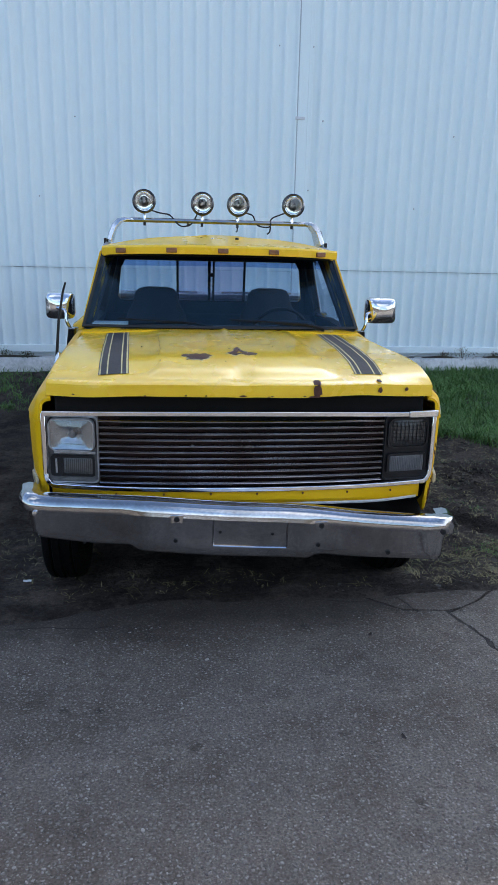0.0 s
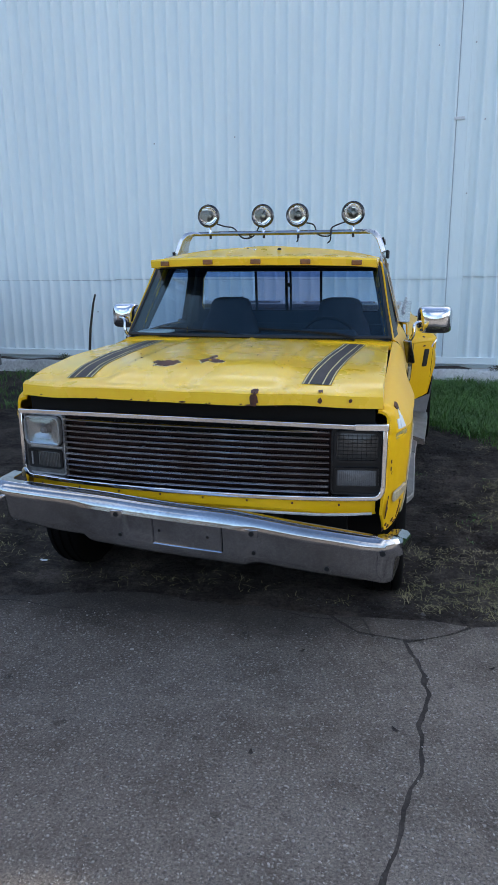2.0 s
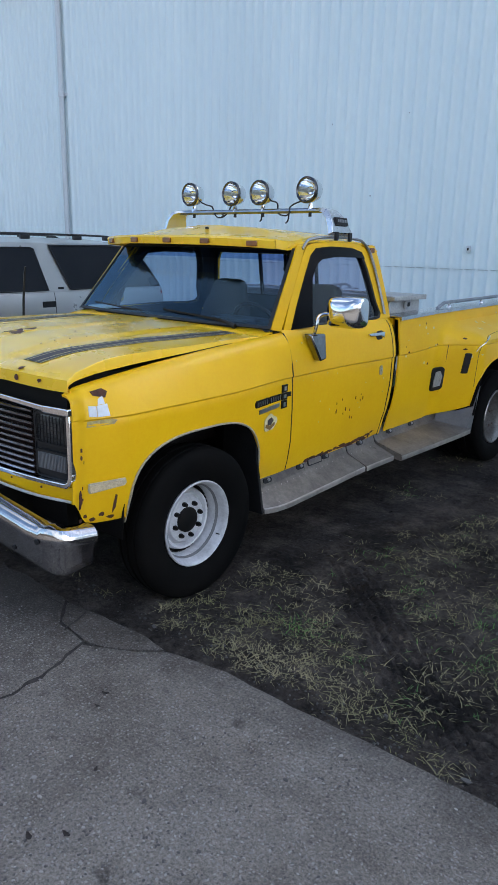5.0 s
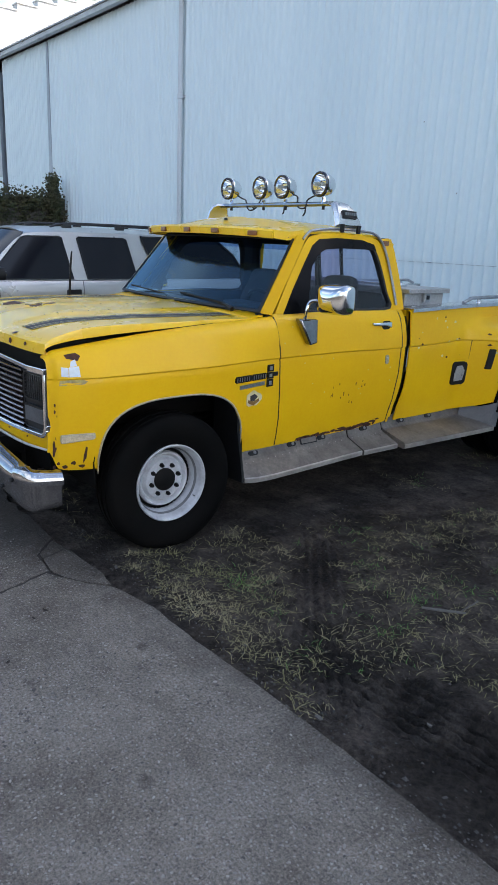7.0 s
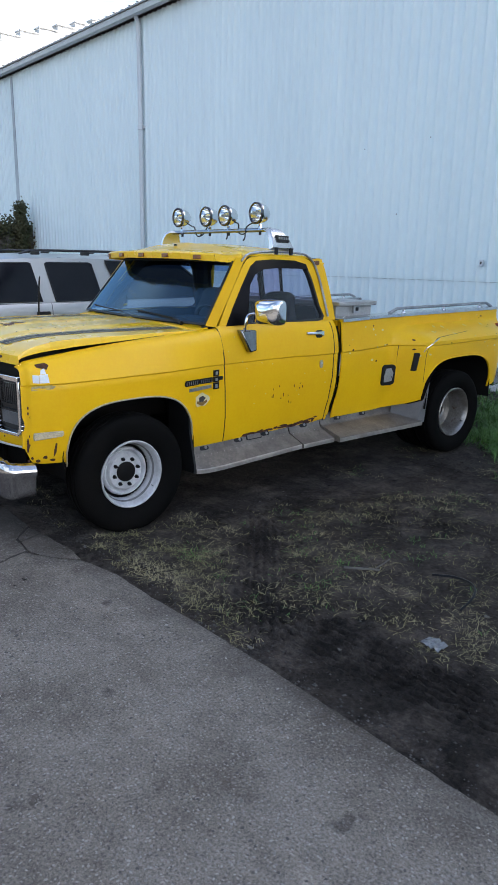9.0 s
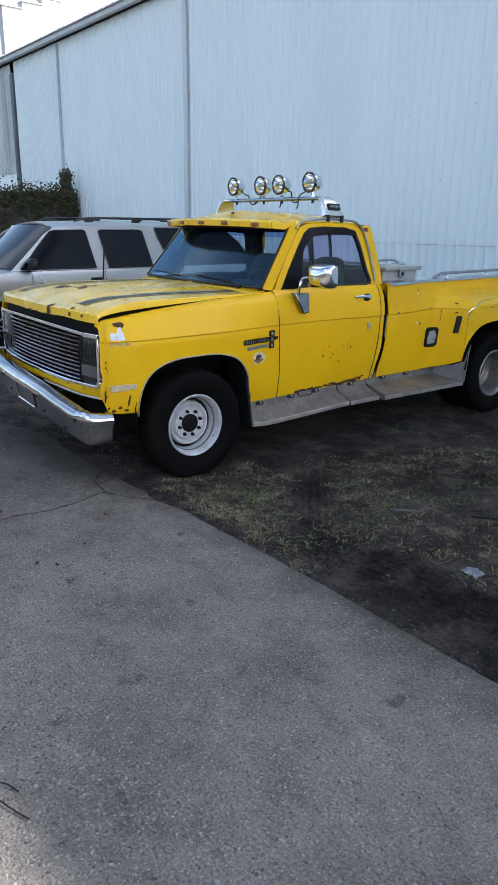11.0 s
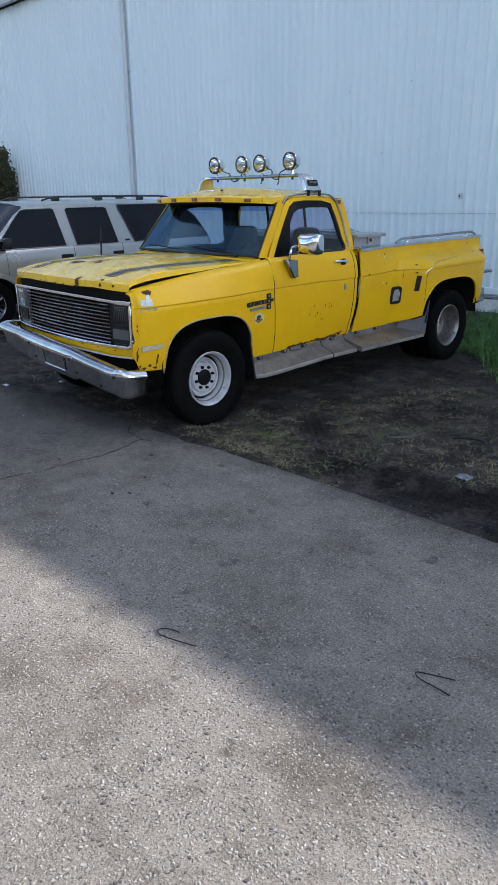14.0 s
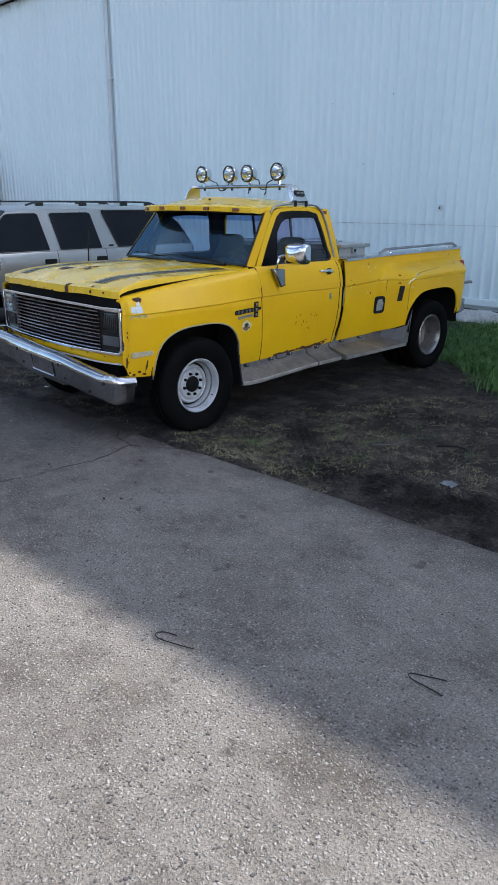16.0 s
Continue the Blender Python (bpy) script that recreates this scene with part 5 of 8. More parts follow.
lip_blotch(0.325, 1.148, 0.021, 0.036, 3)
lip_blotch(0.625, 1.150, 0.012, 0.014, 4)
lip_blotch(0.76, 1.147, 0.009, 0.010, 5)
lip_blotch(0.31, 1.122, 0.03, 0.004, 6)
lip_blotch(-0.02, 1.126, 0.02, 0.005, 7)
for i in range(9):
    lip_blotch(r.uniform(-0.85, 0.8), r.uniform(1.122, 1.128), 0.006, 0.003, 20 + i)
for cx, cy, rx, ry, seed in ((0.325, -0.018, 0.020, 0.030, 3), (0.625, -0.004, 0.011, 0.018, 4)):
    decal("rust_patch", blotch(cx, cy, rx, ry, seed), M_RUST, hood, 0.004)
# Cowl with vent slots and wipers.
cowl = tpart("cowl", sheet([[(lerp(-0.89, 0.89, i / 20), y, z - 0.02 * abs(lerp(-1, 1, i / 20)) ** 3) for i in range(21)] for y, z in ((1.355, 1.225), (1.372, 1.252), (1.42, 1.262), (1.46, 1.266))]), M_YELLOW, thick=0.01)
for i in range(70):
    x = -0.64 + i * 0.0185
    tpart("vent_slot", box(x, 1.396, 1.2575, 0.010, 0.022, 0.005), M_BLACK, cowl, smooth=0)
for x0, x1 in ((-0.06, -0.66), (0.66, 0.04)):
    arm = tpart("wiper_arm", tube([(x0, 1.395, 1.262), (lerp(x0, x1, 0.12), 1.40, 1.283), (lerp(x0, x1, 0.55), 1.405, 1.302)], [0.017, 0.010, 0.006], 6), M_BLACK, cowl, "black wiper arm")
    tpart("wiper_blade", tube([(lerp(x0, x1, t), 1.392 + 0.012 * abs(t - 0.5), 1.288 + 0.03 * t) for t in (0.18, 0.35, 0.6, 0.85, 1.0)], 0.006, 5), M_BLACK, arm)


# Windscreen, its shade band and rubber.
def screen(u, v, out=0.0):
    """A point of the windscreen: u from -1 to 1 across, v from 0 at the foot to 1."""
    x = u * lerp(0.893, 0.788, v)
    y = lerp(1.365, 1.705, v) + 0.070 * u * u - out * 0.7
    z = lerp(1.262, 1.70, v) + 0.010 * (1 - u * u) * v + out * 0.7
    return (x, y, z)


us = [lerp(-1, 1, i / 16) for i in range(17)]
glass = tpart("windscreen", sheet([[screen(u * 0.985, v) for u in us] for v in (0.015, 0.2, 0.4, 0.6, 0.84)]), M_GLASS, smooth=60)
glass.visible_shadow = False
band = tpart("shade_band", sheet([[screen(u * 0.985, v) for u in us] for v in (0.84, 0.9, 0.985)]), M_BAND, glass)
band.visible_shadow = False
ring_o = [screen(u, 0.0, 0.004) for u in us] + [screen(1, v, 0.004) for v in (0.25, 0.5, 0.75)] + [screen(u, 1.0, 0.004) for u in us[::-1]] + [screen(-1, v, 0.004) for v in (0.75, 0.5, 0.25)]
ring_i = [screen(u * 0.978, 0.028, 0.006) for u in us] + [screen(0.978, v, 0.006) for v in (0.25, 0.5, 0.75)] + [screen(u * 0.978, 0.972, 0.006) for u in us[::-1]] + [screen(-0.978, v, 0.006) for v in (0.75, 0.5, 0.25)]
tpart("windscreen_seal", sheet([ring_o, ring_i], True), M_SEAL, glass, thick=0.012)


# Roof, visor, rear wall with its sliding window.
def roof_z(x, y):
    z = 1.752 + 0.074 * (1 - abs(x / 0.775) ** 2.6)
    z -= 0.05 * smooth01((1.95 - y) / 0.25) + 0.055 * smooth01((y - 2.45) / 0.25)
    if abs(x) < 0.16:
        z += 0.008 * smooth01((0.16 - abs(x)) / 0.03)
    return z


us = [lerp(-1, 1, i / 32) for i in range(33)]
tpart("cab_roof", sheet([[(u * 0.772, y, roof_z(u * 0.772, y)) for u in us] for y in (1.72, 1.76, 1.82, 1.9, 2.0, 2.15, 2.3, 2.42, 2.5, 2.58, 2.64, 2.69)]), M_HOOD, label="faded yellow cab roof", thick=0.015)


def visor_pt(u, k):
    """The sun visor: k 0 at the roof, 1 at the front edge."""
    x = u * lerp(0.772, 0.768, k)
    y = lerp(1.86, 1.485 + 0.13 * abs(u) ** 3.2, k)
    z = lerp(roof_z(u * 0.77, 1.90) + 0.010, 1.772 - 0.018 * abs(u) ** 3, k) - (0.012 * math.sin(math.pi * k) if abs(u) > 0.16 else 0.0)
    return (x, y, z)


rows = [[visor_pt(u, k) for u in us] for k in (0, 0.25, 0.5, 0.75, 1.0)]
rows.append([(x, y - 0.012, z - 0.012) for x, y, z in rows[-1]])
rows.append([(x, y - 0.004, z - 0.055) for x, y, z in rows[-2]])
visor = tpart("sun_visor", sheet(rows), M_HOOD, label="yellow windscreen sun visor with amber marker lamps", smooth=30, thick=0.008)
# Black sheet added under the visor; the underside's shade is in its colour.
tpart("visor_lining", sheet([[(x, y, z - 0.016) for x, y, z in [visor_pt(u * 0.985, k) for u in us]] for k in (0.0, 0.3, 0.6, 0.95)]), M_BLACK, visor, thick=0.003)
for s in (-1, 1):
    tpart("visor_end", sheet([[(a, b, c), (a, b + 0.004, c - 0.052)] for a, b, c in [visor_pt(s, k) for k in (0, 0.25, 0.5, 0.75, 1.0)]]), M_HOOD, visor, thick=0.006)
for x in (-0.645, -0.325, 0.0, 0.325, 0.645):
    u = x / 0.768
    vx, vy, vz = visor_pt(u, 1.0)
    yaw = math.degrees(math.atan2(0.13 * 3.2 * abs(u) ** 2.2 * (1 if u > 0 else -1) / 0.785, 1))
    m = pose(vx, vy - 0.014, vz - 0.032, 0, 0, yaw)
    tpart("visor_lamp", add_box(bmesh.new(), 0, 0, 0, 0.066, 0.020, 0.030, m), M_AMBER, visor, "amber visor marker lamp", bevel=0.004)
for x, y in ((-0.12, 1.80), (0.06, 1.82), (0.11, 1.72)):
    tpart("visor_bolt", lathe([(0.0, 0.014), (0.011, 0.012), (0.014, 0.0)], 8, "z", (x, y, 1.812)), M_BLACK, visor)
tpart("visor_latch", add_box(bmesh.new(), -0.055, 1.74, 1.815, 0.018, 0.09, 0.012, None), M_CHROME, visor, bevel=0.003)

W_OUT = [(-0.86, 1.20), (-0.86, 1.30), (-0.80, 1.60), (-0.755, 1.735), (0.755, 1.735), (0.80, 1.60), (0.86, 1.30), (0.86, 1.20)]
W_IN = [(-0.72, 1.335), (-0.745, 1.37), (-0.715, 1.60), (-0.68, 1.66), (0.68, 1.66), (0.715, 1.60), (0.745, 1.37), (0.72, 1.335)]
back_y = lambda z: 2.725 - 0.075 * max(0.0, (z - 1.25) / 0.5)
tpart("cab_back", sheet([[(x, back_y(z), z) for x, z in W_OUT], [(x, back_y(z), z) for x, z in W_IN]], True), M_YELLOW, thick=0.02)
tpart("rear_trim", sheet([[(x * 0.985, back_y(z) - 0.034, z) for x, z in W_OUT], [(x, back_y(z) - 0.034, z) for x, z in W_IN], [(x, back_y(z) - 0.01, z) for x, z in W_IN]], True), M_DASH, label="dark inner trim round the rear window")
tpart("back_trim", box(0, 2.66, 0.98, 1.74, 0.02, 0.52), M_DASH)
for s in (-1, 1):
    cover_a = [(s * x, y + 0.012, z - 0.012) for x, y, z in ((0.885, 1.437, 1.255), (0.858, 1.53, 1.385), (0.828, 1.635, 1.52), (0.800, 1.73, 1.645), (0.782, 1.785, 1.72))]
    cover_b = on_side([(1.62, 1.25), (1.735, 1.385), (1.85, 1.52), (1.95, 1.645), (2.02, 1.70)], s, -0.06)
    tpart("pillar_trim", sheet([cover_a, cover_b]), M_DASH, thick=0.006)
    tpart("pillar_trim", sheet([on_side([(2.56, 1.25), (2.545, 1.4), (2.515, 1.6), (2.46, 1.72)], s, -0.045), on_side([(2.70, 1.25), (2.69, 1.4), (2.67, 1.6), (2.64, 1.72)], s, -0.045)]), M_DASH, thick=0.006)
for s in (-1, 1):
    tpart("corner_trim", sheet([on_side([(2.615, 1.20), (2.615, 1.28), (2.60, 1.42), (2.575, 1.60), (2.54, 1.735)], s, -0.028), [(s * xx, back_y(z) - 0.045, z) for xx, z in ((0.80, 1.20), (0.78, 1.28), (0.765, 1.42), (0.735, 1.60), (0.69, 1.735))]]), M_DASH, thick=0.004)
tpart("header_trim", sheet([[(u * 0.77, 1.72, 1.700), (u * 0.77, 1.78, 1.735), (u * 0.76, 1.86, 1.735)] for u in (-1, -0.5, 0, 0.5, 1)]), M_SEAT, thick=0.004)
tpart("cab_back_lower", box(0, 2.70, 0.86, 1.78, 0.03, 0.72), M_YELLOW)
bm = bmesh.new()
bm.faces.new([bm.verts.new((x, back_y(z) + 0.004, z)) for x, z in W_IN if True])
rw = tpart("rear_window", sheet([[(x, back_y(z), z) for z in (1.335, 1.66)] for x in (-0.725, -0.27)]), M_GLASS_SIDE, smooth=0)
bm.free()
rw.visible_shadow = False
for x0, x1, mat in ((-0.27, 0.0, M_GLASS_TINT), (0.0, 0.27, M_GLASS_TINT), (0.27, 0.725, M_GLASS_SIDE)):
    ob = tpart("rear_pane", sheet([[(x, back_y(z) - 0.006, z) for z in (1.335, 1.66)] for x in (x0, x1)]), mat, rw, smooth=0)
    ob.visible_shadow = False
for x, w in ((-0.27, 0.018), (-0.015, 0.022), (0.02, 0.016), (0.27, 0.018)):
    tpart("window_bar", prism([(x - w / 2, back_y(1.335) - 0.016, 1.335), (x + w / 2, back_y(1.335) - 0.016, 1.335), (x + w / 2, back_y(1.66) - 0.016, 1.66), (x - w / 2, back_y(1.66) - 0.016, 1.66)], (0, 0.022, 0)), M_BLACK, rw)
tpart("window_latch", box(0.0, back_y(1.55) - 0.024, 1.55, 0.045, 0.02, 0.03), M_BLACK, rw, bevel=0.004)
tpart("window_bar", box(0, back_y(1.335) - 0.006, 1.332, 1.46, 0.03, 0.022), M_BLACK, rw)

# Cab inside: floor, dash, steering wheel, seats, mirror.
tpart("cab_floor", box(0, 2.05, 0.62, 1.80, 1.30, 0.04), M_UNDER)
tpart("firewall", box(0, 1.44, 0.85, 1.76, 0.04, 0.74), M_UNDER)
dash = tpart("dashboard", sheet([[(x, 1.43, 1.245), (x, 1.52, 1.262), (x, 1.66, 1.255), (x, 1.72, 1.225), (x, 1.73, 1.02), (x, 1.64, 0.92)] for x in (-0.87, -0.5, 0, 0.5, 0.87)]), M_DASH, label="dark dashboard")
tpart("dash_paper", box(-0.72, 1.53, 1.275, 0.22, 0.14, 0.012, pose(0, 0, 0)), M_PAPER, dash, "folded pale paper on the dashboard")
tpart("instrument_hood", prism([(0.24, 1.60, 1.25), (0.66, 1.60, 1.25), (0.63, 1.60, 1.285), (0.27, 1.60, 1.285)], (0, 0.13, 0)), M_DASH, dash, bevel=0.01)
wheel_m = pose(0.44, 1.86, 1.19, -62, 0, 0)
bm = bmesh.new()
add_tube(bm, [wheel_m @ Vector((0.19 * math.cos(2 * math.pi * k / 28), 0.19 * math.sin(2 * math.pi * k / 28), 0)) for k in range(29)], 0.014, 6, False)
sw = tpart("steering_wheel", bm, M_BLACK, label="black steering wheel")
for a in (-30, 210, 90):
    tpart("spoke", tube([wheel_m @ Vector((0, 0, -0.02)), wheel_m @ Vector((0.185 * math.cos(radians(a)), 0.185 * math.sin(radians(a)), 0))], 0.013, 6), M_BLACK, sw)
tpart("column", tube([wheel_m @ Vector((0, 0, 0)), wheel_m @ Vector((0, 0, -0.22))], 0.035, 8), M_BLACK, sw)


def seat(x):
    rows = []
    for z, w, d in ((0.86, 0.25, 0.07), (1.0, 0.255, 0.08), (1.15, 0.25, 0.075), (1.26, 0.225, 0.07), (1.34, 0.18, 0.065), (1.41, 0.165, 0.06), (1.445, 0.14, 0.05), (1.46, 0.09, 0.03)):
        lean = (z - 0.86) * 0.22
        rows.append([(x + w * math.copysign(abs(math.cos(a)) ** 0.6, math.cos(a)), 2.38 + lean + d * math.copysign(abs(math.sin(a)) ** 0.7, math.sin(a)), z) for a in [2 * math.pi * k / 20 for k in range(20)]])
    bm = sheet(rows, True)
    bm.faces.new([bm.verts.new(p) for p in rows[-1]])
    s_ = tpart("seat", bm, M_SEAT, label="dark grey cloth high-back seat")
    tpart("cushion", add_box(bmesh.new(), x, 2.08, 0.80, 0.52, 0.48, 0.18), M_SEAT, s_, bevel=0.04)


seat(-0.44)
seat(0.45)
for s in (-1, 1):
    tpart("door_card", prism([(s * 0.86, 1.50, 0.62), (s * 0.86, 2.62, 0.62), (s * 0.865, 2.62, 1.24), (s * 0.865, 1.50, 1.24)], (s * 0.015, 0, 0)), M_DASH)
tpart("headliner", sheet([[(u * 0.74, y, roof_z(u * 0.74, y) - 0.035) for u in us] for y in (1.80, 2.0, 2.3, 2.6)]), M_SEAT, thick=0.005)

# Nose: grille with bars, lamps, valance and bumper.
tilt = lambda x: -0.003 - 0.003 * x
g_out = [(-0.925, 1.030), (0.925, 1.030), (0.915, 0.70), (0.895, 0.682), (-0.895, 0.682), (-0.915, 0.70)]


def strip(points, w, d, y, name, parent, mat=M_CHROME, **k):
    bm = bmesh.new()
    for (x0, z0), (x1, z1) in zip(points, points[1:]):
        L = math.hypot(x1 - x0, z1 - z0)
        a = -math.atan2(z1 - z0, x1 - x0)
        add_box(bm, 0, 0, 0, L + w * 0.7, d, w, Matrix.Translation(((x0 + x1) / 2, y, (z0 + z1) / 2)) @ Matrix.Rotation(a, 4, "Y"))
    return tpart(name, bm, mat, parent, bevel=0.004, **k)


grille = tpart("grille_shell", prism([(x, 0.045, z + tilt(x)) for x, z in g_out], (0, 0.03, 0)), stuff("grille_backing", (0.038, 0.018, 0.016), 0.8, dark=(0.018, 0.010, 0.009), scale=4, bump=0.1, spec=0.2), label="dark brownish grille shell")
strip([(-0.92, 1.030 + tilt(-0.92)), (0.80, 1.030 + tilt(0.8))], 0.024, 0.05, 0.0, "grille_trim", grille, label="chrome grille surround")
strip([(0.795, 1.032 + tilt(0.8)), (0.925, 1.032 + tilt(0.92))], 0.032, 0.056, -0.003, "grille_trim", grille)
strip([(q, 0.690 + tilt(q) - 0.014 * (1 - (q / 0.885) ** 2)) for q in [lerp(-0.885, 0.885, k / 10) for k in range(11)]], 0.022, 0.045, 0.0, "grille_trim", grille)
for s in (-1, 1):
    strip([(s * q, h + tilt(s * q)) for q, h in ((0.922, 1.025), (0.920, 0.745), (0.916, 0.722), (0.906, 0.703), (0.892, 0.692), (0.872, 0.690))], 0.022, 0.045, 0.0, "grille_trim", grille)
for i in range(11):
    z = 0.999 - i * 0.0286
    sag = lambda x: -0.010 * (1 - (x / 0.9) ** 2) * (0.1 + 0.11 * i)
    xs = [lerp(-0.675, 0.668, k / 14) for k in range(15)]
    rows = []
    for x in xs:
        zz = z + tilt(x) + sag(x)
        rows.append([(x, 0.034, zz - 0.004), (x, 0.006, zz - 0.0065), (x, -0.002, zz - 0.003), (x, -0.003, zz + 0.002), (x, 0.004, zz + 0.006), (x, 0.034, zz + 0.005)])
    tpart("grille_bar", sheet(rows), stuff("grille_bar_metal", (0.62, 0.62, 0.63), 0.22, 1.0, dark=(0.40, 0.36, 0.34), scale=5, fine=80, spots=(0.16, 0.10, 0.09), spot_scale=6, spot_at=(0.66, 0.80)) if i == 0 else bpy.data.materials["grille_bar_metal"], grille, smooth=30)


def lamp_block(s, lit):
    c = s * 0.796
    tz = tilt(c)
    block = tpart("lamp_bezel", prism([(c + u, 0.012, 0.86 + tz + v) for u, v in rounded(0.242, 0.325, 0.02)], (0, 0.03, 0)), M_BEZEL if lit else M_BLACK, grille, "scuffed grey lamp bezel" if lit else "black lamp bezel", bevel=0.004)
    o, i_ = rounded(0.238, 0.318, 0.022), rounded(0.226, 0.306, 0.018)
    tpart("bezel_edge", sheet([[(c + u, y, 0.86 + tz + v) for u, v in q] for q, y in ((o, 0.013), (o, 0.004), (i_, 0.004), (i_, 0.013))], True), M_DULL if lit else M_BLACK, block)
    for w, h, z, rim_mat, lens_mat, rf in ((0.212, 0.152, 0.934, M_DULL if lit else M_BLACK, M_HEADLAMP if lit else M_LENSD, 0.034), (0.204, 0.100, 0.784, M_BLACK, M_LENSS, 0.015)):
        thin = 0.012 if lens_mat is M_HEADLAMP else 0.022
        o, i_ = rounded(w, h, rf), rounded(w - thin, h - thin, max(0.006, rf - 0.008))
        deep = -0.022 if lens_mat is M_HEADLAMP else -0.006
        b = sheet([[(c + u, 0.012, z + tz + v) for u, v in o], [(c + u, deep, z + tz + v) for u, v in o], [(c + u, deep, z + tz + v) for u, v in i_], [(c + u, 0.008, z + tz + v) for u, v in i_]], True)
        tpart("lamp_ring", b, rim_mat, block)
        if lens_mat is M_HEADLAMP:
            gap_o, gap_i = rounded(w + 0.014, h + 0.014, rf + 0.006), rounded(w, h, rf)
            tpart("lamp_gap", sheet([[(c + u, 0.0105, z + tz + v) for u, v in q] for q in (gap_o, gap_i)], True), M_BLACK, block)
            bowl = [(u / math.hypot(u, v), v / math.hypot(u, v)) for u, v in i_]
            tpart("reflector", sheet([[(c + u, -0.010, z + tz + v) for u, v in i_], [(c + u * 0.82, -0.006, z + tz + v * 0.94) for u, v in i_]] + [[(c + u * q, 0.011 - 0.022 * (q / 0.062) ** 2 + 0.004, z + tz + v * q) for u, v in bowl] for q in (0.062, 0.052, 0.042, 0.032, 0.022, 0.012, 0.002)], True), M_LAMPDISH, block, "tarnished lamp reflector")
            tpart("bulb", lathe([(0.0, -0.013), (0.012, -0.012), (0.016, -0.004), (0.016, 0.012)], 14, "y", (c, 0, z + tz)), M_GREYPL, block)
            b = bmesh.new()
            for k in range(-8, 9):
                add_box(b, c + k * 0.0115, -0.0185, z + tz, 0.0022, 0.003, (h - 0.022) * (1 - 0.25 * (abs(k) / 8) ** 4))
            tpart("lens_flute", b, M_HEADLAMP, block, smooth=0)
            tpart("lamp_lens", sheet([[(c + u * k, -0.0185 - 0.010 * (1 - k * k), z + tz + v * k) for u, v in i_] for k in (1.0, 0.7, 0.4, 0.02)], True), M_HEADLAMP, block, "clear glass headlamp")
            continue
        b = bmesh.new()
        add_grid(b, [[(c + u * k, 0.006 - 0.012 * (1 - k * k), z + tz + v * k) for u, v in i_] for k in (1.0, 0.7, 0.4, 0.02)], True)
        tpart("lamp_lens", b, lens_mat, block)
    if lit:
        # The lower lamp is broken at its outer end: a dark slot with a bent bar.
        tpart("lamp_slot", add_box(bmesh.new(), c + s * 0.066, -0.006, 0.784 + tz, 0.052, 0.006, 0.076), M_BLACK, block)
        tpart("lamp_bar", add_box(bmesh.new(), c + s * 0.074, -0.011, 0.786 + tz, 0.008, 0.006, 0.068), M_DULL, block)
        tpart("divider", add_box(bmesh.new(), c - s * 0.01, 0.006, 0.846 + tz, 0.19, 0.010, 0.014), M_DULL, block, bevel=0.003)
    else:
        b = bmesh.new()
        for k in range(-4, 5):
            add_box(b, c + k * 0.021, -0.007, 0.934 + tz, 0.0025, 0.004, 0.125)
        for k in range(-3, 4):
            add_box(b, c, -0.007, 0.934 + tz + k * 0.018, 0.180, 0.004, 0.0025)
        tpart("lamp_mesh", b, M_BLACK, block, smooth=0)
    b = bmesh.new()
    for k in range(-9, 10):
        if not lit or k * s < 4:
            add_box(b, c + k * 0.0092, -0.008, 0.784 + tz, 0.003, 0.004, 0.074)
    tpart("lens_rib", b, M_LENSD if lit else M_GREYPL, block, smooth=0)


M_BEZEL = stuff("scuffed_bezel", (0.06, 0.06, 0.063), 0.5, dark=(0.15, 0.15, 0.15), scale=14, fine=70, fine_amount=0.4, bump=0.2)
lamp_block(-1, True)
lamp_block(1, False)
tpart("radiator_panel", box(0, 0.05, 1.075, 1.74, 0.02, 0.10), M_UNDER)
# Solid near-black blocks: the shade inside the nose is in their colour.
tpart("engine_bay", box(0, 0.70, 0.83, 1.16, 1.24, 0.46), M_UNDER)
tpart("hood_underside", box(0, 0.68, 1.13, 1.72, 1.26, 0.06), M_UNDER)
valance = tpart("valance", sheet([[(x, y + 0.05 * (abs(x) / 0.9) ** 6, z + tilt(x) - 0.012 * (1 - (x / 0.9) ** 2) * (z > 0.65)) for x in [lerp(-0.90, 0.885, k / 20) for k in range(21)]] for y, z in ((0.03, 0.685), (-0.002, 0.678), (-0.006, 0.62), (0.01, 0.596), (0.04, 0.594))]), M_YELLOW, label="yellow sheet-metal valance under the grille", thick=0.008)
tpart("valance_strip", tube([(x, -0.004 + 0.05 * (abs(x) / 0.9) ** 6, 0.598 + tilt(x) + 0.004 * noise.noise((x * 4, 1, 1))) for x in [lerp(0.06, 0.87, k / 16) for k in range(17)]], 0.0075, 6), M_PALE, valance, "bent pale metal strip")
for i in range(8):
    x = -0.82 + i * 0.22
    tpart("valance_bolt", lathe([(0.0, -0.006), (0.005, -0.004), (0.006, 0.0)], 6, "y", (x, -0.008, 0.652 + tilt(x))), M_RUST, valance)

# Front bumper: hangs lower on one side, with a pressed middle and wrapped ends.
BUMP = [(0.055, 0.116), (0.012, 0.124), (-0.018, 0.118), (-0.036, 0.098), (-0.042, 0.070), (-0.040, 0.052), (-0.008, 0.042), (0.002, -0.02), (0.008, -0.075), (0.010, -0.092), (0.014, -0.122), (0.022, -0.132), (0.050, -0.135)]


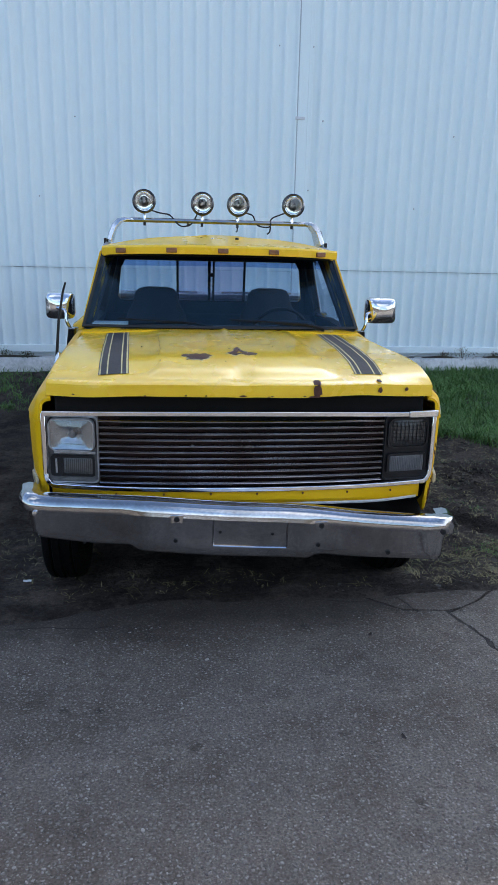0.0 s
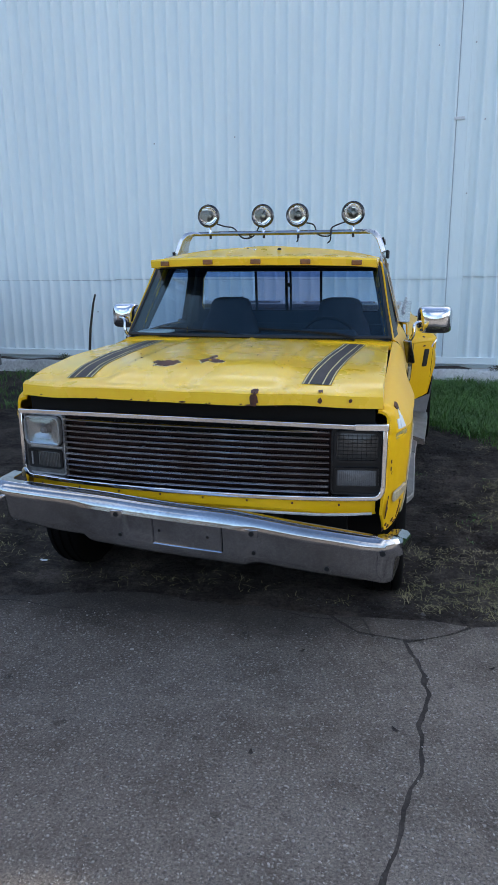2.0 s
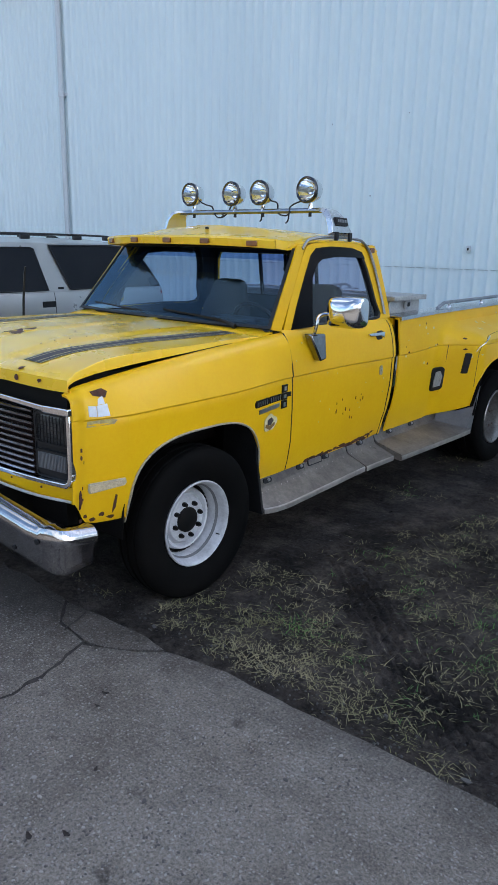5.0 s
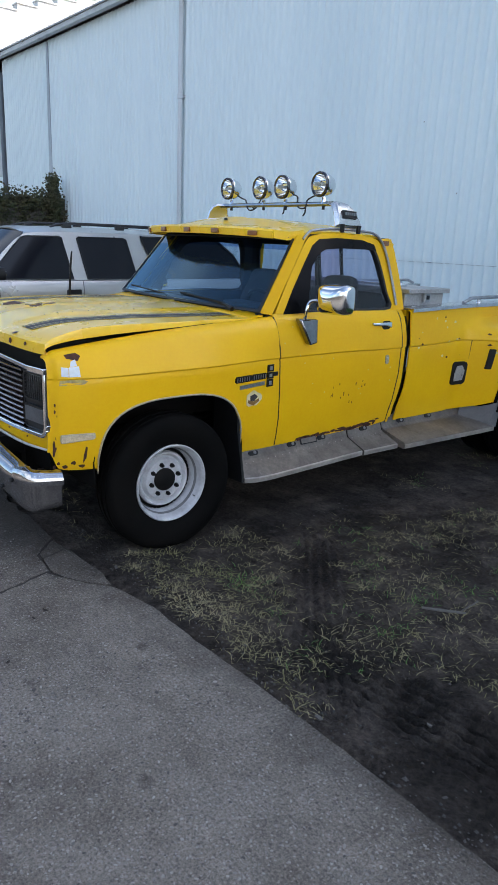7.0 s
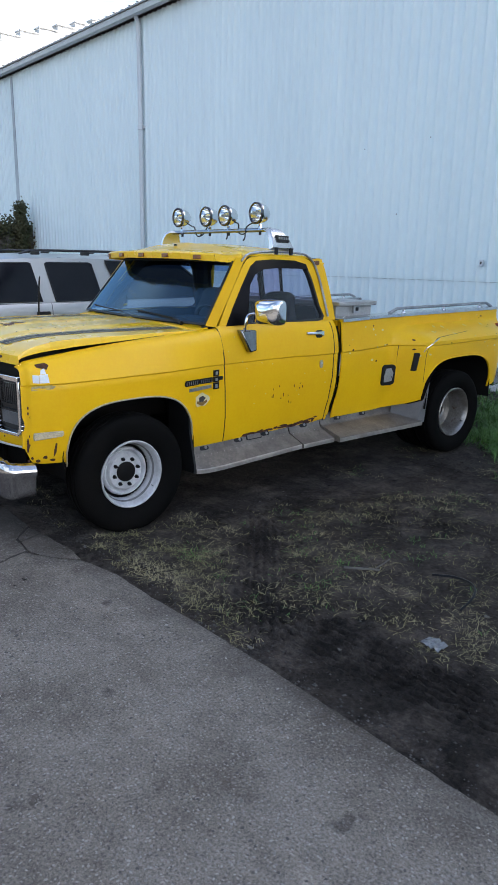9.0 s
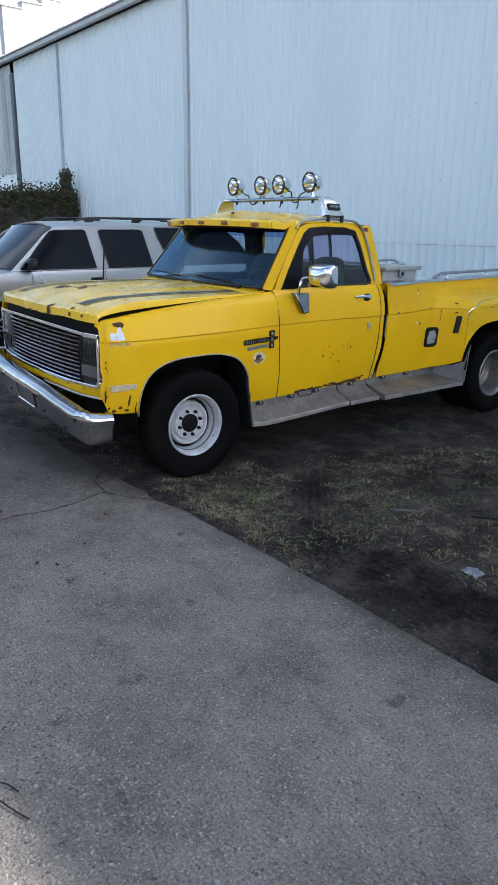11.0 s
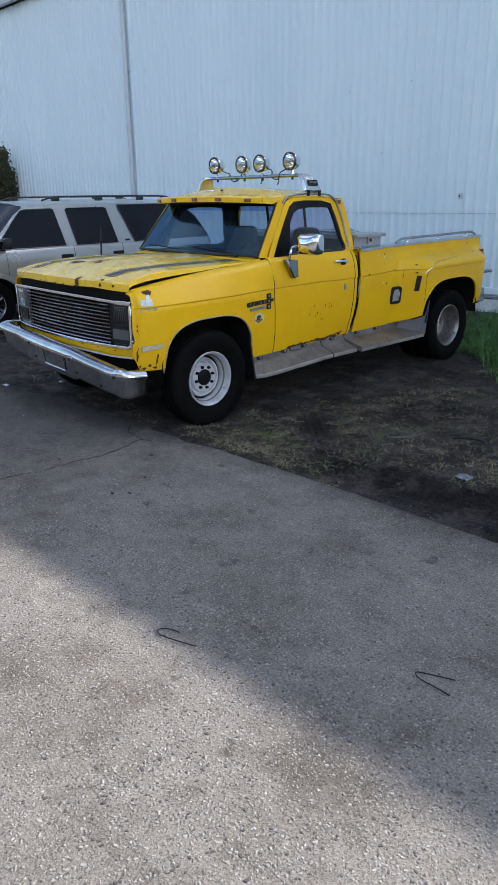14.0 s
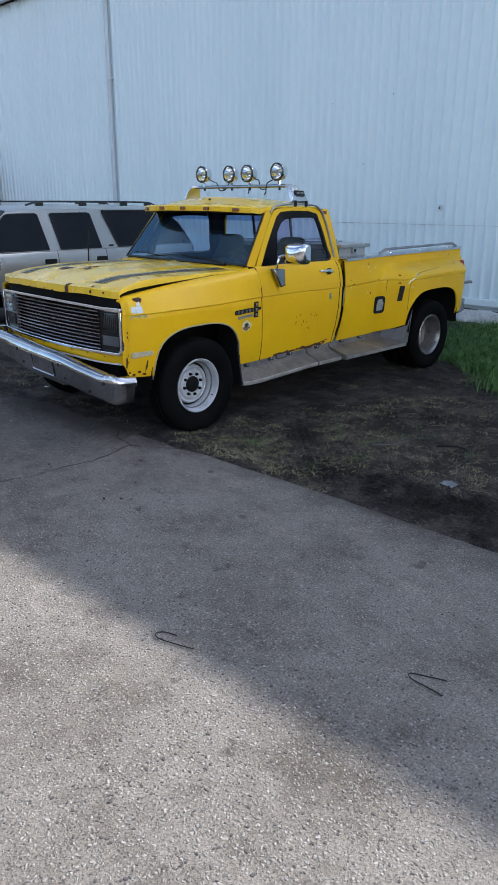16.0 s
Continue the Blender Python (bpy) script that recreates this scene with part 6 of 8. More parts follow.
def bumper_pt(u, k):
    """u from -1 to 1 along the bumper and round its ends, k down its face."""
    oy, oz = BUMP[k]
    v = abs(u)
    a = min(1.0, max(0.0, (v - 0.855) / 0.095)) * radians(82)
    run = max(0.0, v - 0.95) * 2.6
    R = 0.075
    x = min(v, 0.855) * 1.078 + R * math.sin(a) + run * math.cos(a)
    y = -0.135 + 0.02 * u * u + R * (1 - math.cos(a)) + run * math.sin(a)
    x, y = x - oy * math.sin(a), y + oy * math.cos(a)
    mid = smooth01((0.40 - abs(u + 0.09)) / 0.03) if oz < 0.1 else 0.0
    z = 0.529 - 0.088 * min(1.0, max(-1.0, u)) + oz * (0.94 + 0.10 * mid * (oz < 0)) + 0.014 * (oz < -0.1) * smooth01((-u - 0.6) / 0.3) - 0.012 * mid * (oz < -0.1)
    y -= 0.006 * mid * (oz < 0.06)
    dent = math.exp(-((u - 0.90) / 0.05) ** 2)
    y += 0.016 * dent * (oz < 0.09)
    x -= 0.010 * dent * (oz < 0.03)
    z += (0.5 if u < 0 else 0.12) * run * (0.4 if oz > 0.05 else 1.0 if oz < -0.05 else 0.6) * (1 if oz < 0 else -0.6)
    z += 0.012 * noise.noise((u * 2.2, 4, 4)) + (0.012 * dent if oz > 0.1 else -0.008 * dent)
    z -= (0.006 + 0.018 * (oz > 0.05)) * u * u
    x = math.copysign(x, u)
    if -0.30 < x < 0.04 and -0.085 < oz < 0.04:
        y += 0.004
    return (x + 0.006, y, z)


ub = sorted(set([round(lerp(-1, 1, i / 60), 4) for i in range(61)] + [-0.285, -0.276, 0.035, 0.044] + [s * v for s in (-1, 1) for v in (0.87, 0.88, 0.89, 0.9, 0.91, 0.92, 0.93, 0.94, 0.95)]))
bumper = tpart("front_bumper", sheet([[bumper_pt(u, k) for u in ub] for k in range(len(BUMP))]), M_BUMPER, label="dented chrome front bumper hanging askew", smooth=40, thick=0.006)
for u, k, rad, hole in ((-0.87, 5, 0.012, 0), (-0.305, 5, 0.013, 1), (0.31, 5, 0.013, 1), (0.86, 4, 0.014, 1), (-0.31, 8, 0.010, 1), (0.31, 8, 0.011, 1), (0.63, 9, 0.012, 1), (-0.12, 7, 0.008, 1), (0.105, 7, 0.008, 1)):
    x, y, z = bumper_pt(u, k)
    if hole and k == 5:
        tpart("bolt_plate", add_box(bmesh.new(), x, y - 0.002, z - 0.004, 0.060, 0.008, 0.040), M_BUMPER, bumper, bevel=0.003)
    tpart("bumper_bolt", lathe([(0.0, -0.003), (rad * 0.9, -0.003), (rad, -0.002), (rad, 0.004)] if hole else [(0.0, -0.014), (rad * 0.8, -0.012), (rad, -0.004), (rad, 0.004)], 10, "y", (x, y - (0.008 if hole and k == 5 else 0.003), z - 0.004)), M_BLACK if hole else M_CHROME, bumper)
plate_rows = [[tuple(Vector(bumper_pt(u, k)) + Vector((0, -0.005, (0.012 if k == 6 else 0.0)))) for u in [lerp(-0.150, 0.168, i / 12) for i in range(13)]] for k in (6, 7, 8, 9)]
tpart("centre_plate", sheet(plate_rows), M_BUMPER, bumper, "raised plain middle plate", thick=0.004, bevel=0.001)
for a, b in ((0, 3), (3, 0)):
    tpart("plate_lip", tube([Vector(p) + Vector((0, -0.003, 0)) for p in plate_rows[a]], 0.004, 6), M_CHROME, bumper)
for i in (0, -1):
    tpart("plate_lip", tube([Vector(row[i]) + Vector((0, -0.002, 0)) for row in plate_rows], 0.0035, 6), M_RIM, bumper)
tpart("plate_lip", tube([Vector(p) + Vector((0, -0.002, -0.010)) for p in plate_rows[0]], 0.003, 6), M_BLACK, bumper)
for x in (-0.45, 0.40):
    tpart("bumper_bracket", box(x, 0.05, 0.53, 0.07, 0.30, 0.10), M_UNDER)

# Badges, stickers, scuffs on the driver's side.
fx = lambda y, z, o=0.0: side_x(y, z) + o


def plate_on(name, pts, mat, parent, out=0.004, thick_=0.006, label=""):
    return tpart(name, prism([(fx(y, z, out - thick_), y, z) for y, z in pts], (thick_, 0, 0)), mat, parent, label)


bd = plate_on("badge", [(1.197, 0.874), (1.435, 0.878), (1.435, 0.904), (1.197, 0.900)], M_BLACK, FENDER_R, 0.006, 0.008, "black script badge with raised pale bars")
plate_on("badge_end", [(1.492, 0.880), (1.526, 0.880), (1.526, 0.906), (1.492, 0.906)], M_BLACK, bd, 0.006, 0.008)
for i in range(13):
    y, w = 1.203 + i * 0.0178, 0.0125 if i != 6 else 0.004
    plate_on("badge_bar", [(y, 0.869 + 0.0002 * i), (y + w, 0.869 + 0.0002 * i), (y + w, 0.908), (y, 0.907)], M_BLACK, bd, 0.009, 0.011)
    if i != 6:
        plate_on("badge_fill", [(y + 0.004, 0.876), (y + 0.0085, 0.876), (y + 0.0085, 0.901), (y + 0.004, 0.901)], M_DULL, bd, 0.0108, 0.004)
for z0, z1 in ((0.912, 0.955), (0.868, 0.908), (0.818, 0.864)):
    plate_on("badge_block", [(1.441, z0), (1.488, z0 + 0.001), (1.488, z1 + 0.001), (1.441, z1)], M_BLACK, bd, 0.010, 0.012)
    plate_on("badge_bar", [(1.454, z0 + 0.010), (1.475, z0 + 0.010), (1.475, z1 - 0.010), (1.454, z1 - 0.010)], M_DULL, bd, 0.013, 0.004)
plate_on("name_strip", [(1.235, 0.826), (1.424, 0.832), (1.424, 0.856), (1.235, 0.850)], M_DULL, FENDER_R, 0.005, 0.006, "pale nameplate strip")
st = plate_on("round_sticker", [(1.345 + 0.060 * math.cos(a) * (1 + 0.15 * math.cos(3 * a)), 0.755 + 0.048 * math.sin(a) * (1 + 0.12 * math.sin(5 * a))) for a in [2 * math.pi * k / 24 for k in range(24)]], M_CHIP, FENDER_R, 0.004, 0.005, "torn round emblem sticker")
plate_on("sticker_mark", [(1.30, 0.735), (1.345, 0.712), (1.39, 0.735), (1.385, 0.752), (1.345, 0.738), (1.305, 0.752)], stuff("brown_print", (0.24, 0.13, 0.03), 0.6, scale=30), st, 0.0062, 0.003)
plate_on("sticker_mark", [(1.32, 0.745), (1.35, 0.74), (1.375, 0.765), (1.35, 0.785), (1.318, 0.775)], M_STRIPE, st, 0.0065, 0.003)
for pts in ([(0.118, 1.005), (0.158, 1.0), (0.158, 1.045), (0.118, 1.05)], [(0.162, 1.0), (0.225, 1.0), (0.215, 1.05), (0.162, 1.047)], [(0.168, 1.05), (0.205, 1.052), (0.195, 1.085), (0.172, 1.075)]):
    plate_on("paper_tag", pts, M_PAPER, FENDER_R, 0.004, 0.005, "torn white paper tag")
plate_on("rust_patch", [(0.15, 1.09), (0.21, 1.075), (0.225, 1.10), (0.20, 1.115), (0.14, 1.108)], M_RUST, FENDER_R, 0.003, 0.008)
plate_on("scuff", [(0.10, 0.955), (0.25, 0.96), (0.27, 0.975), (0.24, 0.985), (0.11, 0.982)], stuff("grey_scuff", (0.30, 0.25, 0.14), 0.6, dark=(0.5, 0.36, 0.06), scale=14, fine=60, fine_amount=0.4), FENDER_R, 0.0015, 0.003)
r = random.Random(21)
for i in range(6):
    y, z = r.uniform(0.02, 0.06), r.uniform(0.6, 0.92)
    plate_on("rust_chip", [(a, b) for a, b in blotch(y, z, r.uniform(0.003, 0.012), r.uniform(0.004, 0.02), i, 8)], M_RUST, FENDER_R, 0.002, 0.004)
for i in range(5):
    plate_on("rust_patch", blotch(0.04 + 0.05 * i, 0.515 + 0.02 * (i % 2), 0.02, 0.012, 40 + i, 10), M_RUST, FENDER_R, 0.002, 0.004)
plate_on("rust_patch", blotch(0.02, 0.62, 0.012, 0.05, 77, 12), M_RUST, FENDER_R, 0.0025, 0.005)
plate_on("rust_patch", [(0.245, 0.53), (0.262, 0.56), (0.268, 0.62), (0.258, 0.625), (0.248, 0.58)], M_RUST, FENDER_R, 0.0025, 0.004)
# Rust along the foot of the door, worst towards its rear corner.
for i in range(44):
    t = r.random() ** 0.7
    y = 1.72 + 0.86 * t
    z = 0.412 + 0.016 * smooth01((y - 2.40) / 0.15) + r.uniform(0, 0.026) * (0.4 + t)
    plate_on("rust_patch", blotch(y, z, r.uniform(0.010, 0.045), r.uniform(0.004, 0.015), 100 + i, 12), M_RUST, DOOR_R, 0.0022, 0.004)
for i in range(13):
    y, z = r.uniform(2.0, 2.35), r.uniform(0.62, 0.78)
    plate_on("rust_chip", blotch(y, z, 0.002 + 0.002 * r.random(), 0.005 + 0.012 * r.random(), 200 + i, 7), M_RUST, DOOR_R, 0.002, 0.004)
for i in range(16):
    y, z = r.uniform(1.54, 2.6), r.uniform(0.55, 1.2)
    plate_on("paint_chip", blotch(y, z, 0.004, 0.005, 300 + i, 7), M_CHIP, DOOR_R, 0.002, 0.004)
bxr = lambda y, z: along([(c[1], c[0]) for c in bed_section(y)], z)
for i in range(46):
    y, z = r.uniform(2.8, 4.9), r.uniform(0.85, 1.2)
    if 3.60 < y < 4.6 and z < 0.9:
        continue
    w = r.uniform(0.003, 0.012)
    pts = blotch(y, z, w * 1.4, w, 400 + i, 8)
    tpart("paint_chip", prism([(bxr(a, b) - 0.003, a, b) for a, b in pts], (0.005, 0, 0)), M_CHIP if i % 3 else M_RUST, BED_R)
# Seams: fender to door, door to cab, cab to bed.
for y in (1.5205, 2.6305):
    tpart("door_gap", tube([(fx(y, z) - 0.0005, y, z) for z in (0.405, 0.48, 0.6, 0.8, 0.965, 0.982, 0.992, 1.06, 1.14, 1.20, 1.235)], 0.0045, 5), M_SEAL, DOOR_R)
tpart("cab_gap", sheet([[(fx(2.7, z) - 0.03, 2.695, z), (fx(2.7, z) - 0.03, 2.735, z)] for z in (0.40, 0.6, 0.8, 1.0, 1.1, 1.2)]), M_UNDER)

# Tailgate, bed floor, rear bumper, chassis.
tpart("tailgate", box(0, 5.05, 0.83, 1.80, 0.05, 0.44), M_YELLOW, bevel=0.01)
tpart("bed_floor", box(0, 3.9, 0.70, 1.06, 2.3, 0.04), M_DULL)
tpart("bed_head", box(0, 2.76, 0.96, 1.80, 0.04, 0.56), M_YELLOW)
rb = tpart("rear_bumper", prism([(-1.0, 5.08, 0.44), (-1.0, 5.24, 0.46), (-1.0, 5.24, 0.62), (-1.0, 5.08, 0.63)], (2.0, 0, 0)), M_BUMPER, label="chrome rear step bumper", bevel=0.015)
tpart("bumper_post", tube([(1.02, 5.10, 0.82), (1.05, 5.20, 0.83), (1.05, 5.25, 0.82)], 0.020, 8), M_DULL, rb, "short metal bracket at the tail")
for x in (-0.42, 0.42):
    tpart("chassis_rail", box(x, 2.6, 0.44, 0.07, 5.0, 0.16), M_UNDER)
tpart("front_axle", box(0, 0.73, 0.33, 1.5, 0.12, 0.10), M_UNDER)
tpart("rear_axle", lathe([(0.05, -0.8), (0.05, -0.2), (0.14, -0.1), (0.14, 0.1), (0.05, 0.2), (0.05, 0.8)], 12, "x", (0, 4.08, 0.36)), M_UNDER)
# Unseen parts, added to keep light from under the truck.
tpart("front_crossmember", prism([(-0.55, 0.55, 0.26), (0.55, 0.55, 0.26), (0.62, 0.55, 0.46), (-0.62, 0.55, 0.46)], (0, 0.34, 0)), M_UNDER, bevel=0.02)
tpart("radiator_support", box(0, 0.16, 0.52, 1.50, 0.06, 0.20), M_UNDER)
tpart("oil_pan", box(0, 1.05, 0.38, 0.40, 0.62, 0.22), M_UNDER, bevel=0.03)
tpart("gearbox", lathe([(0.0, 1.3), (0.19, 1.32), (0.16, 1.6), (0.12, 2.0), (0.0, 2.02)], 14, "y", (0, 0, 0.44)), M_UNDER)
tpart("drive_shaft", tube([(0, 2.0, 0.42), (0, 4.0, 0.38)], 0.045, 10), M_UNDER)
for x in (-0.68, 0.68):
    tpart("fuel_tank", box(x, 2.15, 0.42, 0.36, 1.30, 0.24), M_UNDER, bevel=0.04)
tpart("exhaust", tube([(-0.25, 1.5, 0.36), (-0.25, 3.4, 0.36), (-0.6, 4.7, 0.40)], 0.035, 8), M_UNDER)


# Wheels.
TYRE = [(0.232, -0.075), (0.250, -0.088), (0.285, -0.104), (0.325, -0.108), (0.355, -0.104), (0.375, -0.094), (0.386, -0.078), (0.389, -0.060), (0.380, -0.056), (0.380, -0.048), (0.390, -0.044), (0.391, -0.012), (0.381, -0.010), (0.381, 0.010), (0.391, 0.012), (0.390, 0.044), (0.380, 0.048), (0.380, 0.056), (0.389, 0.060), (0.386, 0.078), (0.375, 0.094), (0.355, 0.104), (0.325, 0.108), (0.285, 0.104), (0.250, 0.088), (0.232, 0.075)]
FRONT_RIM = [(0.222, -0.09), (0.214, 0.02), (0.219, 0.060), (0.229, 0.074), (0.232, 0.084), (0.226, 0.089), (0.216, 0.080), (0.210, 0.066), (0.206, 0.034), (0.199, 0.022), (0.194, 0.012), (0.191, -0.030), (0.186, -0.062), (0.174, -0.060), (0.168, -0.022), (0.164, -0.010), (0.157, -0.004), (0.149, -0.008), (0.143, -0.022), (0.138, -0.032), (0.131, -0.028), (0.126, -0.010), (0.120, -0.004), (0.110, -0.004), (0.05, -0.004), (0.0, -0.004)]
REAR_RIM = [(0.218, -0.09), (0.212, 0.02), (0.218, 0.060), (0.228, 0.074), (0.231, 0.084), (0.224, 0.089), (0.214, 0.080), (0.206, 0.064), (0.200, 0.050), (0.194, 0.0), (0.188, -0.060), (0.176, -0.088), (0.150, -0.098), (0.120, -0.102), (0.105, -0.094), (0.095, -0.104), (0.0, -0.104)]


def wheel(x, y, s, rim_prof, mat, label, hub_at, lugs=True, z=0.375, grow=1.0):
    flip = lambda prof: [(a * (grow if prof is TYRE and a > 0.26 else 1.0), s * b) for a, b in prof]
    wh = part("wheel", lathe(flip(TYRE), 56, "x", (x, y, z)), M_RUBBER, truck, label)
    if lugs:
        # Grey ring that puts the shade of the rim step into colour.
        part("rim_step", lathe(flip([(0.2035, 0.032), (0.1985, 0.0225), (0.1955, 0.018)]), 48, "x", (x, y, z)), M_GREYPL, wh, "dark ring, the shade of the rim step put into its colour")
    part("rim", lathe(flip(rim_prof), 48, "x", (x, y, z)), mat, wh, "steel rim")
    part("hub", lathe(flip([(0.070, hub_at - 0.01), (0.068, hub_at + 0.012), (0.060, hub_at + 0.016), (0.0, hub_at + 0.016)]), 20, "x", (x, y, z)), M_HUB, wh, "black hub cap")
    if lugs:
        for k in range(8):
            a = 2 * math.pi * (k + 0.3) / 8
            part("lug_nut", lathe(flip([(0.013, hub_at - 0.005), (0.013, hub_at + 0.012), (0.009, hub_at + 0.026), (0.0, hub_at + 0.027)]), 6, "x", (x, y + 0.092 * math.cos(a), z + 0.092 * math.sin(a))), M_HUB, wh)
        # Black ring in the rim groove, whose shade is put into its colour.
        part("rim_gap", lathe(flip([(0.1905, -0.034), (0.185, -0.0605), (0.175, -0.0585), (0.1695, -0.028)]), 40, "x", (x, y, z)), M_BLACK, wh)
    part("valve", tube([(x + s * 0.055, y + 0.20 * math.cos(-0.6), z + 0.20 * math.sin(-0.6)), (x + s * 0.085, y + 0.19 * math.cos(-0.6), z + 0.19 * math.sin(-0.6))], 0.004, 5), M_BLACK, wh)
    return wh


for s in (-1, 1):
    wheel(s * 0.922, 0.752, s, FRONT_RIM, M_WHEEL, "black tyre on a white painted steel rim", -0.004, True, 0.332, 1.045)
    wheel(s * 1.105, 4.13, s, REAR_RIM, M_WHEEL2, "black tyre on a bare steel dual rim", -0.100, False)
    wheel(s * 0.84, 4.13, s, REAR_RIM, M_WHEEL2, "inner dual tyre", -0.100, False)

# Light bar across the roof with four lamps.
bar = tpart("light_bar", tube([(-0.66, 2.21, 1.938), (0.68, 2.21, 1.938)], 0.017, 10), M_RIM, label="polished aluminium roof light bar")
for s in (-1, 1):
    rows = []
    for x, z, w, yc in ((0.60, 1.941, 0.05, 2.21), (0.655, 1.944, 0.09, 2.212), (0.70, 1.930, 0.13, 2.218), (0.735, 1.893, 0.16, 2.225), (0.757, 1.84, 0.19, 2.235), (0.772, 1.79, 0.22, 2.24)):
        t = 0.016
        rows.append([(s * (x + dx) + 0.01, yc + dy, z + dz) for dx, dy, dz in ((-t, -w / 2, -t * 0.6), (t, -w / 2 + 0.01, t * 0.6), (t, w / 2 - 0.01, t * 0.6), (-t, w / 2, -t * 0.6))])
    bm = sheet(rows, True)
    bm.faces.new([bm.verts.new(p) for p in rows[0]])
    bm.faces.new([bm.verts.new(p) for p in rows[-1]])
    tpart("bar_leg", bm, M_ALU, bar, "cast aluminium bar leg", bevel=0.006)
    for y in (2.165, 2.30):
        tpart("leg_clamp", box(s * 0.800 + 0.01, y, 1.778, 0.02, 0.024, 0.055), M_BLACK, bar, bevel=0.004)
tpart("bar_plaque", prism([(0.782, 2.19, 1.848), (0.782, 2.30, 1.848), (0.766, 2.30, 1.895), (0.766, 2.19, 1.895)], (0.012, 0, 0)), M_BLACK, bar, "small dark plaque with pale bars")
for i in range(6):
    tpart("plaque_bar", box(0.788, 2.207 + i * 0.0165, 1.874, 0.004, 0.009, 0.018), M_DULL, bar)
LAMPS = (-0.512, -0.100, 0.158, 0.559)
for i, x in enumerate(LAMPS):
    z, y = 2.056 + (0.006 if i in (0, 3) else 0), 2.196
    lamp = tpart("roof_lamp", lathe([(0.076, -0.030), (0.080, -0.024), (0.081, -0.006), (0.078, 0.0), (0.076, 0.016), (0.063, 0.050), (0.040, 0.072), (0.0, 0.080)], 28, "y", (x, y, z)), M_CHROME, bar, "round chrome driving lamp")
    tpart("lamp_rim", lathe([(0.067, -0.032), (0.074, -0.039), (0.083, -0.032), (0.083, -0.020), (0.079, -0.018)], 28, "y", (x, y, z)), M_LAMPRIM, lamp, "dark chrome lamp rim")
    tpart("reflector", lathe([(0.072, -0.024), (0.066, -0.006), (0.058, 0.010), (0.046, 0.026), (0.032, 0.038), (0.016, 0.046), (0.0, 0.048)], 24, "y", (x, y, z)), M_REFL, lamp)
    tpart("bulb", lathe([(0.0, -0.014), (0.010, -0.010), (0.012, 0.028)], 10, "y", (x, y, z)), M_LENSW, lamp)
    gl = tpart("lamp_glass", lathe([(0.072, -0.028), (0.05, -0.034), (0.02, -0.037), (0.0, -0.037)], 24, "y", (x, y, z)), M_LENS, lamp)
    gl.visible_shadow = False
    tpart("lamp_foot", tube([(x, 2.212, z - 0.080), (x, 2.21, 1.938)], [0.012, 0.018], 8), M_CHROME, lamp)
    tpart("lamp_bolt", tube([(x, 2.21, 1.925), (x, 2.21, 1.900)], 0.010, 6), M_BLACK, lamp)
for pts in ([(-0.47, 2.20, 2.02), (-0.40, 2.19, 2.0), (-0.33, 2.17, 1.985), (-0.27, 2.15, 1.915), (-0.22, 2.15, 1.90), (-0.17, 2.16, 1.935), (-0.12, 2.18, 2.03)], [(0.20, 2.19, 2.02), (0.27, 2.18, 2.0), (0.30, 2.16, 1.935), (0.36, 2.15, 1.91), (0.40, 2.15, 1.925), (0.41, 2.16, 1.98), (0.53, 2.19, 2.03)], [(0.40, 2.15, 1.92), (0.395, 2.15, 1.87), (0.375, 2.15, 1.845)], [(0.155, 2.16, 1.935), (0.157, 2.155, 1.88), (0.15, 2.15, 1.86)], [(-0.22, 2.15, 1.90), (-0.19, 2.155, 1.915), (-0.21, 2.15, 1.925)]):
    tpart("lamp_cable", tube(curve([(x, y + 0.042, z - 0.010 + 0.25 * max(0.0, 1.94 - z)) for x, y, z in pts], 5), 0.0055, 5), M_BLACK, bar, "loose black lamp cable")

# Aerial on the passenger fender.
mast = tpart("antenna", tube([(-0.995, 1.03, 1.13), (-0.975, 1.03, 1.34), (-0.945, 1.03, 1.50), (-0.928, 1.03, 1.555)], [0.010, 0.008, 0.007, 0.006], 6), M_BLACK, label="bent black antenna mast")
tpart("antenna_base", lathe([(0.022, 1.10), (0.018, 1.14), (0.008, 1.16)], 10, "z", (-0.985, 1.03, 0)), M_CHROME, mast)

# ---- tool box across the bed ----
tool = tagged(empty("tool_box", (0.725, 3.555, 1.284), -0.95), "grey tread-plate tool box on the rails of the truck bed", "tool box")
part("body", box(0, 3.01, 0.045, 1.70, 0.44, 0.09), M_BOX, tool, bevel=0.006)
for s in (-1, 1):
    lid = part("lid", box(s * 0.46, 3.01, 0.108, 0.88, 0.47, 0.034), M_BOX, tool, "tread-plate lid", bevel=0.006)
    part("lid_ridge", box(s * 0.40, 2.93, 0.132, 0.60, 0.10, 0.025), M_ALU, lid, bevel=0.006)
    part("latch", box(s * 0.865, 3.02, 0.06, 0.02, 0.07, 0.07), M_DULL, tool, "metal latch", bevel=0.004)
    part("latch_hole", box(s * 0.877, 3.02, 0.06, 0.006, 0.03, 0.03), M_BLACK, tool)


# ---- the sport utility vehicle beside it ----
suv = tagged(empty("suv", (-4.67, 4.10, -0.02)), "silver-grey four-door SUV with smoked windows, parked nose out", "car")
S_SIDE = [(0.30, 0.88), (0.42, 0.925), (0.52, 0.945), (0.60, 0.955), (0.85, 0.962), (1.00, 0.955), (1.10, 0.935), (1.13, 0.915)]
S_Z = [0.30, 0.36, 0.42, 0.52, 0.54, 0.60, 0.68, 0.76, 0.85, 0.93, 1.00, 1.06, 1.10, 1.13]


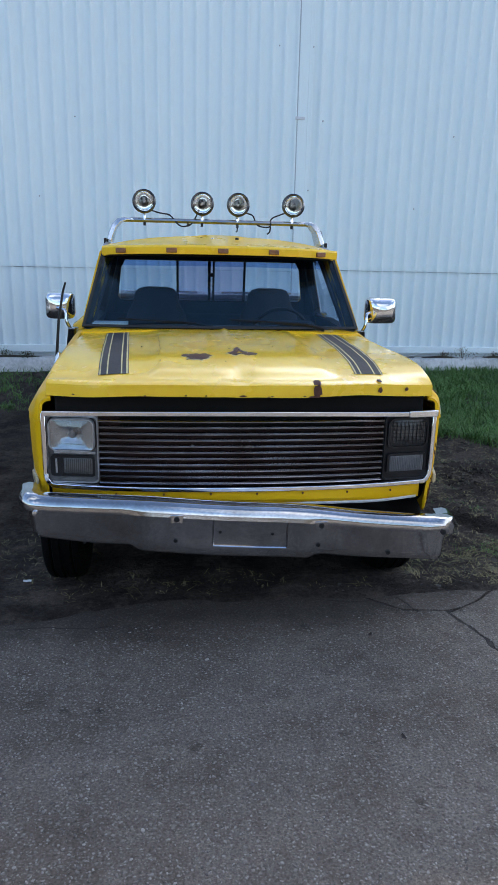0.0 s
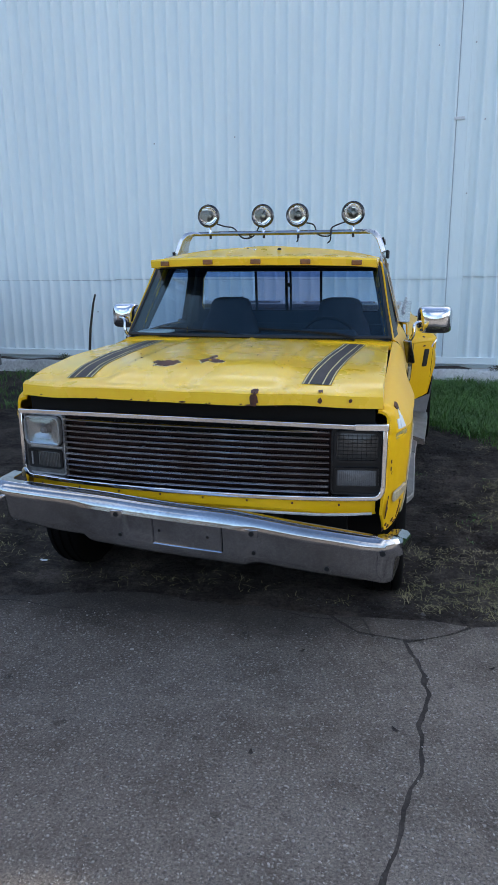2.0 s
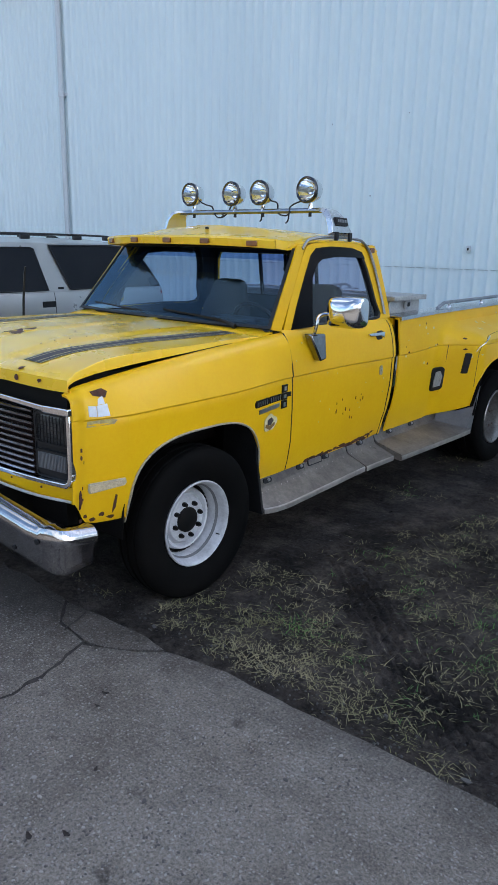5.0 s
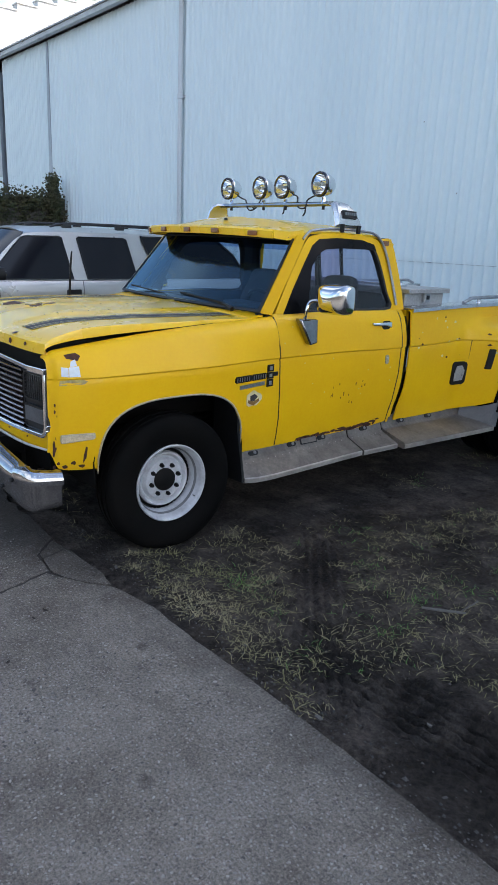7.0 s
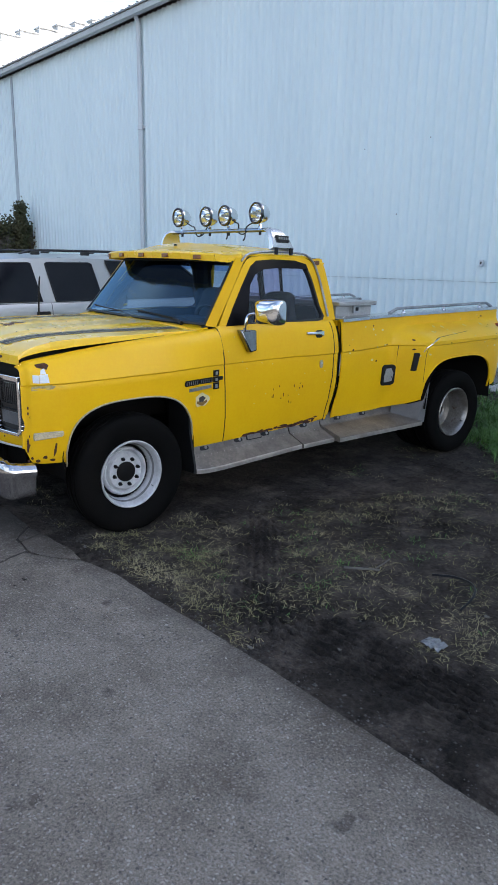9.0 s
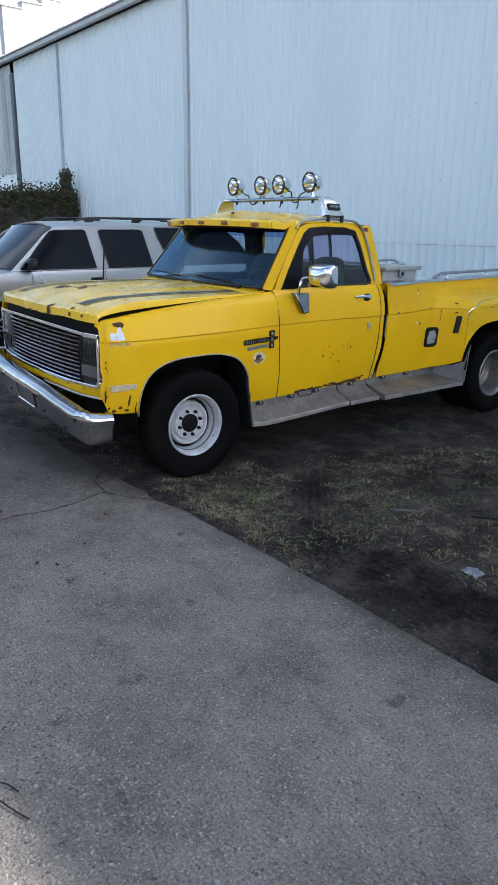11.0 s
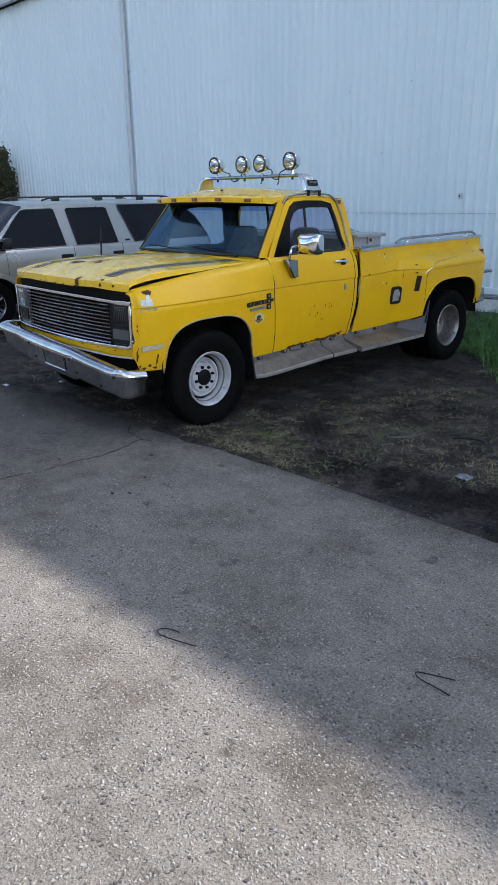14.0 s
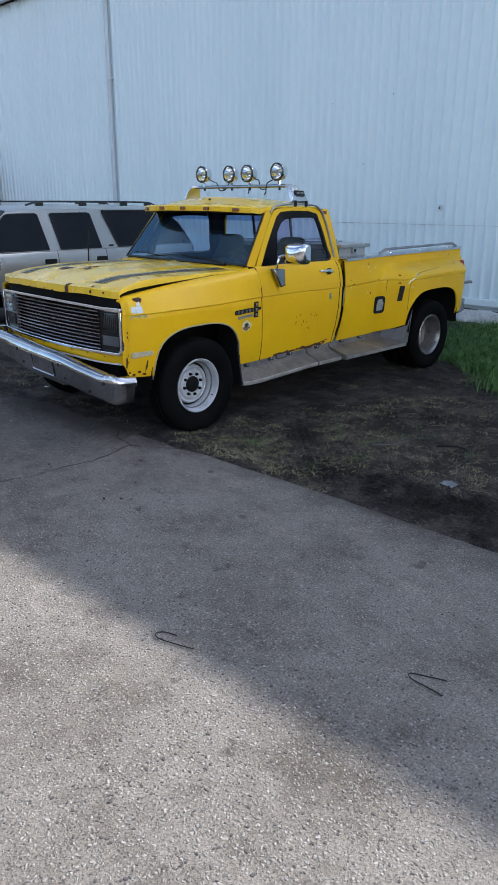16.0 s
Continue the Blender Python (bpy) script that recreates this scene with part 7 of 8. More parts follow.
def s_x(y, z):
    return along(S_SIDE, z) - 0.10 * smooth01((0.45 - y) / 0.5) ** 1.5 - 0.07 * smooth01((y - 4.75) / 0.40)


def s_low(y):
    if abs(y - 0.86) < 0.44:
        return arch(y, 0.86, 0.44, 0.36, 0.76, 2.4)
    if abs(y - 3.84) < 0.44:
        return arch(y, 3.84, 0.44, 0.36, 0.76, 2.4)
    return 0.34 if 1.3 < y < 3.4 else 0.42


def s_section(y):
    top = along([(0.0, 0.86), (0.05, 0.98), (0.3, 1.05), (0.9, 1.115), (5.2, 1.13)], y)
    return [(s_x(y, min(z, top)), min(z, top)) for z in S_Z]


arcs = [c + 0.44 * math.sin(radians(a)) for c in (0.86, 3.84) for a in range(-90, 91, 9)]
S_YS = sorted(set([round(v, 4) for v in [0.0, 0.05, 0.12, 0.25, 0.40] + arcs + [1.31, 1.5, 1.8, 2.2, 2.6, 3.0, 3.3, 3.39, 4.29, 4.5, 4.7, 4.8, 4.9, 5.0, 5.06, 5.10]]))
S_G = lambda z: lerp(0.915, 0.775, (z - 1.13) / 0.60)


def s_on(pts, s, out=0.0):
    return [(s * (S_G(z) + out - 0.05 * smooth01((y - 4.75) / 0.4)), y, z) for y, z in pts]


for s in (-1, 1):
    side = part("body_side", sheet(mirrored(curtain(S_YS, s_low, s_section), s)), M_SILVER, suv, thick=0.01)
    flank = [(0.88, 1.125), (1.14, 1.35), (1.41, 1.60), (1.57, 1.70), (2.0, 1.725), (3.2, 1.73), (4.2, 1.725), (4.52, 1.70), (4.80, 1.50), (5.02, 1.22), (5.07, 1.125)]
    base = [(y, 1.125) for y, z in flank]
    part("window_surround", sheet([s_on(base, s), [tuple(lerp(a, b, 0.5) for a, b in zip(p, q)) for p, q in zip(s_on(base, s), s_on(flank, s))], s_on(flank, s)]), M_SILVER, suv, thick=0.02)
    for pts, lab in (([(1.02, 1.145), (1.20, 1.33), (1.41, 1.55), (1.51, 1.645), (1.58, 1.66), (2.00, 1.668), (2.04, 1.655), (2.145, 1.145)], "front_window"),
                     ([(2.345, 1.145), (2.25, 1.655), (2.28, 1.668), (2.92, 1.672), (2.97, 1.655), (3.09, 1.145)], "rear_window"),
                     ([(3.42, 1.15), (3.20, 1.68), (3.22, 1.70), (4.20, 1.70), (4.48, 1.68), (4.78, 1.46), (4.99, 1.20), (5.03, 1.15)], "quarter_window")):
        if lab == "quarter_window":
            top = [(0.0, 3.19, 1.71), (0.5, 4.2, 1.715), (0.7, 4.50, 1.695), (0.86, 4.79, 1.485), (1.0, 5.035, 1.19)]
            cols = []
            for i in range(15):
                t = i / 14
                b, a = (lerp(3.42, 5.05, t), 1.15), (along([(q, u) for q, u, v in top], t), along([(q, v) for q, u, v in top], t))
                cols.append(s_on([(lerp(b[0], a[0], k), lerp(b[1], a[1], k)) for k in (0, 0.33, 0.67, 1.0)], s, 0.012))
            bm = sheet(cols)
            bmesh.ops.solidify(bm, geom=list(bm.faces), thickness=0.008)
        else:
            bm = bmesh.new()
            add_prism(bm, s_on(pts, s, 0.004), (s * 0.006, 0, 0))
        part(lab, bm, stuff("smoked_window", (0.007, 0.008, 0.012), 0.05, dark=(0.013, 0.013, 0.017), scale=1.2, fine=30, fine_amount=0.0, bump=0, spec=0.24) if not bpy.data.materials.get("smoked_window") else bpy.data.materials["smoked_window"], side, "smoked side glass", smooth=0)
        loop = s_on(pts, s, 0.010 if lab != "quarter_window" else 0.020)
        part("window_seal", tube([*loop, loop[0]], 0.008, 5, False), M_SEAL, side)
    for y0 in (1.16, 2.27, 3.16):
        part("door_gap", tube([(s * (s_x(y0, z) + 0.001), y0 + (0.10 * smooth01((0.75 - z) / 0.3) if y0 > 3 else 0), z) for z in (0.40, 0.6, 0.85, 1.0, 1.1, 1.125)], 0.004, 4), M_SEAL, side)
    for y0 in (2.13, 3.06):
        part("door_handle", prism([(s * (s_x(y0, 0.97) - 0.002), y0 + u, 0.975 + v) for u, v in rounded(0.20, 0.075, 0.012)], (s * 0.014, 0, 0)), M_BLACK, side, "black door handle", bevel=0.004)
    part("side_trim", sheet([[(s * (s_x(y, 0.52) + 0.002), y, 0.50), (s * (s_x(y, 0.53) + 0.018), y, 0.515), (s * (s_x(y, 0.56) + 0.018), y, 0.555), (s * (s_x(y, 0.57) + 0.002), y, 0.565)] for y in (1.34, 1.8, 2.3, 2.8, 3.34)]), M_CHROME, side, "bright side trim strip")
    part("side_trim", sheet([[(s * (s_x(y, 0.52) + 0.002), y, 0.52), (s * (s_x(y, 0.53) + 0.018), y, 0.53), (s * (s_x(y, 0.56) + 0.018), y, 0.565), (s * (s_x(y, 0.57) + 0.002), y, 0.575)] for y in (4.31, 4.6, 4.85)]), M_CHROME, side)
    for c in (0.86, 3.84):
        rows = []
        for a in range(-84, 85, 8):
            y, z = c + 0.44 * math.sin(radians(a)), arch(c + 0.44 * math.sin(radians(a)), c, 0.44, 0.36, 0.76, 2.4)
            y2, z2 = c + 0.52 * math.sin(radians(a)), 0.36 + (z - 0.36) * 1.16
            rows.append([(s * (s_x(y, z) + 0.004), y, z), (s * (s_x(y, z) + 0.022), y, z + 0.004), (s * (s_x(y2, z2) + 0.018), y2, z2 - 0.01), (s * (s_x(y2, z2) - 0.002), y2, z2)])
        part("arch_flare", sheet(rows), M_SILVER, side, "rounded wheel arch flare")
        wrows = [[(s * 0.55, c + 0.46 * math.sin(radians(a)), 0.36 + 0.43 * max(0, math.cos(radians(a)))), (s * 0.925, c + 0.46 * math.sin(radians(a)), 0.36 + 0.41 * max(0, math.cos(radians(a))))] for a in range(-90, 91, 15)]
        part("wheel_house", sheet(wrows), M_UNDER, suv, thick=0.004)
        k = 0.94
        prof = [(a * k, s * b * 1.05) for a, b in TYRE]
        wh = part("wheel", lathe(prof, 48, "x", (s * 0.835, c, 0.366)), M_RUBBER, suv, "black tyre on an alloy rim")
        part("rim", lathe([(a * k, s * b) for a, b in ((0.222, -0.05), (0.222, 0.06), (0.236, 0.080), (0.226, 0.088), (0.214, 0.07), (0.208, 0.02), (0.20, -0.02))], 40, "x", (s * 0.835, c, 0.366)), M_ALU, wh, "bright alloy rim")
        # Flat near-black disc: the shade of the recess is in its colour.
        part("rim_disc", lathe([(0.205 * k, s * -0.018), (0.10 * k, s * -0.014), (0.0, s * -0.014)], 32, "x", (s * 0.835, c, 0.366)), M_UNDER, wh, "dark recess behind the spokes")
        for i in range(5):
            a = 2 * math.pi * i / 5 + 0.3
            bm = bmesh.new()
            m = Matrix.Translation((s * 0.835, c, 0.366)) @ Matrix.Rotation(a, 4, "X")
            for j in (-1, 1):
                add_box(bm, s * 0.05, j * 0.026, 0.115, 0.03, 0.024, 0.19, m)
            part("spoke", bm, M_ALU, wh, bevel=0.004)
        part("wheel_cap", lathe([(0.075, s * 0.03), (0.072, s * 0.07), (0.05, s * 0.08), (0.0, s * 0.082)], 20, "x", (s * 0.835, c, 0.366)), M_ALU, wh)
    mir = part("mirror", sheet([[(s * 1.03 + u * k, 1.14 + d, 1.215 + v * k) for u, v in rounded(0.20, 0.15, 0.04)] for d, k in ((-0.075, 0.4), (-0.06, 0.75), (-0.02, 1.0), (0.04, 1.0), (0.042, 0.9))], True), M_BLACK, suv, "black door mirror")
    part("mirror_foot", box(s * 0.93, 1.145, 1.185, 0.12, 0.07, 0.07), M_BLACK, mir, bevel=0.01)
    part("mirror_glass", prism([(s * 1.03 + u, 1.183, 1.215 + v) for u, v in rounded(0.17, 0.12, 0.03)], (0, 0.004, 0)), M_REFL, mir)
    rack = part("roof_rail", tube(curve([(s * 0.66, 1.95, 1.785), (s * 0.66, 2.15, 1.83), (s * 0.66, 2.5, 1.838), (s * 0.66, 3.4, 1.838), (s * 0.66, 4.2, 1.83), (s * 0.66, 4.40, 1.79)], 5), 0.014, 6), M_ROOFBLK, suv, "black roof rail")
    for y in (2.18, 2.95, 3.75, 4.25):
        part("rail_foot", box(s * 0.66, y, 1.80, 0.05, 0.13, 0.055), M_ROOFBLK, rack, bevel=0.01)
    part("tail_lamp", prism([(s * 0.86, 5.06 + u, 0.93 + v) for u, v in rounded(0.05, 0.30, 0.012)], (s * 0.025, 0, 0)), M_RED, suv, bevel=0.005)
    part("badge", prism([(s * (S_G(1.17) + 0.004), 3.28 + u, 1.17 + v) for u, v in rounded(0.09, 0.028, 0.01)], (s * 0.006, 0, 0)), M_BLACK, suv)
    part("head_lamp", box(s * 0.70, 0.0, 0.80, 0.24, 0.05, 0.16), M_LENSW, suv, bevel=0.01)
for y in (2.6, 3.6):
    part("rack_bar", tube([(-0.66, y, 1.836), (0.66, y, 1.836)], 0.012, 6), M_ROOFBLK, suv, "black roof rack cross bar")
xs = [lerp(-1, 1, i / 16) for i in range(17)]
part("roof", sheet([[(u * 0.775, y, z + 0.075 * (1 - abs(u) ** 2.6)) for u in xs] for y, z in ((1.56, 1.685), (1.68, 1.705), (2.2, 1.72), (3.4, 1.725), (4.2, 1.715), (4.50, 1.69), (4.56, 1.66))]), M_SILVER, suv, thick=0.02)
part("hood", sheet([[(u * lerp(0.80, 0.915, smooth01(y / 0.6)), y, z + 0.03 * (1 - abs(u) ** 2.5)) for u in xs] for y, z in ((0.0, 0.88), (0.04, 0.97), (0.15, 1.02), (0.35, 1.055), (0.65, 1.09), (0.97, 1.125))]), M_SILVER, suv, thick=0.01)
part("windscreen", sheet([[(u * lerp(0.90, 0.755, v), lerp(0.84, 1.49, v) + 0.14 * u * u * (1 - 0.5 * v), lerp(1.14, 1.71, v) + 0.02 * (1 - u * u)) for u in xs] for v in (0, 0.25, 0.5, 0.75, 1.0)]), bpy.data.materials["smoked_window"], suv, "dark reflective windscreen", smooth=60, thick=0.006)
part("tailgate", sheet([[(u * 0.86, 5.10 - 0.03 * u * u, z) for u in xs] for z in (0.45, 0.7, 1.0, 1.125)]), M_SILVER, suv, thick=0.01)
part("rear_screen", sheet([[(u * lerp(0.87, 0.73, v), lerp(5.09, 4.54, v) - 0.03 * u * u, lerp(1.13, 1.72, v)) for u in xs] for v in (0, 0.5, 1.0)]), bpy.data.materials["smoked_window"], suv, "smoked rear screen", thick=0.006)
part("rear_bumper", prism([(-0.90, 5.04, 0.36), (-0.90, 5.22, 0.38), (-0.90, 5.22, 0.55), (-0.90, 5.04, 0.58)], (1.80, 0, 0)), M_GREYPL, suv, "grey step bumper", bevel=0.02)
part("front_bumper", prism([(-0.84, 0.10, 0.36), (-0.84, -0.08, 0.40), (-0.84, -0.08, 0.58), (-0.84, 0.10, 0.62)], (1.68, 0, 0)), M_GREYPL, suv, bevel=0.03)
part("grille", box(0, 0.0, 0.78, 1.1, 0.04, 0.24), M_BLACK, suv, bevel=0.01)
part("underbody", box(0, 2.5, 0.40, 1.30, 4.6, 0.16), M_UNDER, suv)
# Plain near-black block that fills the space inside the body.
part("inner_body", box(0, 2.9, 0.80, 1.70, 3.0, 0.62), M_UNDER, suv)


# ---- beyond the shed: a stepped gable, a fence with ivy ----
gable = tagged(empty("stepped_gable", (-30, 15.1, 0)), "sunlit white building with a stepped parapet behind the shed", "building")
bm = bmesh.new()
steps = 9
pts = [(0, 0, 0), (0, 0, 11.2)]
for i in range(steps):
    z = 11.2 + 0.31 * i
    pts += [(0, 0.97 * i, z), (0, 0.97 * (i + 1), z)]
top_y = 0.97 * steps
pts += [(0, top_y, 14.1), (0, top_y + 4, 14.1), (0, top_y + 4, 0)]
clean = [p for i, p in enumerate(pts) if i == 0 or p != pts[i - 1]]
part("gable_wall", prism(clean, (-0.5, 0, 0)), M_STEP, gable, smooth=0)
for i in range(steps):
    part("coping", box(-0.25, 0.97 * i + 0.48, 11.2 + 0.31 * i + 0.03, 0.62, 1.04, 0.06), M_STEP, gable, "white coping stone", bevel=0.01)
part("side_wall", box(-6.5, 0.2, 3.8, 12, 0.4, 7.6), M_STEP, gable)

fence = tagged(empty("fence", (-13.6, 7.0, 0)), "tall grey weathered board fence overgrown with ivy", "fence")
y, i = 0.0, 0
while y < 3.55:
    part("board", box(0.03 * (i % 2), y + 0.075, 1.27 + 0.02 * math.sin(i * 3.1), 0.022, 0.166, 2.5 + 0.04 * math.sin(i * 3.1)), M_WOOD, fence, bevel=0.003)
    y += 0.15
    i += 1
for z in (0.5, 1.3, 2.2):
    part("fence_rail", box(-0.04, 1.78, z, 0.04, 3.55, 0.09), M_WOOD, fence, bevel=0.004)
for y in (0.0, 1.8, 3.5):
    part("fence_post", box(-0.10, y, 1.28, 0.1, 0.1, 2.56), M_WOOD, fence, bevel=0.006)


def leaf_mass(name, spots, count, size, material, seed, label):
    """Many small bent leaves scattered through soft clumps."""
    r = random.Random(seed)
    verts, faces = [], []
    for _ in range(count):
        cx, cy, cz, rx, ry, rz = r.choice(spots)
        p = Vector((cx + r.gauss(0, rx), cy + r.gauss(0, ry), cz + r.gauss(0, rz)))
        m = Matrix.Translation(p) @ Euler((r.uniform(-0.9, 0.9), r.uniform(0.3, 1.9), r.uniform(-0.9, 0.9))).to_matrix().to_4x4()
        w = size * r.uniform(0.6, 1.35)
        k = len(verts)
        for v in ((0, 0, 0), (w * 0.45, w * 0.45, 0.12 * w), (0, w, -0.1 * w), (-w * 0.45, w * 0.45, 0.12 * w)):
            verts.append(m @ Vector(v))
        faces += [(k, k + 1, k + 2), (k, k + 2, k + 3)]
    me = bpy.data.meshes.new(name)
    me.from_pydata(verts, [], faces)
    me.materials.append(material)
    return tagged(new(name, me), label, "ivy", kind="stuff")


spots = [(-13.5, 7.0 + 0.25 * i, 2.45 + 0.06 * math.sin(i * 1.7), 0.10, 0.14, 0.13) for i in range(14)]
spots += [(-13.5, 7.4 + 0.5 * i, 2.15 - 0.15 * (i % 3), 0.06, 0.14, 0.2) for i in range(7)]
spots += [(-13.45, 10.22, 2.0 + 0.16 * i, 0.08, 0.085, 0.10) for i in range(7)] + [(-13.45, 10.2, 2.95, 0.06, 0.07, 0.06)]
leaf_mass("ivy", spots, 8000, 0.060, M_IVY, 3, "dense ivy over the fence top and up the shed wall")


# ---- grass and weeds ----
def blades(name, places, material, label, seed, length=(0.05, 0.14), width=0.004, lean=0.9, per=(8, 22), spread=0.05):
    r = random.Random(seed)
    verts, faces = [], []
    for x, y, f in places:
        for _ in range(int(r.uniform(*per) * f)):
            bx, by = x + r.gauss(0, spread), y + r.gauss(0, spread)
            a, L, w = r.uniform(0, 6.283), r.uniform(*length) * (0.6 + 0.4 * f), width * r.uniform(0.6, 1.4)
            z = rise(bx, by) - 0.003
            ln = r.uniform(0.3, lean)
            d, s = Vector((math.cos(a), math.sin(a), 0)), Vector((-math.sin(a), math.cos(a), 0))
            k = len(verts)
            for t, ww in ((0, 1.0), (0.5, 0.8), (1.0, 0.1)):
                p = Vector((bx, by, z)) + d * (L * ln * t * t) + Vector((0, 0, max(0.004 * t, L * (t - 0.45 * ln * t * t) / (1 + 0.6 * ln))))
                verts += [p - s * w * ww, p + s * w * ww]
            faces += [(k, k + 1, k + 3, k + 2), (k + 2, k + 3, k + 5, k + 4)]
    me = bpy.data.meshes.new(name)
    me.from_pydata(verts, [], faces)
    me.materials.append(material)
    return tagged(new(name, me), label, "grass", kind="stuff")


r = random.Random(12)


def under_vehicle(x, y):
    return (-0.1 < x < 1.75 and 4.1 < y < 8.6) or (-5.6 < x < -3.75 and 4.2 < y < 9.2)


def patch(x, y):
    return noise.noise((x * 0.8 + 3, y * 0.8, 2.0)) + 0.5 * noise.noise((x * 2.6, y * 2.6, 9.0))


def bare(x, y):
    """Ground kept bare by wheels and by the edge of the paving."""
    return (3.3 < x < 5.6 and y < 4.10) or (3.2 < x < 4.9 and abs((y - 4.24) * 0.99 - (x - 4.02) * 0.12) < 0.19) or (abs((x - 2.76) * 0.68 + (y - 4.52) * 0.73) < 0.15 and 2.2 < x < 3.2) or (x < 2.35 and y > 4.75)


dry, green, lawn = [], [], []
while len(dry) < 2100:
    x, y = r.uniform(-5.5, 7.5), r.uniform(3.85, 8.4)
    if r.random() < 0.25:
        x, y = r.uniform(1.8, 5.5), r.uniform(3.85, 6.6)
    if under_vehicle(x, y) or bare(x, y):
        continue
    if patch(x, y) > -0.45 + 1.0 * r.random():
        dry.append((x, y, r.uniform(0.35, 1.0)))
for _ in range(190):
    x, y = r.uniform(1.75, 3.4), 3.84 + abs(r.gauss(0, 0.26))
    if noise.noise((x * 3.1, y * 3.1, 4.0)) > -0.25 and not (x < 2.05 and y > 4.1):
        dry.append((x, y, r.uniform(0.5, 1.1)))
for cx, cy, n, wide in ((1.83, 6.40, 12, 0.12), (2.85, 4.92, 26, 0.14), (3.15, 4.42, 22, 0.13), (3.14, 4.09, 9, 0.06), (4.02, 4.74, 18, 0.10), (2.85, 6.49, 14, 0.14), (3.08, 5.13, 20, 0.16), (2.39, 4.19, 26, 0.15), (2.21, 5.20, 14, 0.16), (3.21, 5.55, 12, 0.14), (3.80, 5.22, 14, 0.12), (1.68, 7.41, 16, 0.14), (2.5, 5.6, 10, 0.16)):
    for _ in range(n):
        spot = (cx + r.gauss(0, wide), cy + r.gauss(0, wide), r.uniform(0.6, 1.2))
        (green if r.random() < 0.3 else dry).append(spot)
for _ in range(320):
    x, y = r.uniform(1.9, 5.5), r.uniform(4.0, 7.6)
    if patch(x + 7, y) > 0.10 and not bare(x, y):
        green.append((x, y, r.uniform(0.3, 0.9)))
for _ in range(3400):
    x = r.uniform(-8.0, 8.0) if r.random() < 0.4 else r.uniform(2.0, 6.5)
    y = r.uniform(8.15, 10.4)
    if x > 2.0:
        y = r.uniform(max(6.45, 8.1 - 1.0 * (x - 2.0)) + 0.3 * r.random() if x < 5 else 6.35, 10.4)
    if not under_vehicle(x, y):
        lawn.append((x, y, r.uniform(0.5, 1.2) if x > 1.0 else r.uniform(0.25, 0.6)))
for _ in range(420):
    x, y = r.uniform(1.3, 2.6), r.uniform(7.95, 10.35)
    if not under_vehicle(x, y):
        lawn.append((x, y, r.uniform(0.5, 1.1)))
blades("dry_grass", dry, M_STRAW, "thin dry straw-coloured grass on dirt", 1, (0.018, 0.058), 0.0021, 2.4, (6, 15), 0.030)
blades("green_weeds", green, M_GRASS, "short green weeds among the dry grass", 2, (0.02, 0.060), 0.0022, 1.4, (6, 15), 0.03)
blades("lawn", lawn, M_GRASS, "rank green grass along the shed wall", 3, (0.08, 0.22), 0.0045, 1.0, (14, 30), 0.07)


def weed(x, y, z, h, seed):
    rr = random.Random(seed)
    bm = bmesh.new()
    for _ in range(150):
        a, t = rr.uniform(0, 6.283), rr.random()
        p = Vector((x + 1.1 * h * t * math.cos(a), y - 0.3 * h * t * abs(math.sin(a)), z + h * rr.uniform(0.02, 0.9) * (1 - 0.6 * t)))
        m = Matrix.Translation(p) @ Euler((rr.uniform(-1, 1), rr.uniform(-1, 1), a)).to_matrix().to_4x4()
        w = rr.uniform(0.009, 0.018)
        bm.faces.new([bm.verts.new(m @ Vector(v)) for v in ((0, 0, 0), (w, w * 0.4, 0.2 * w), (2 * w, 0, 0), (w, -w * 0.4, 0.2 * w))])
    for _ in range(5):
        a = rr.uniform(0, 6.283)
        add_tube(bm, [(x, y, z), (x + 0.3 * h * math.cos(a), y - 0.1 * h, z + h * 0.7)], 0.003, 4)
    tagged(part("weed", bm, M_IVY, smooth=0), "leafy green weed growing from the wall foot", "weed", group="weeds along the plinth")


for i, (x, h) in enumerate(((-1.75, 0.16), (-1.45, 0.10), (3.6, 0.12), (4.9, 0.22), (4.6, 0.12), (5.4, 0.14), (3.0, 0.09), (6.2, 0.15), (-2.6, 0.12), (-3.4, 0.14))):
    weed(x, WALL_Y - 0.16, 0.28, h, 50 + i)

# ---- litter ----
rr = random.Random(5)
rows = []
for j in range(7):
    rows.append([(3.965 + 0.055 * (i / 8 - 0.5) * 2 + 0.008 * rr.random(), 4.535 + 0.04 * (j / 6 - 0.5) * 2 + 0.01 * rr.random(), rise(3.965, 4.535) + 0.008 + 0.020 * rr.random() * (1 - abs(i / 8 - 0.5) * 1.2)) for i in range(9)])
tagged(part("plastic_bottle_wrap", sheet(rows), M_LITTER, smooth=0, thick=0.002), "crumpled clear plastic wrapper lying on dirt", "litter")
tagged(part("stick", tube([(3.15, 4.82, 0.004), (3.23, 4.87, 0.010), (3.32, 4.94, 0.014)], [0.007, 0.008, 0.006], 6), stuff("pale_stick", (0.13, 0.12, 0.105), 0.9, scale=20, bump=0.3)), "pale broken stick lying on dirt", "stick")
tagged(part("stick", tube([(3.30, 4.93, 0.02), (3.335, 4.97, 0.06), (3.345, 4.99, 0.075)], 0.004, 5), bpy.data.materials["pale_stick"]), "short pale stick stub standing up from dirt", "stick")
tagged(part("wire", tube(curve([(4.03, 2.045, 0.006), (3.975, 2.025, 0.008), (3.948, 1.995, 0.006), (3.985, 1.975, 0.007), (4.08, 2.0, 0.008), (4.155, 2.03, 0.006)], 4), 0.0028, 5), M_WIRE), "bent rusty wire lying on the paving", "wire", group="bent wires on the paving")
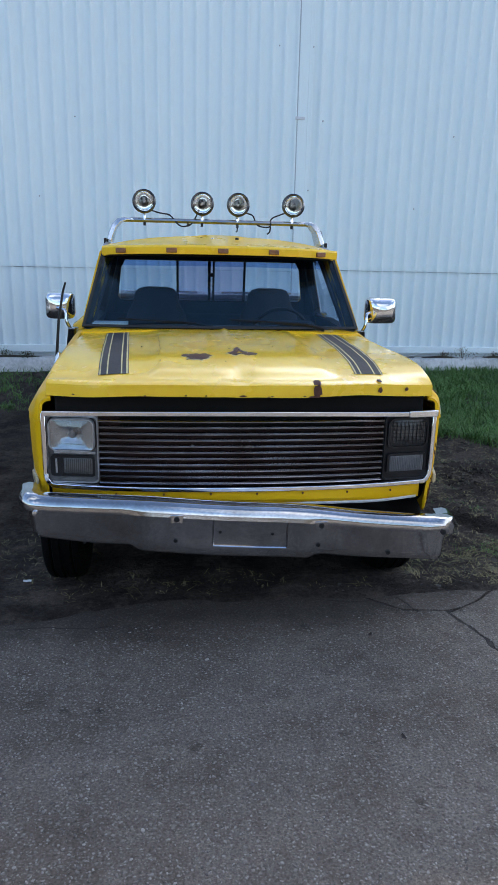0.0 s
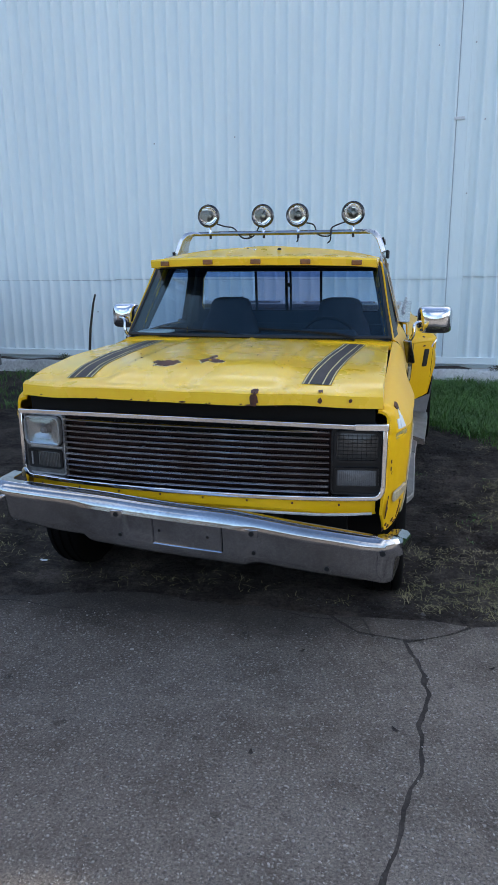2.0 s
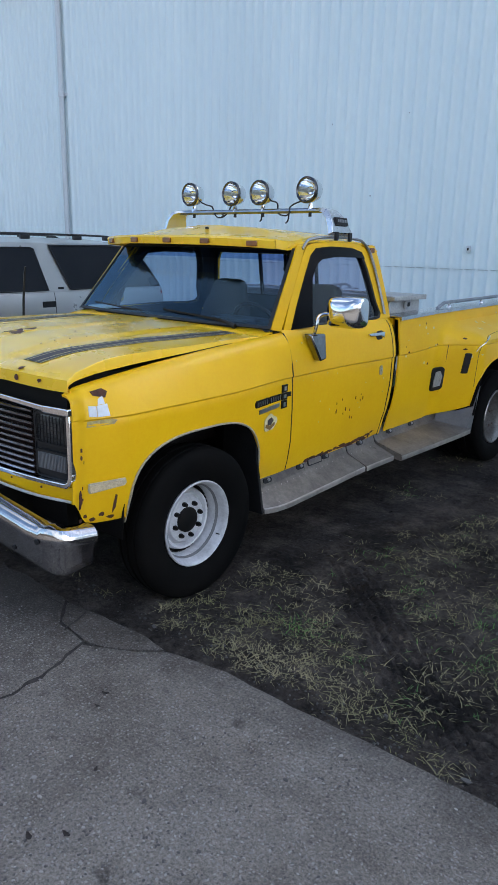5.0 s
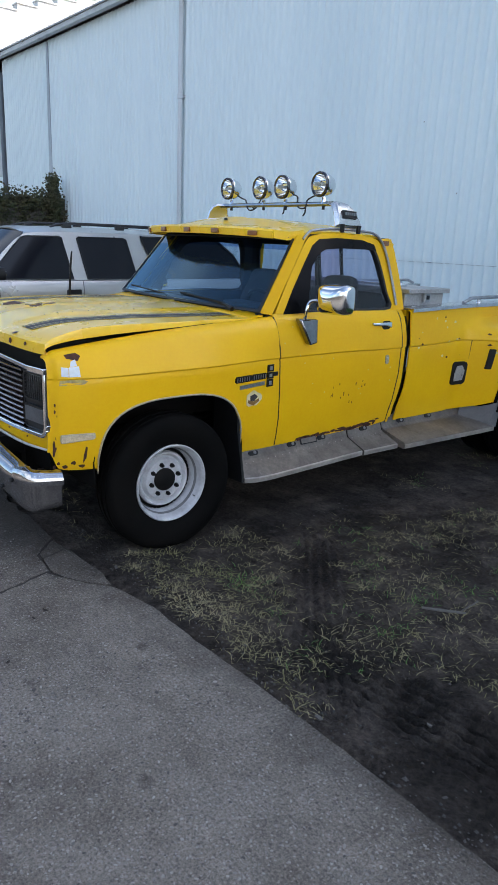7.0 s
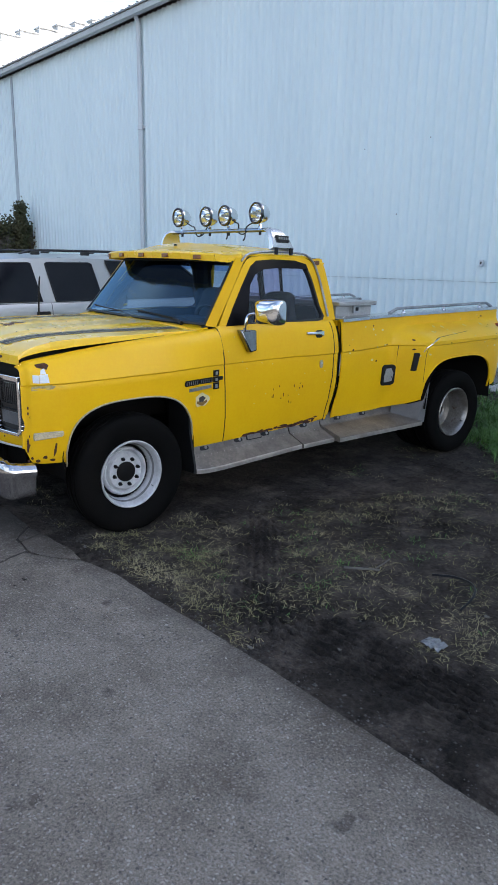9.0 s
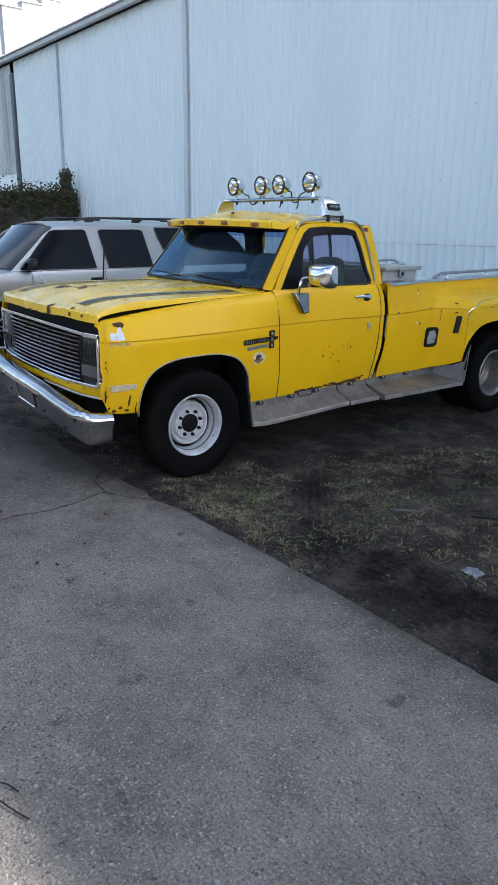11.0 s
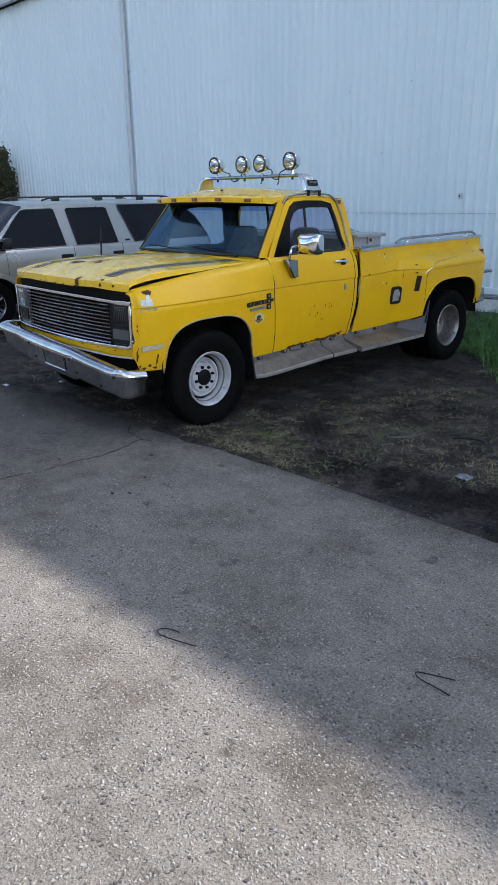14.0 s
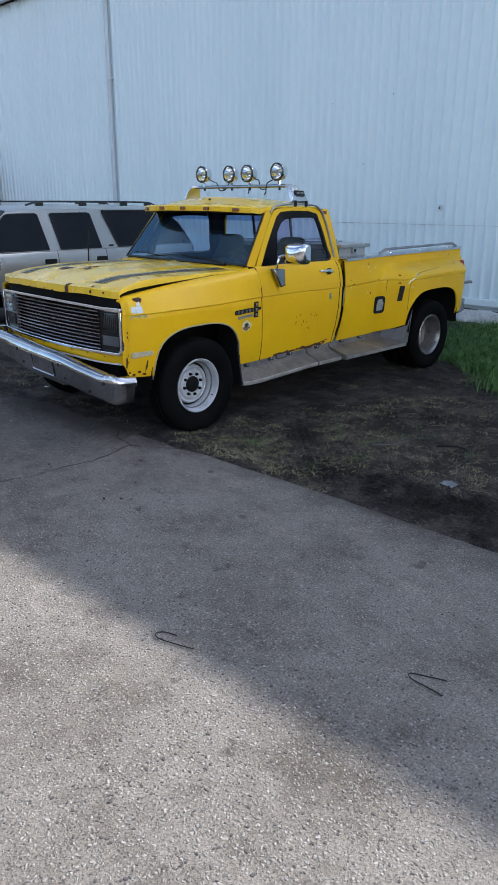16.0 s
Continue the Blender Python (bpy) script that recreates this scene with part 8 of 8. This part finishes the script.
tagged(part("wire", tube(curve([(5.038, 2.588, 0.006), (4.972, 2.558, 0.008), (4.905, 2.528, 0.006), (4.93, 2.502, 0.006), (4.998, 2.498, 0.007), (5.070, 2.494, 0.006)], 4), 0.0028, 5), M_WIRE), "bent rusty wire lying on the paving", "wire", group="bent wires on the paving")
# Dead leaves blown onto the paving.
M_DEAD = stuff("dead_leaf", (0.030, 0.020, 0.014), 0.8, dark=(0.015, 0.011, 0.009), scale=30, bump=0.2)
for x, y in ((2.156, 3.31), (2.196, 3.24), (2.468, 3.018), (2.546, 2.708), (1.742, 2.796), (1.223, 2.558), (1.312, 3.292), (2.622, 2.788)):
    turn, w = rr.uniform(0, 6.283), rr.uniform(0.007, 0.012)
    leaf = sheet([[(x + math.cos(turn) * u * w - math.sin(turn) * v * w * (1 - 0.5 * abs(u)), y + math.sin(turn) * u * w + math.cos(turn) * v * w * (1 - 0.5 * abs(u)), 0.003 + 0.35 * w * (u * u + abs(v)) * rr.uniform(0.7, 1.2)) for u in (-1.4, -0.7, 0, 0.7, 1.4)] for v in (-0.8, 0, 0.8)])
    tagged(part("dead_leaf", leaf, M_DEAD, smooth=0, thick=0.0012), "small curled dark dead leaf on the paving", "leaf", group="dead leaves on the paving")
# Two pale scraps by the passenger side.
for cx, cy, cz, w in ((-0.58, 3.545, 0.002, 0.035), (-0.40, 4.06, rise(-0.40, 4.06), 0.022)):
    scrap = sheet([[(cx + w * (i / 4 - 0.5) * 2, cy + 0.6 * w * (j / 3 - 0.5) * 2, cz + 0.004 + 0.25 * w * rr.random()) for i in range(5)] for j in range(4)])
    tagged(part("paper_scrap", scrap, M_PAPER, smooth=0, thick=0.0015), "small crumpled pale paper scrap on the ground", "litter", group="pale scraps by the truck")
# A dark hose end in the weeds.
tagged(part("hose", tube(curve([(3.53, 5.15, 0.0), (3.67, 5.19, 0.02), (3.80, 5.14, 0.035), (3.87, 5.03, 0.03), (3.88, 4.90, 0.0)], 5), 0.007, 6), M_BLACK), "short length of black hose on dirt", "hose")

# Crumbs of stone and broken concrete along the edge of the paving.
rr = random.Random(31)
verts, faces = [], []
for i in range(900):
    x = rr.uniform(1.2, 6.5)
    y = 3.80 + abs(rr.gauss(0, 0.10)) if i % 3 else rr.uniform(3.85, 6.5)
    w = rr.uniform(0.002, 0.0075) * (1.8 if i % 41 == 0 else 1.0)
    k, z = len(verts), rise(x, y)
    for a, b, h in ((-1, -0.7, 0), (0.8, -0.9, 0), (1, 0.7, 0), (-0.7, 0.9, 0), (-0.5, -0.3, 1), (0.5, -0.3, 0.9), (0.4, 0.4, 0.8), (-0.4, 0.4, 1)):
        verts.append((x + a * w * rr.uniform(0.7, 1.2), y + b * w * rr.uniform(0.7, 1.2), z + h * w * 0.8))
    faces += [tuple(k + v for v in f) for f in ((4, 5, 6, 7), (0, 1, 5, 4), (1, 2, 6, 5), (2, 3, 7, 6), (3, 0, 4, 7))]
me = bpy.data.meshes.new("gravel")
me.from_pydata(verts, [], faces)
me.materials.append(stuff("grey_stone_crumbs", (0.10, 0.092, 0.085), 0.9, dark=(0.035, 0.031, 0.028), scale=12, bump=0))
tagged(new("gravel", me), "small grey stone crumbs on dirt beside the paving", "gravel", kind="stuff")

# Clods and crumbs of dark soil, thickest where wheels have turned the dirt over.
verts, faces = [], []
heaps = ((3.02, 5.85, 0.16), (2.88, 5.80, 0.12), (2.35, 7.2, 0.30), (3.7, 4.15, 0.5), (3.9, 4.6, 0.4), (2.5, 4.3, 0.45), (-0.6, 4.5, 0.5), (-0.3, 5.2, 0.4), (3.2, 5.2, 0.7), (2.3, 5.6, 0.5))
for i in range(1900):
    hx, hy, hw = heaps[i % len(heaps)]
    x, y = rr.gauss(hx, hw), rr.gauss(hy, hw)
    if y < 3.9 or (-0.05 < x < 1.75 and y > 4.0):
        continue
    w = rr.uniform(0.004, 0.013) * (1.7 if i % 23 == 0 else 1.0)
    k, z, turn = len(verts), rise(x, y) - 0.002, rr.uniform(0, 6.283)
    for a in range(5):
        q = turn + a * 1.2566
        verts.append((x + 1.1 * w * math.cos(q) * rr.uniform(0.7, 1.2), y + w * math.sin(q) * rr.uniform(0.7, 1.2), z))
    for a in range(5):
        q = turn + 0.3 + a * 1.2566
        verts.append((x + 0.65 * w * math.cos(q) * rr.uniform(0.6, 1.3), y + 0.65 * w * math.sin(q) * rr.uniform(0.6, 1.3), z + w * rr.uniform(0.4, 0.95)))
    faces += [(k + a, k + (a + 1) % 5, k + 5 + (a + 1) % 5, k + 5 + a) for a in range(5)] + [tuple(k + 5 + a for a in range(5))]
me = bpy.data.meshes.new("soil_clods")
me.from_pydata(verts, [], faces)
me.materials.append(M_DIRT)
tagged(new("soil_clods", me), "dark crumbly soil clods lying on the dirt", "soil", kind="stuff")
# A few pale chips lie scattered on the dirt.
for x, y, w in ((2.895, 6.838, 0.022), (3.428, 3.858, 0.020), (3.70, 4.18, 0.014), (3.98, 4.99, 0.016), (2.887, 5.808, 0.014)):
    turn = rr.uniform(0, 6.283)
    chip = prism([(x + w * math.cos(turn + a) * rr.uniform(0.7, 1.2), y + 0.6 * w * math.sin(turn + a) * rr.uniform(0.7, 1.2), rise(x, y) + 0.001) for a in (0, 1.0, 2.2, 3.1, 4.2, 5.3)], (0, 0, 0.006))
    tagged(part("chip", chip, bpy.data.materials["pale_stick"], smooth=0), "small pale chip lying on dark dirt", "chip", group="pale chips on the dirt")


# Rounded stones that stand proud of the worn paving.
def stone_material():
    m = stuff("paving_stones", (0.26, 0.24, 0.215), 0.7, dark=(0.15, 0.135, 0.12), scale=30, fine=300, bump=0)
    nt = m.node_tree
    b = nt.nodes["Principled BSDF"]
    tone = nt.nodes.new("ShaderNodeNewGeometry").outputs["Random Per Island"]
    pale = ramp(nt, tone, 0.35, 1.0, (0.07, 0.063, 0.056, 1), (0.36, 0.33, 0.29, 1))
    nt.links.new(pale, b.inputs["Base Color"])
    return m


rr = random.Random(77)
verts, faces = [], []
for i in range(15000):
    if i < 12500:
        x, y = rr.uniform(2.6, 6.6), rr.uniform(0.9, 3.7) if i % 5 < 2 else rr.uniform(0.7, 2.4)
    else:
        x, y = rr.uniform(-1.2, 3.0), rr.uniform(1.7, 3.5)
    if noise.noise((x * 2.3, y * 2.3, 5.0)) < rr.uniform(-0.7, 0.35):
        continue
    w, turn = rr.uniform(0.003, 0.0068) * (1.5 if rr.random() < 0.03 else 1.0), rr.uniform(0, 6.283)
    k, lift = len(verts), rr.uniform(0.25, 0.45)
    for ring, hz in ((1.0, -0.001), (0.72, lift * w)):
        for q in range(6):
            a = turn + q * 1.0472
            e = ring * rr.uniform(0.8, 1.15)
            verts.append((x + w * e * (1.25 * math.cos(a) * math.cos(turn) - 0.8 * math.sin(a) * math.sin(turn)), y + w * e * (1.25 * math.cos(a) * math.sin(turn) + 0.8 * math.sin(a) * math.cos(turn)), hz))
    faces += [(k + q, k + (q + 1) % 6, k + 6 + (q + 1) % 6, k + 6 + q) for q in range(6)] + [tuple(k + 6 + q for q in range(6))]
me = bpy.data.meshes.new("aggregate")
me.from_pydata(verts, [], faces)
me.materials.append(stone_material())
tagged(new("aggregate", me), "rounded pale and dark stones standing proud of worn concrete", "aggregate", kind="stuff")
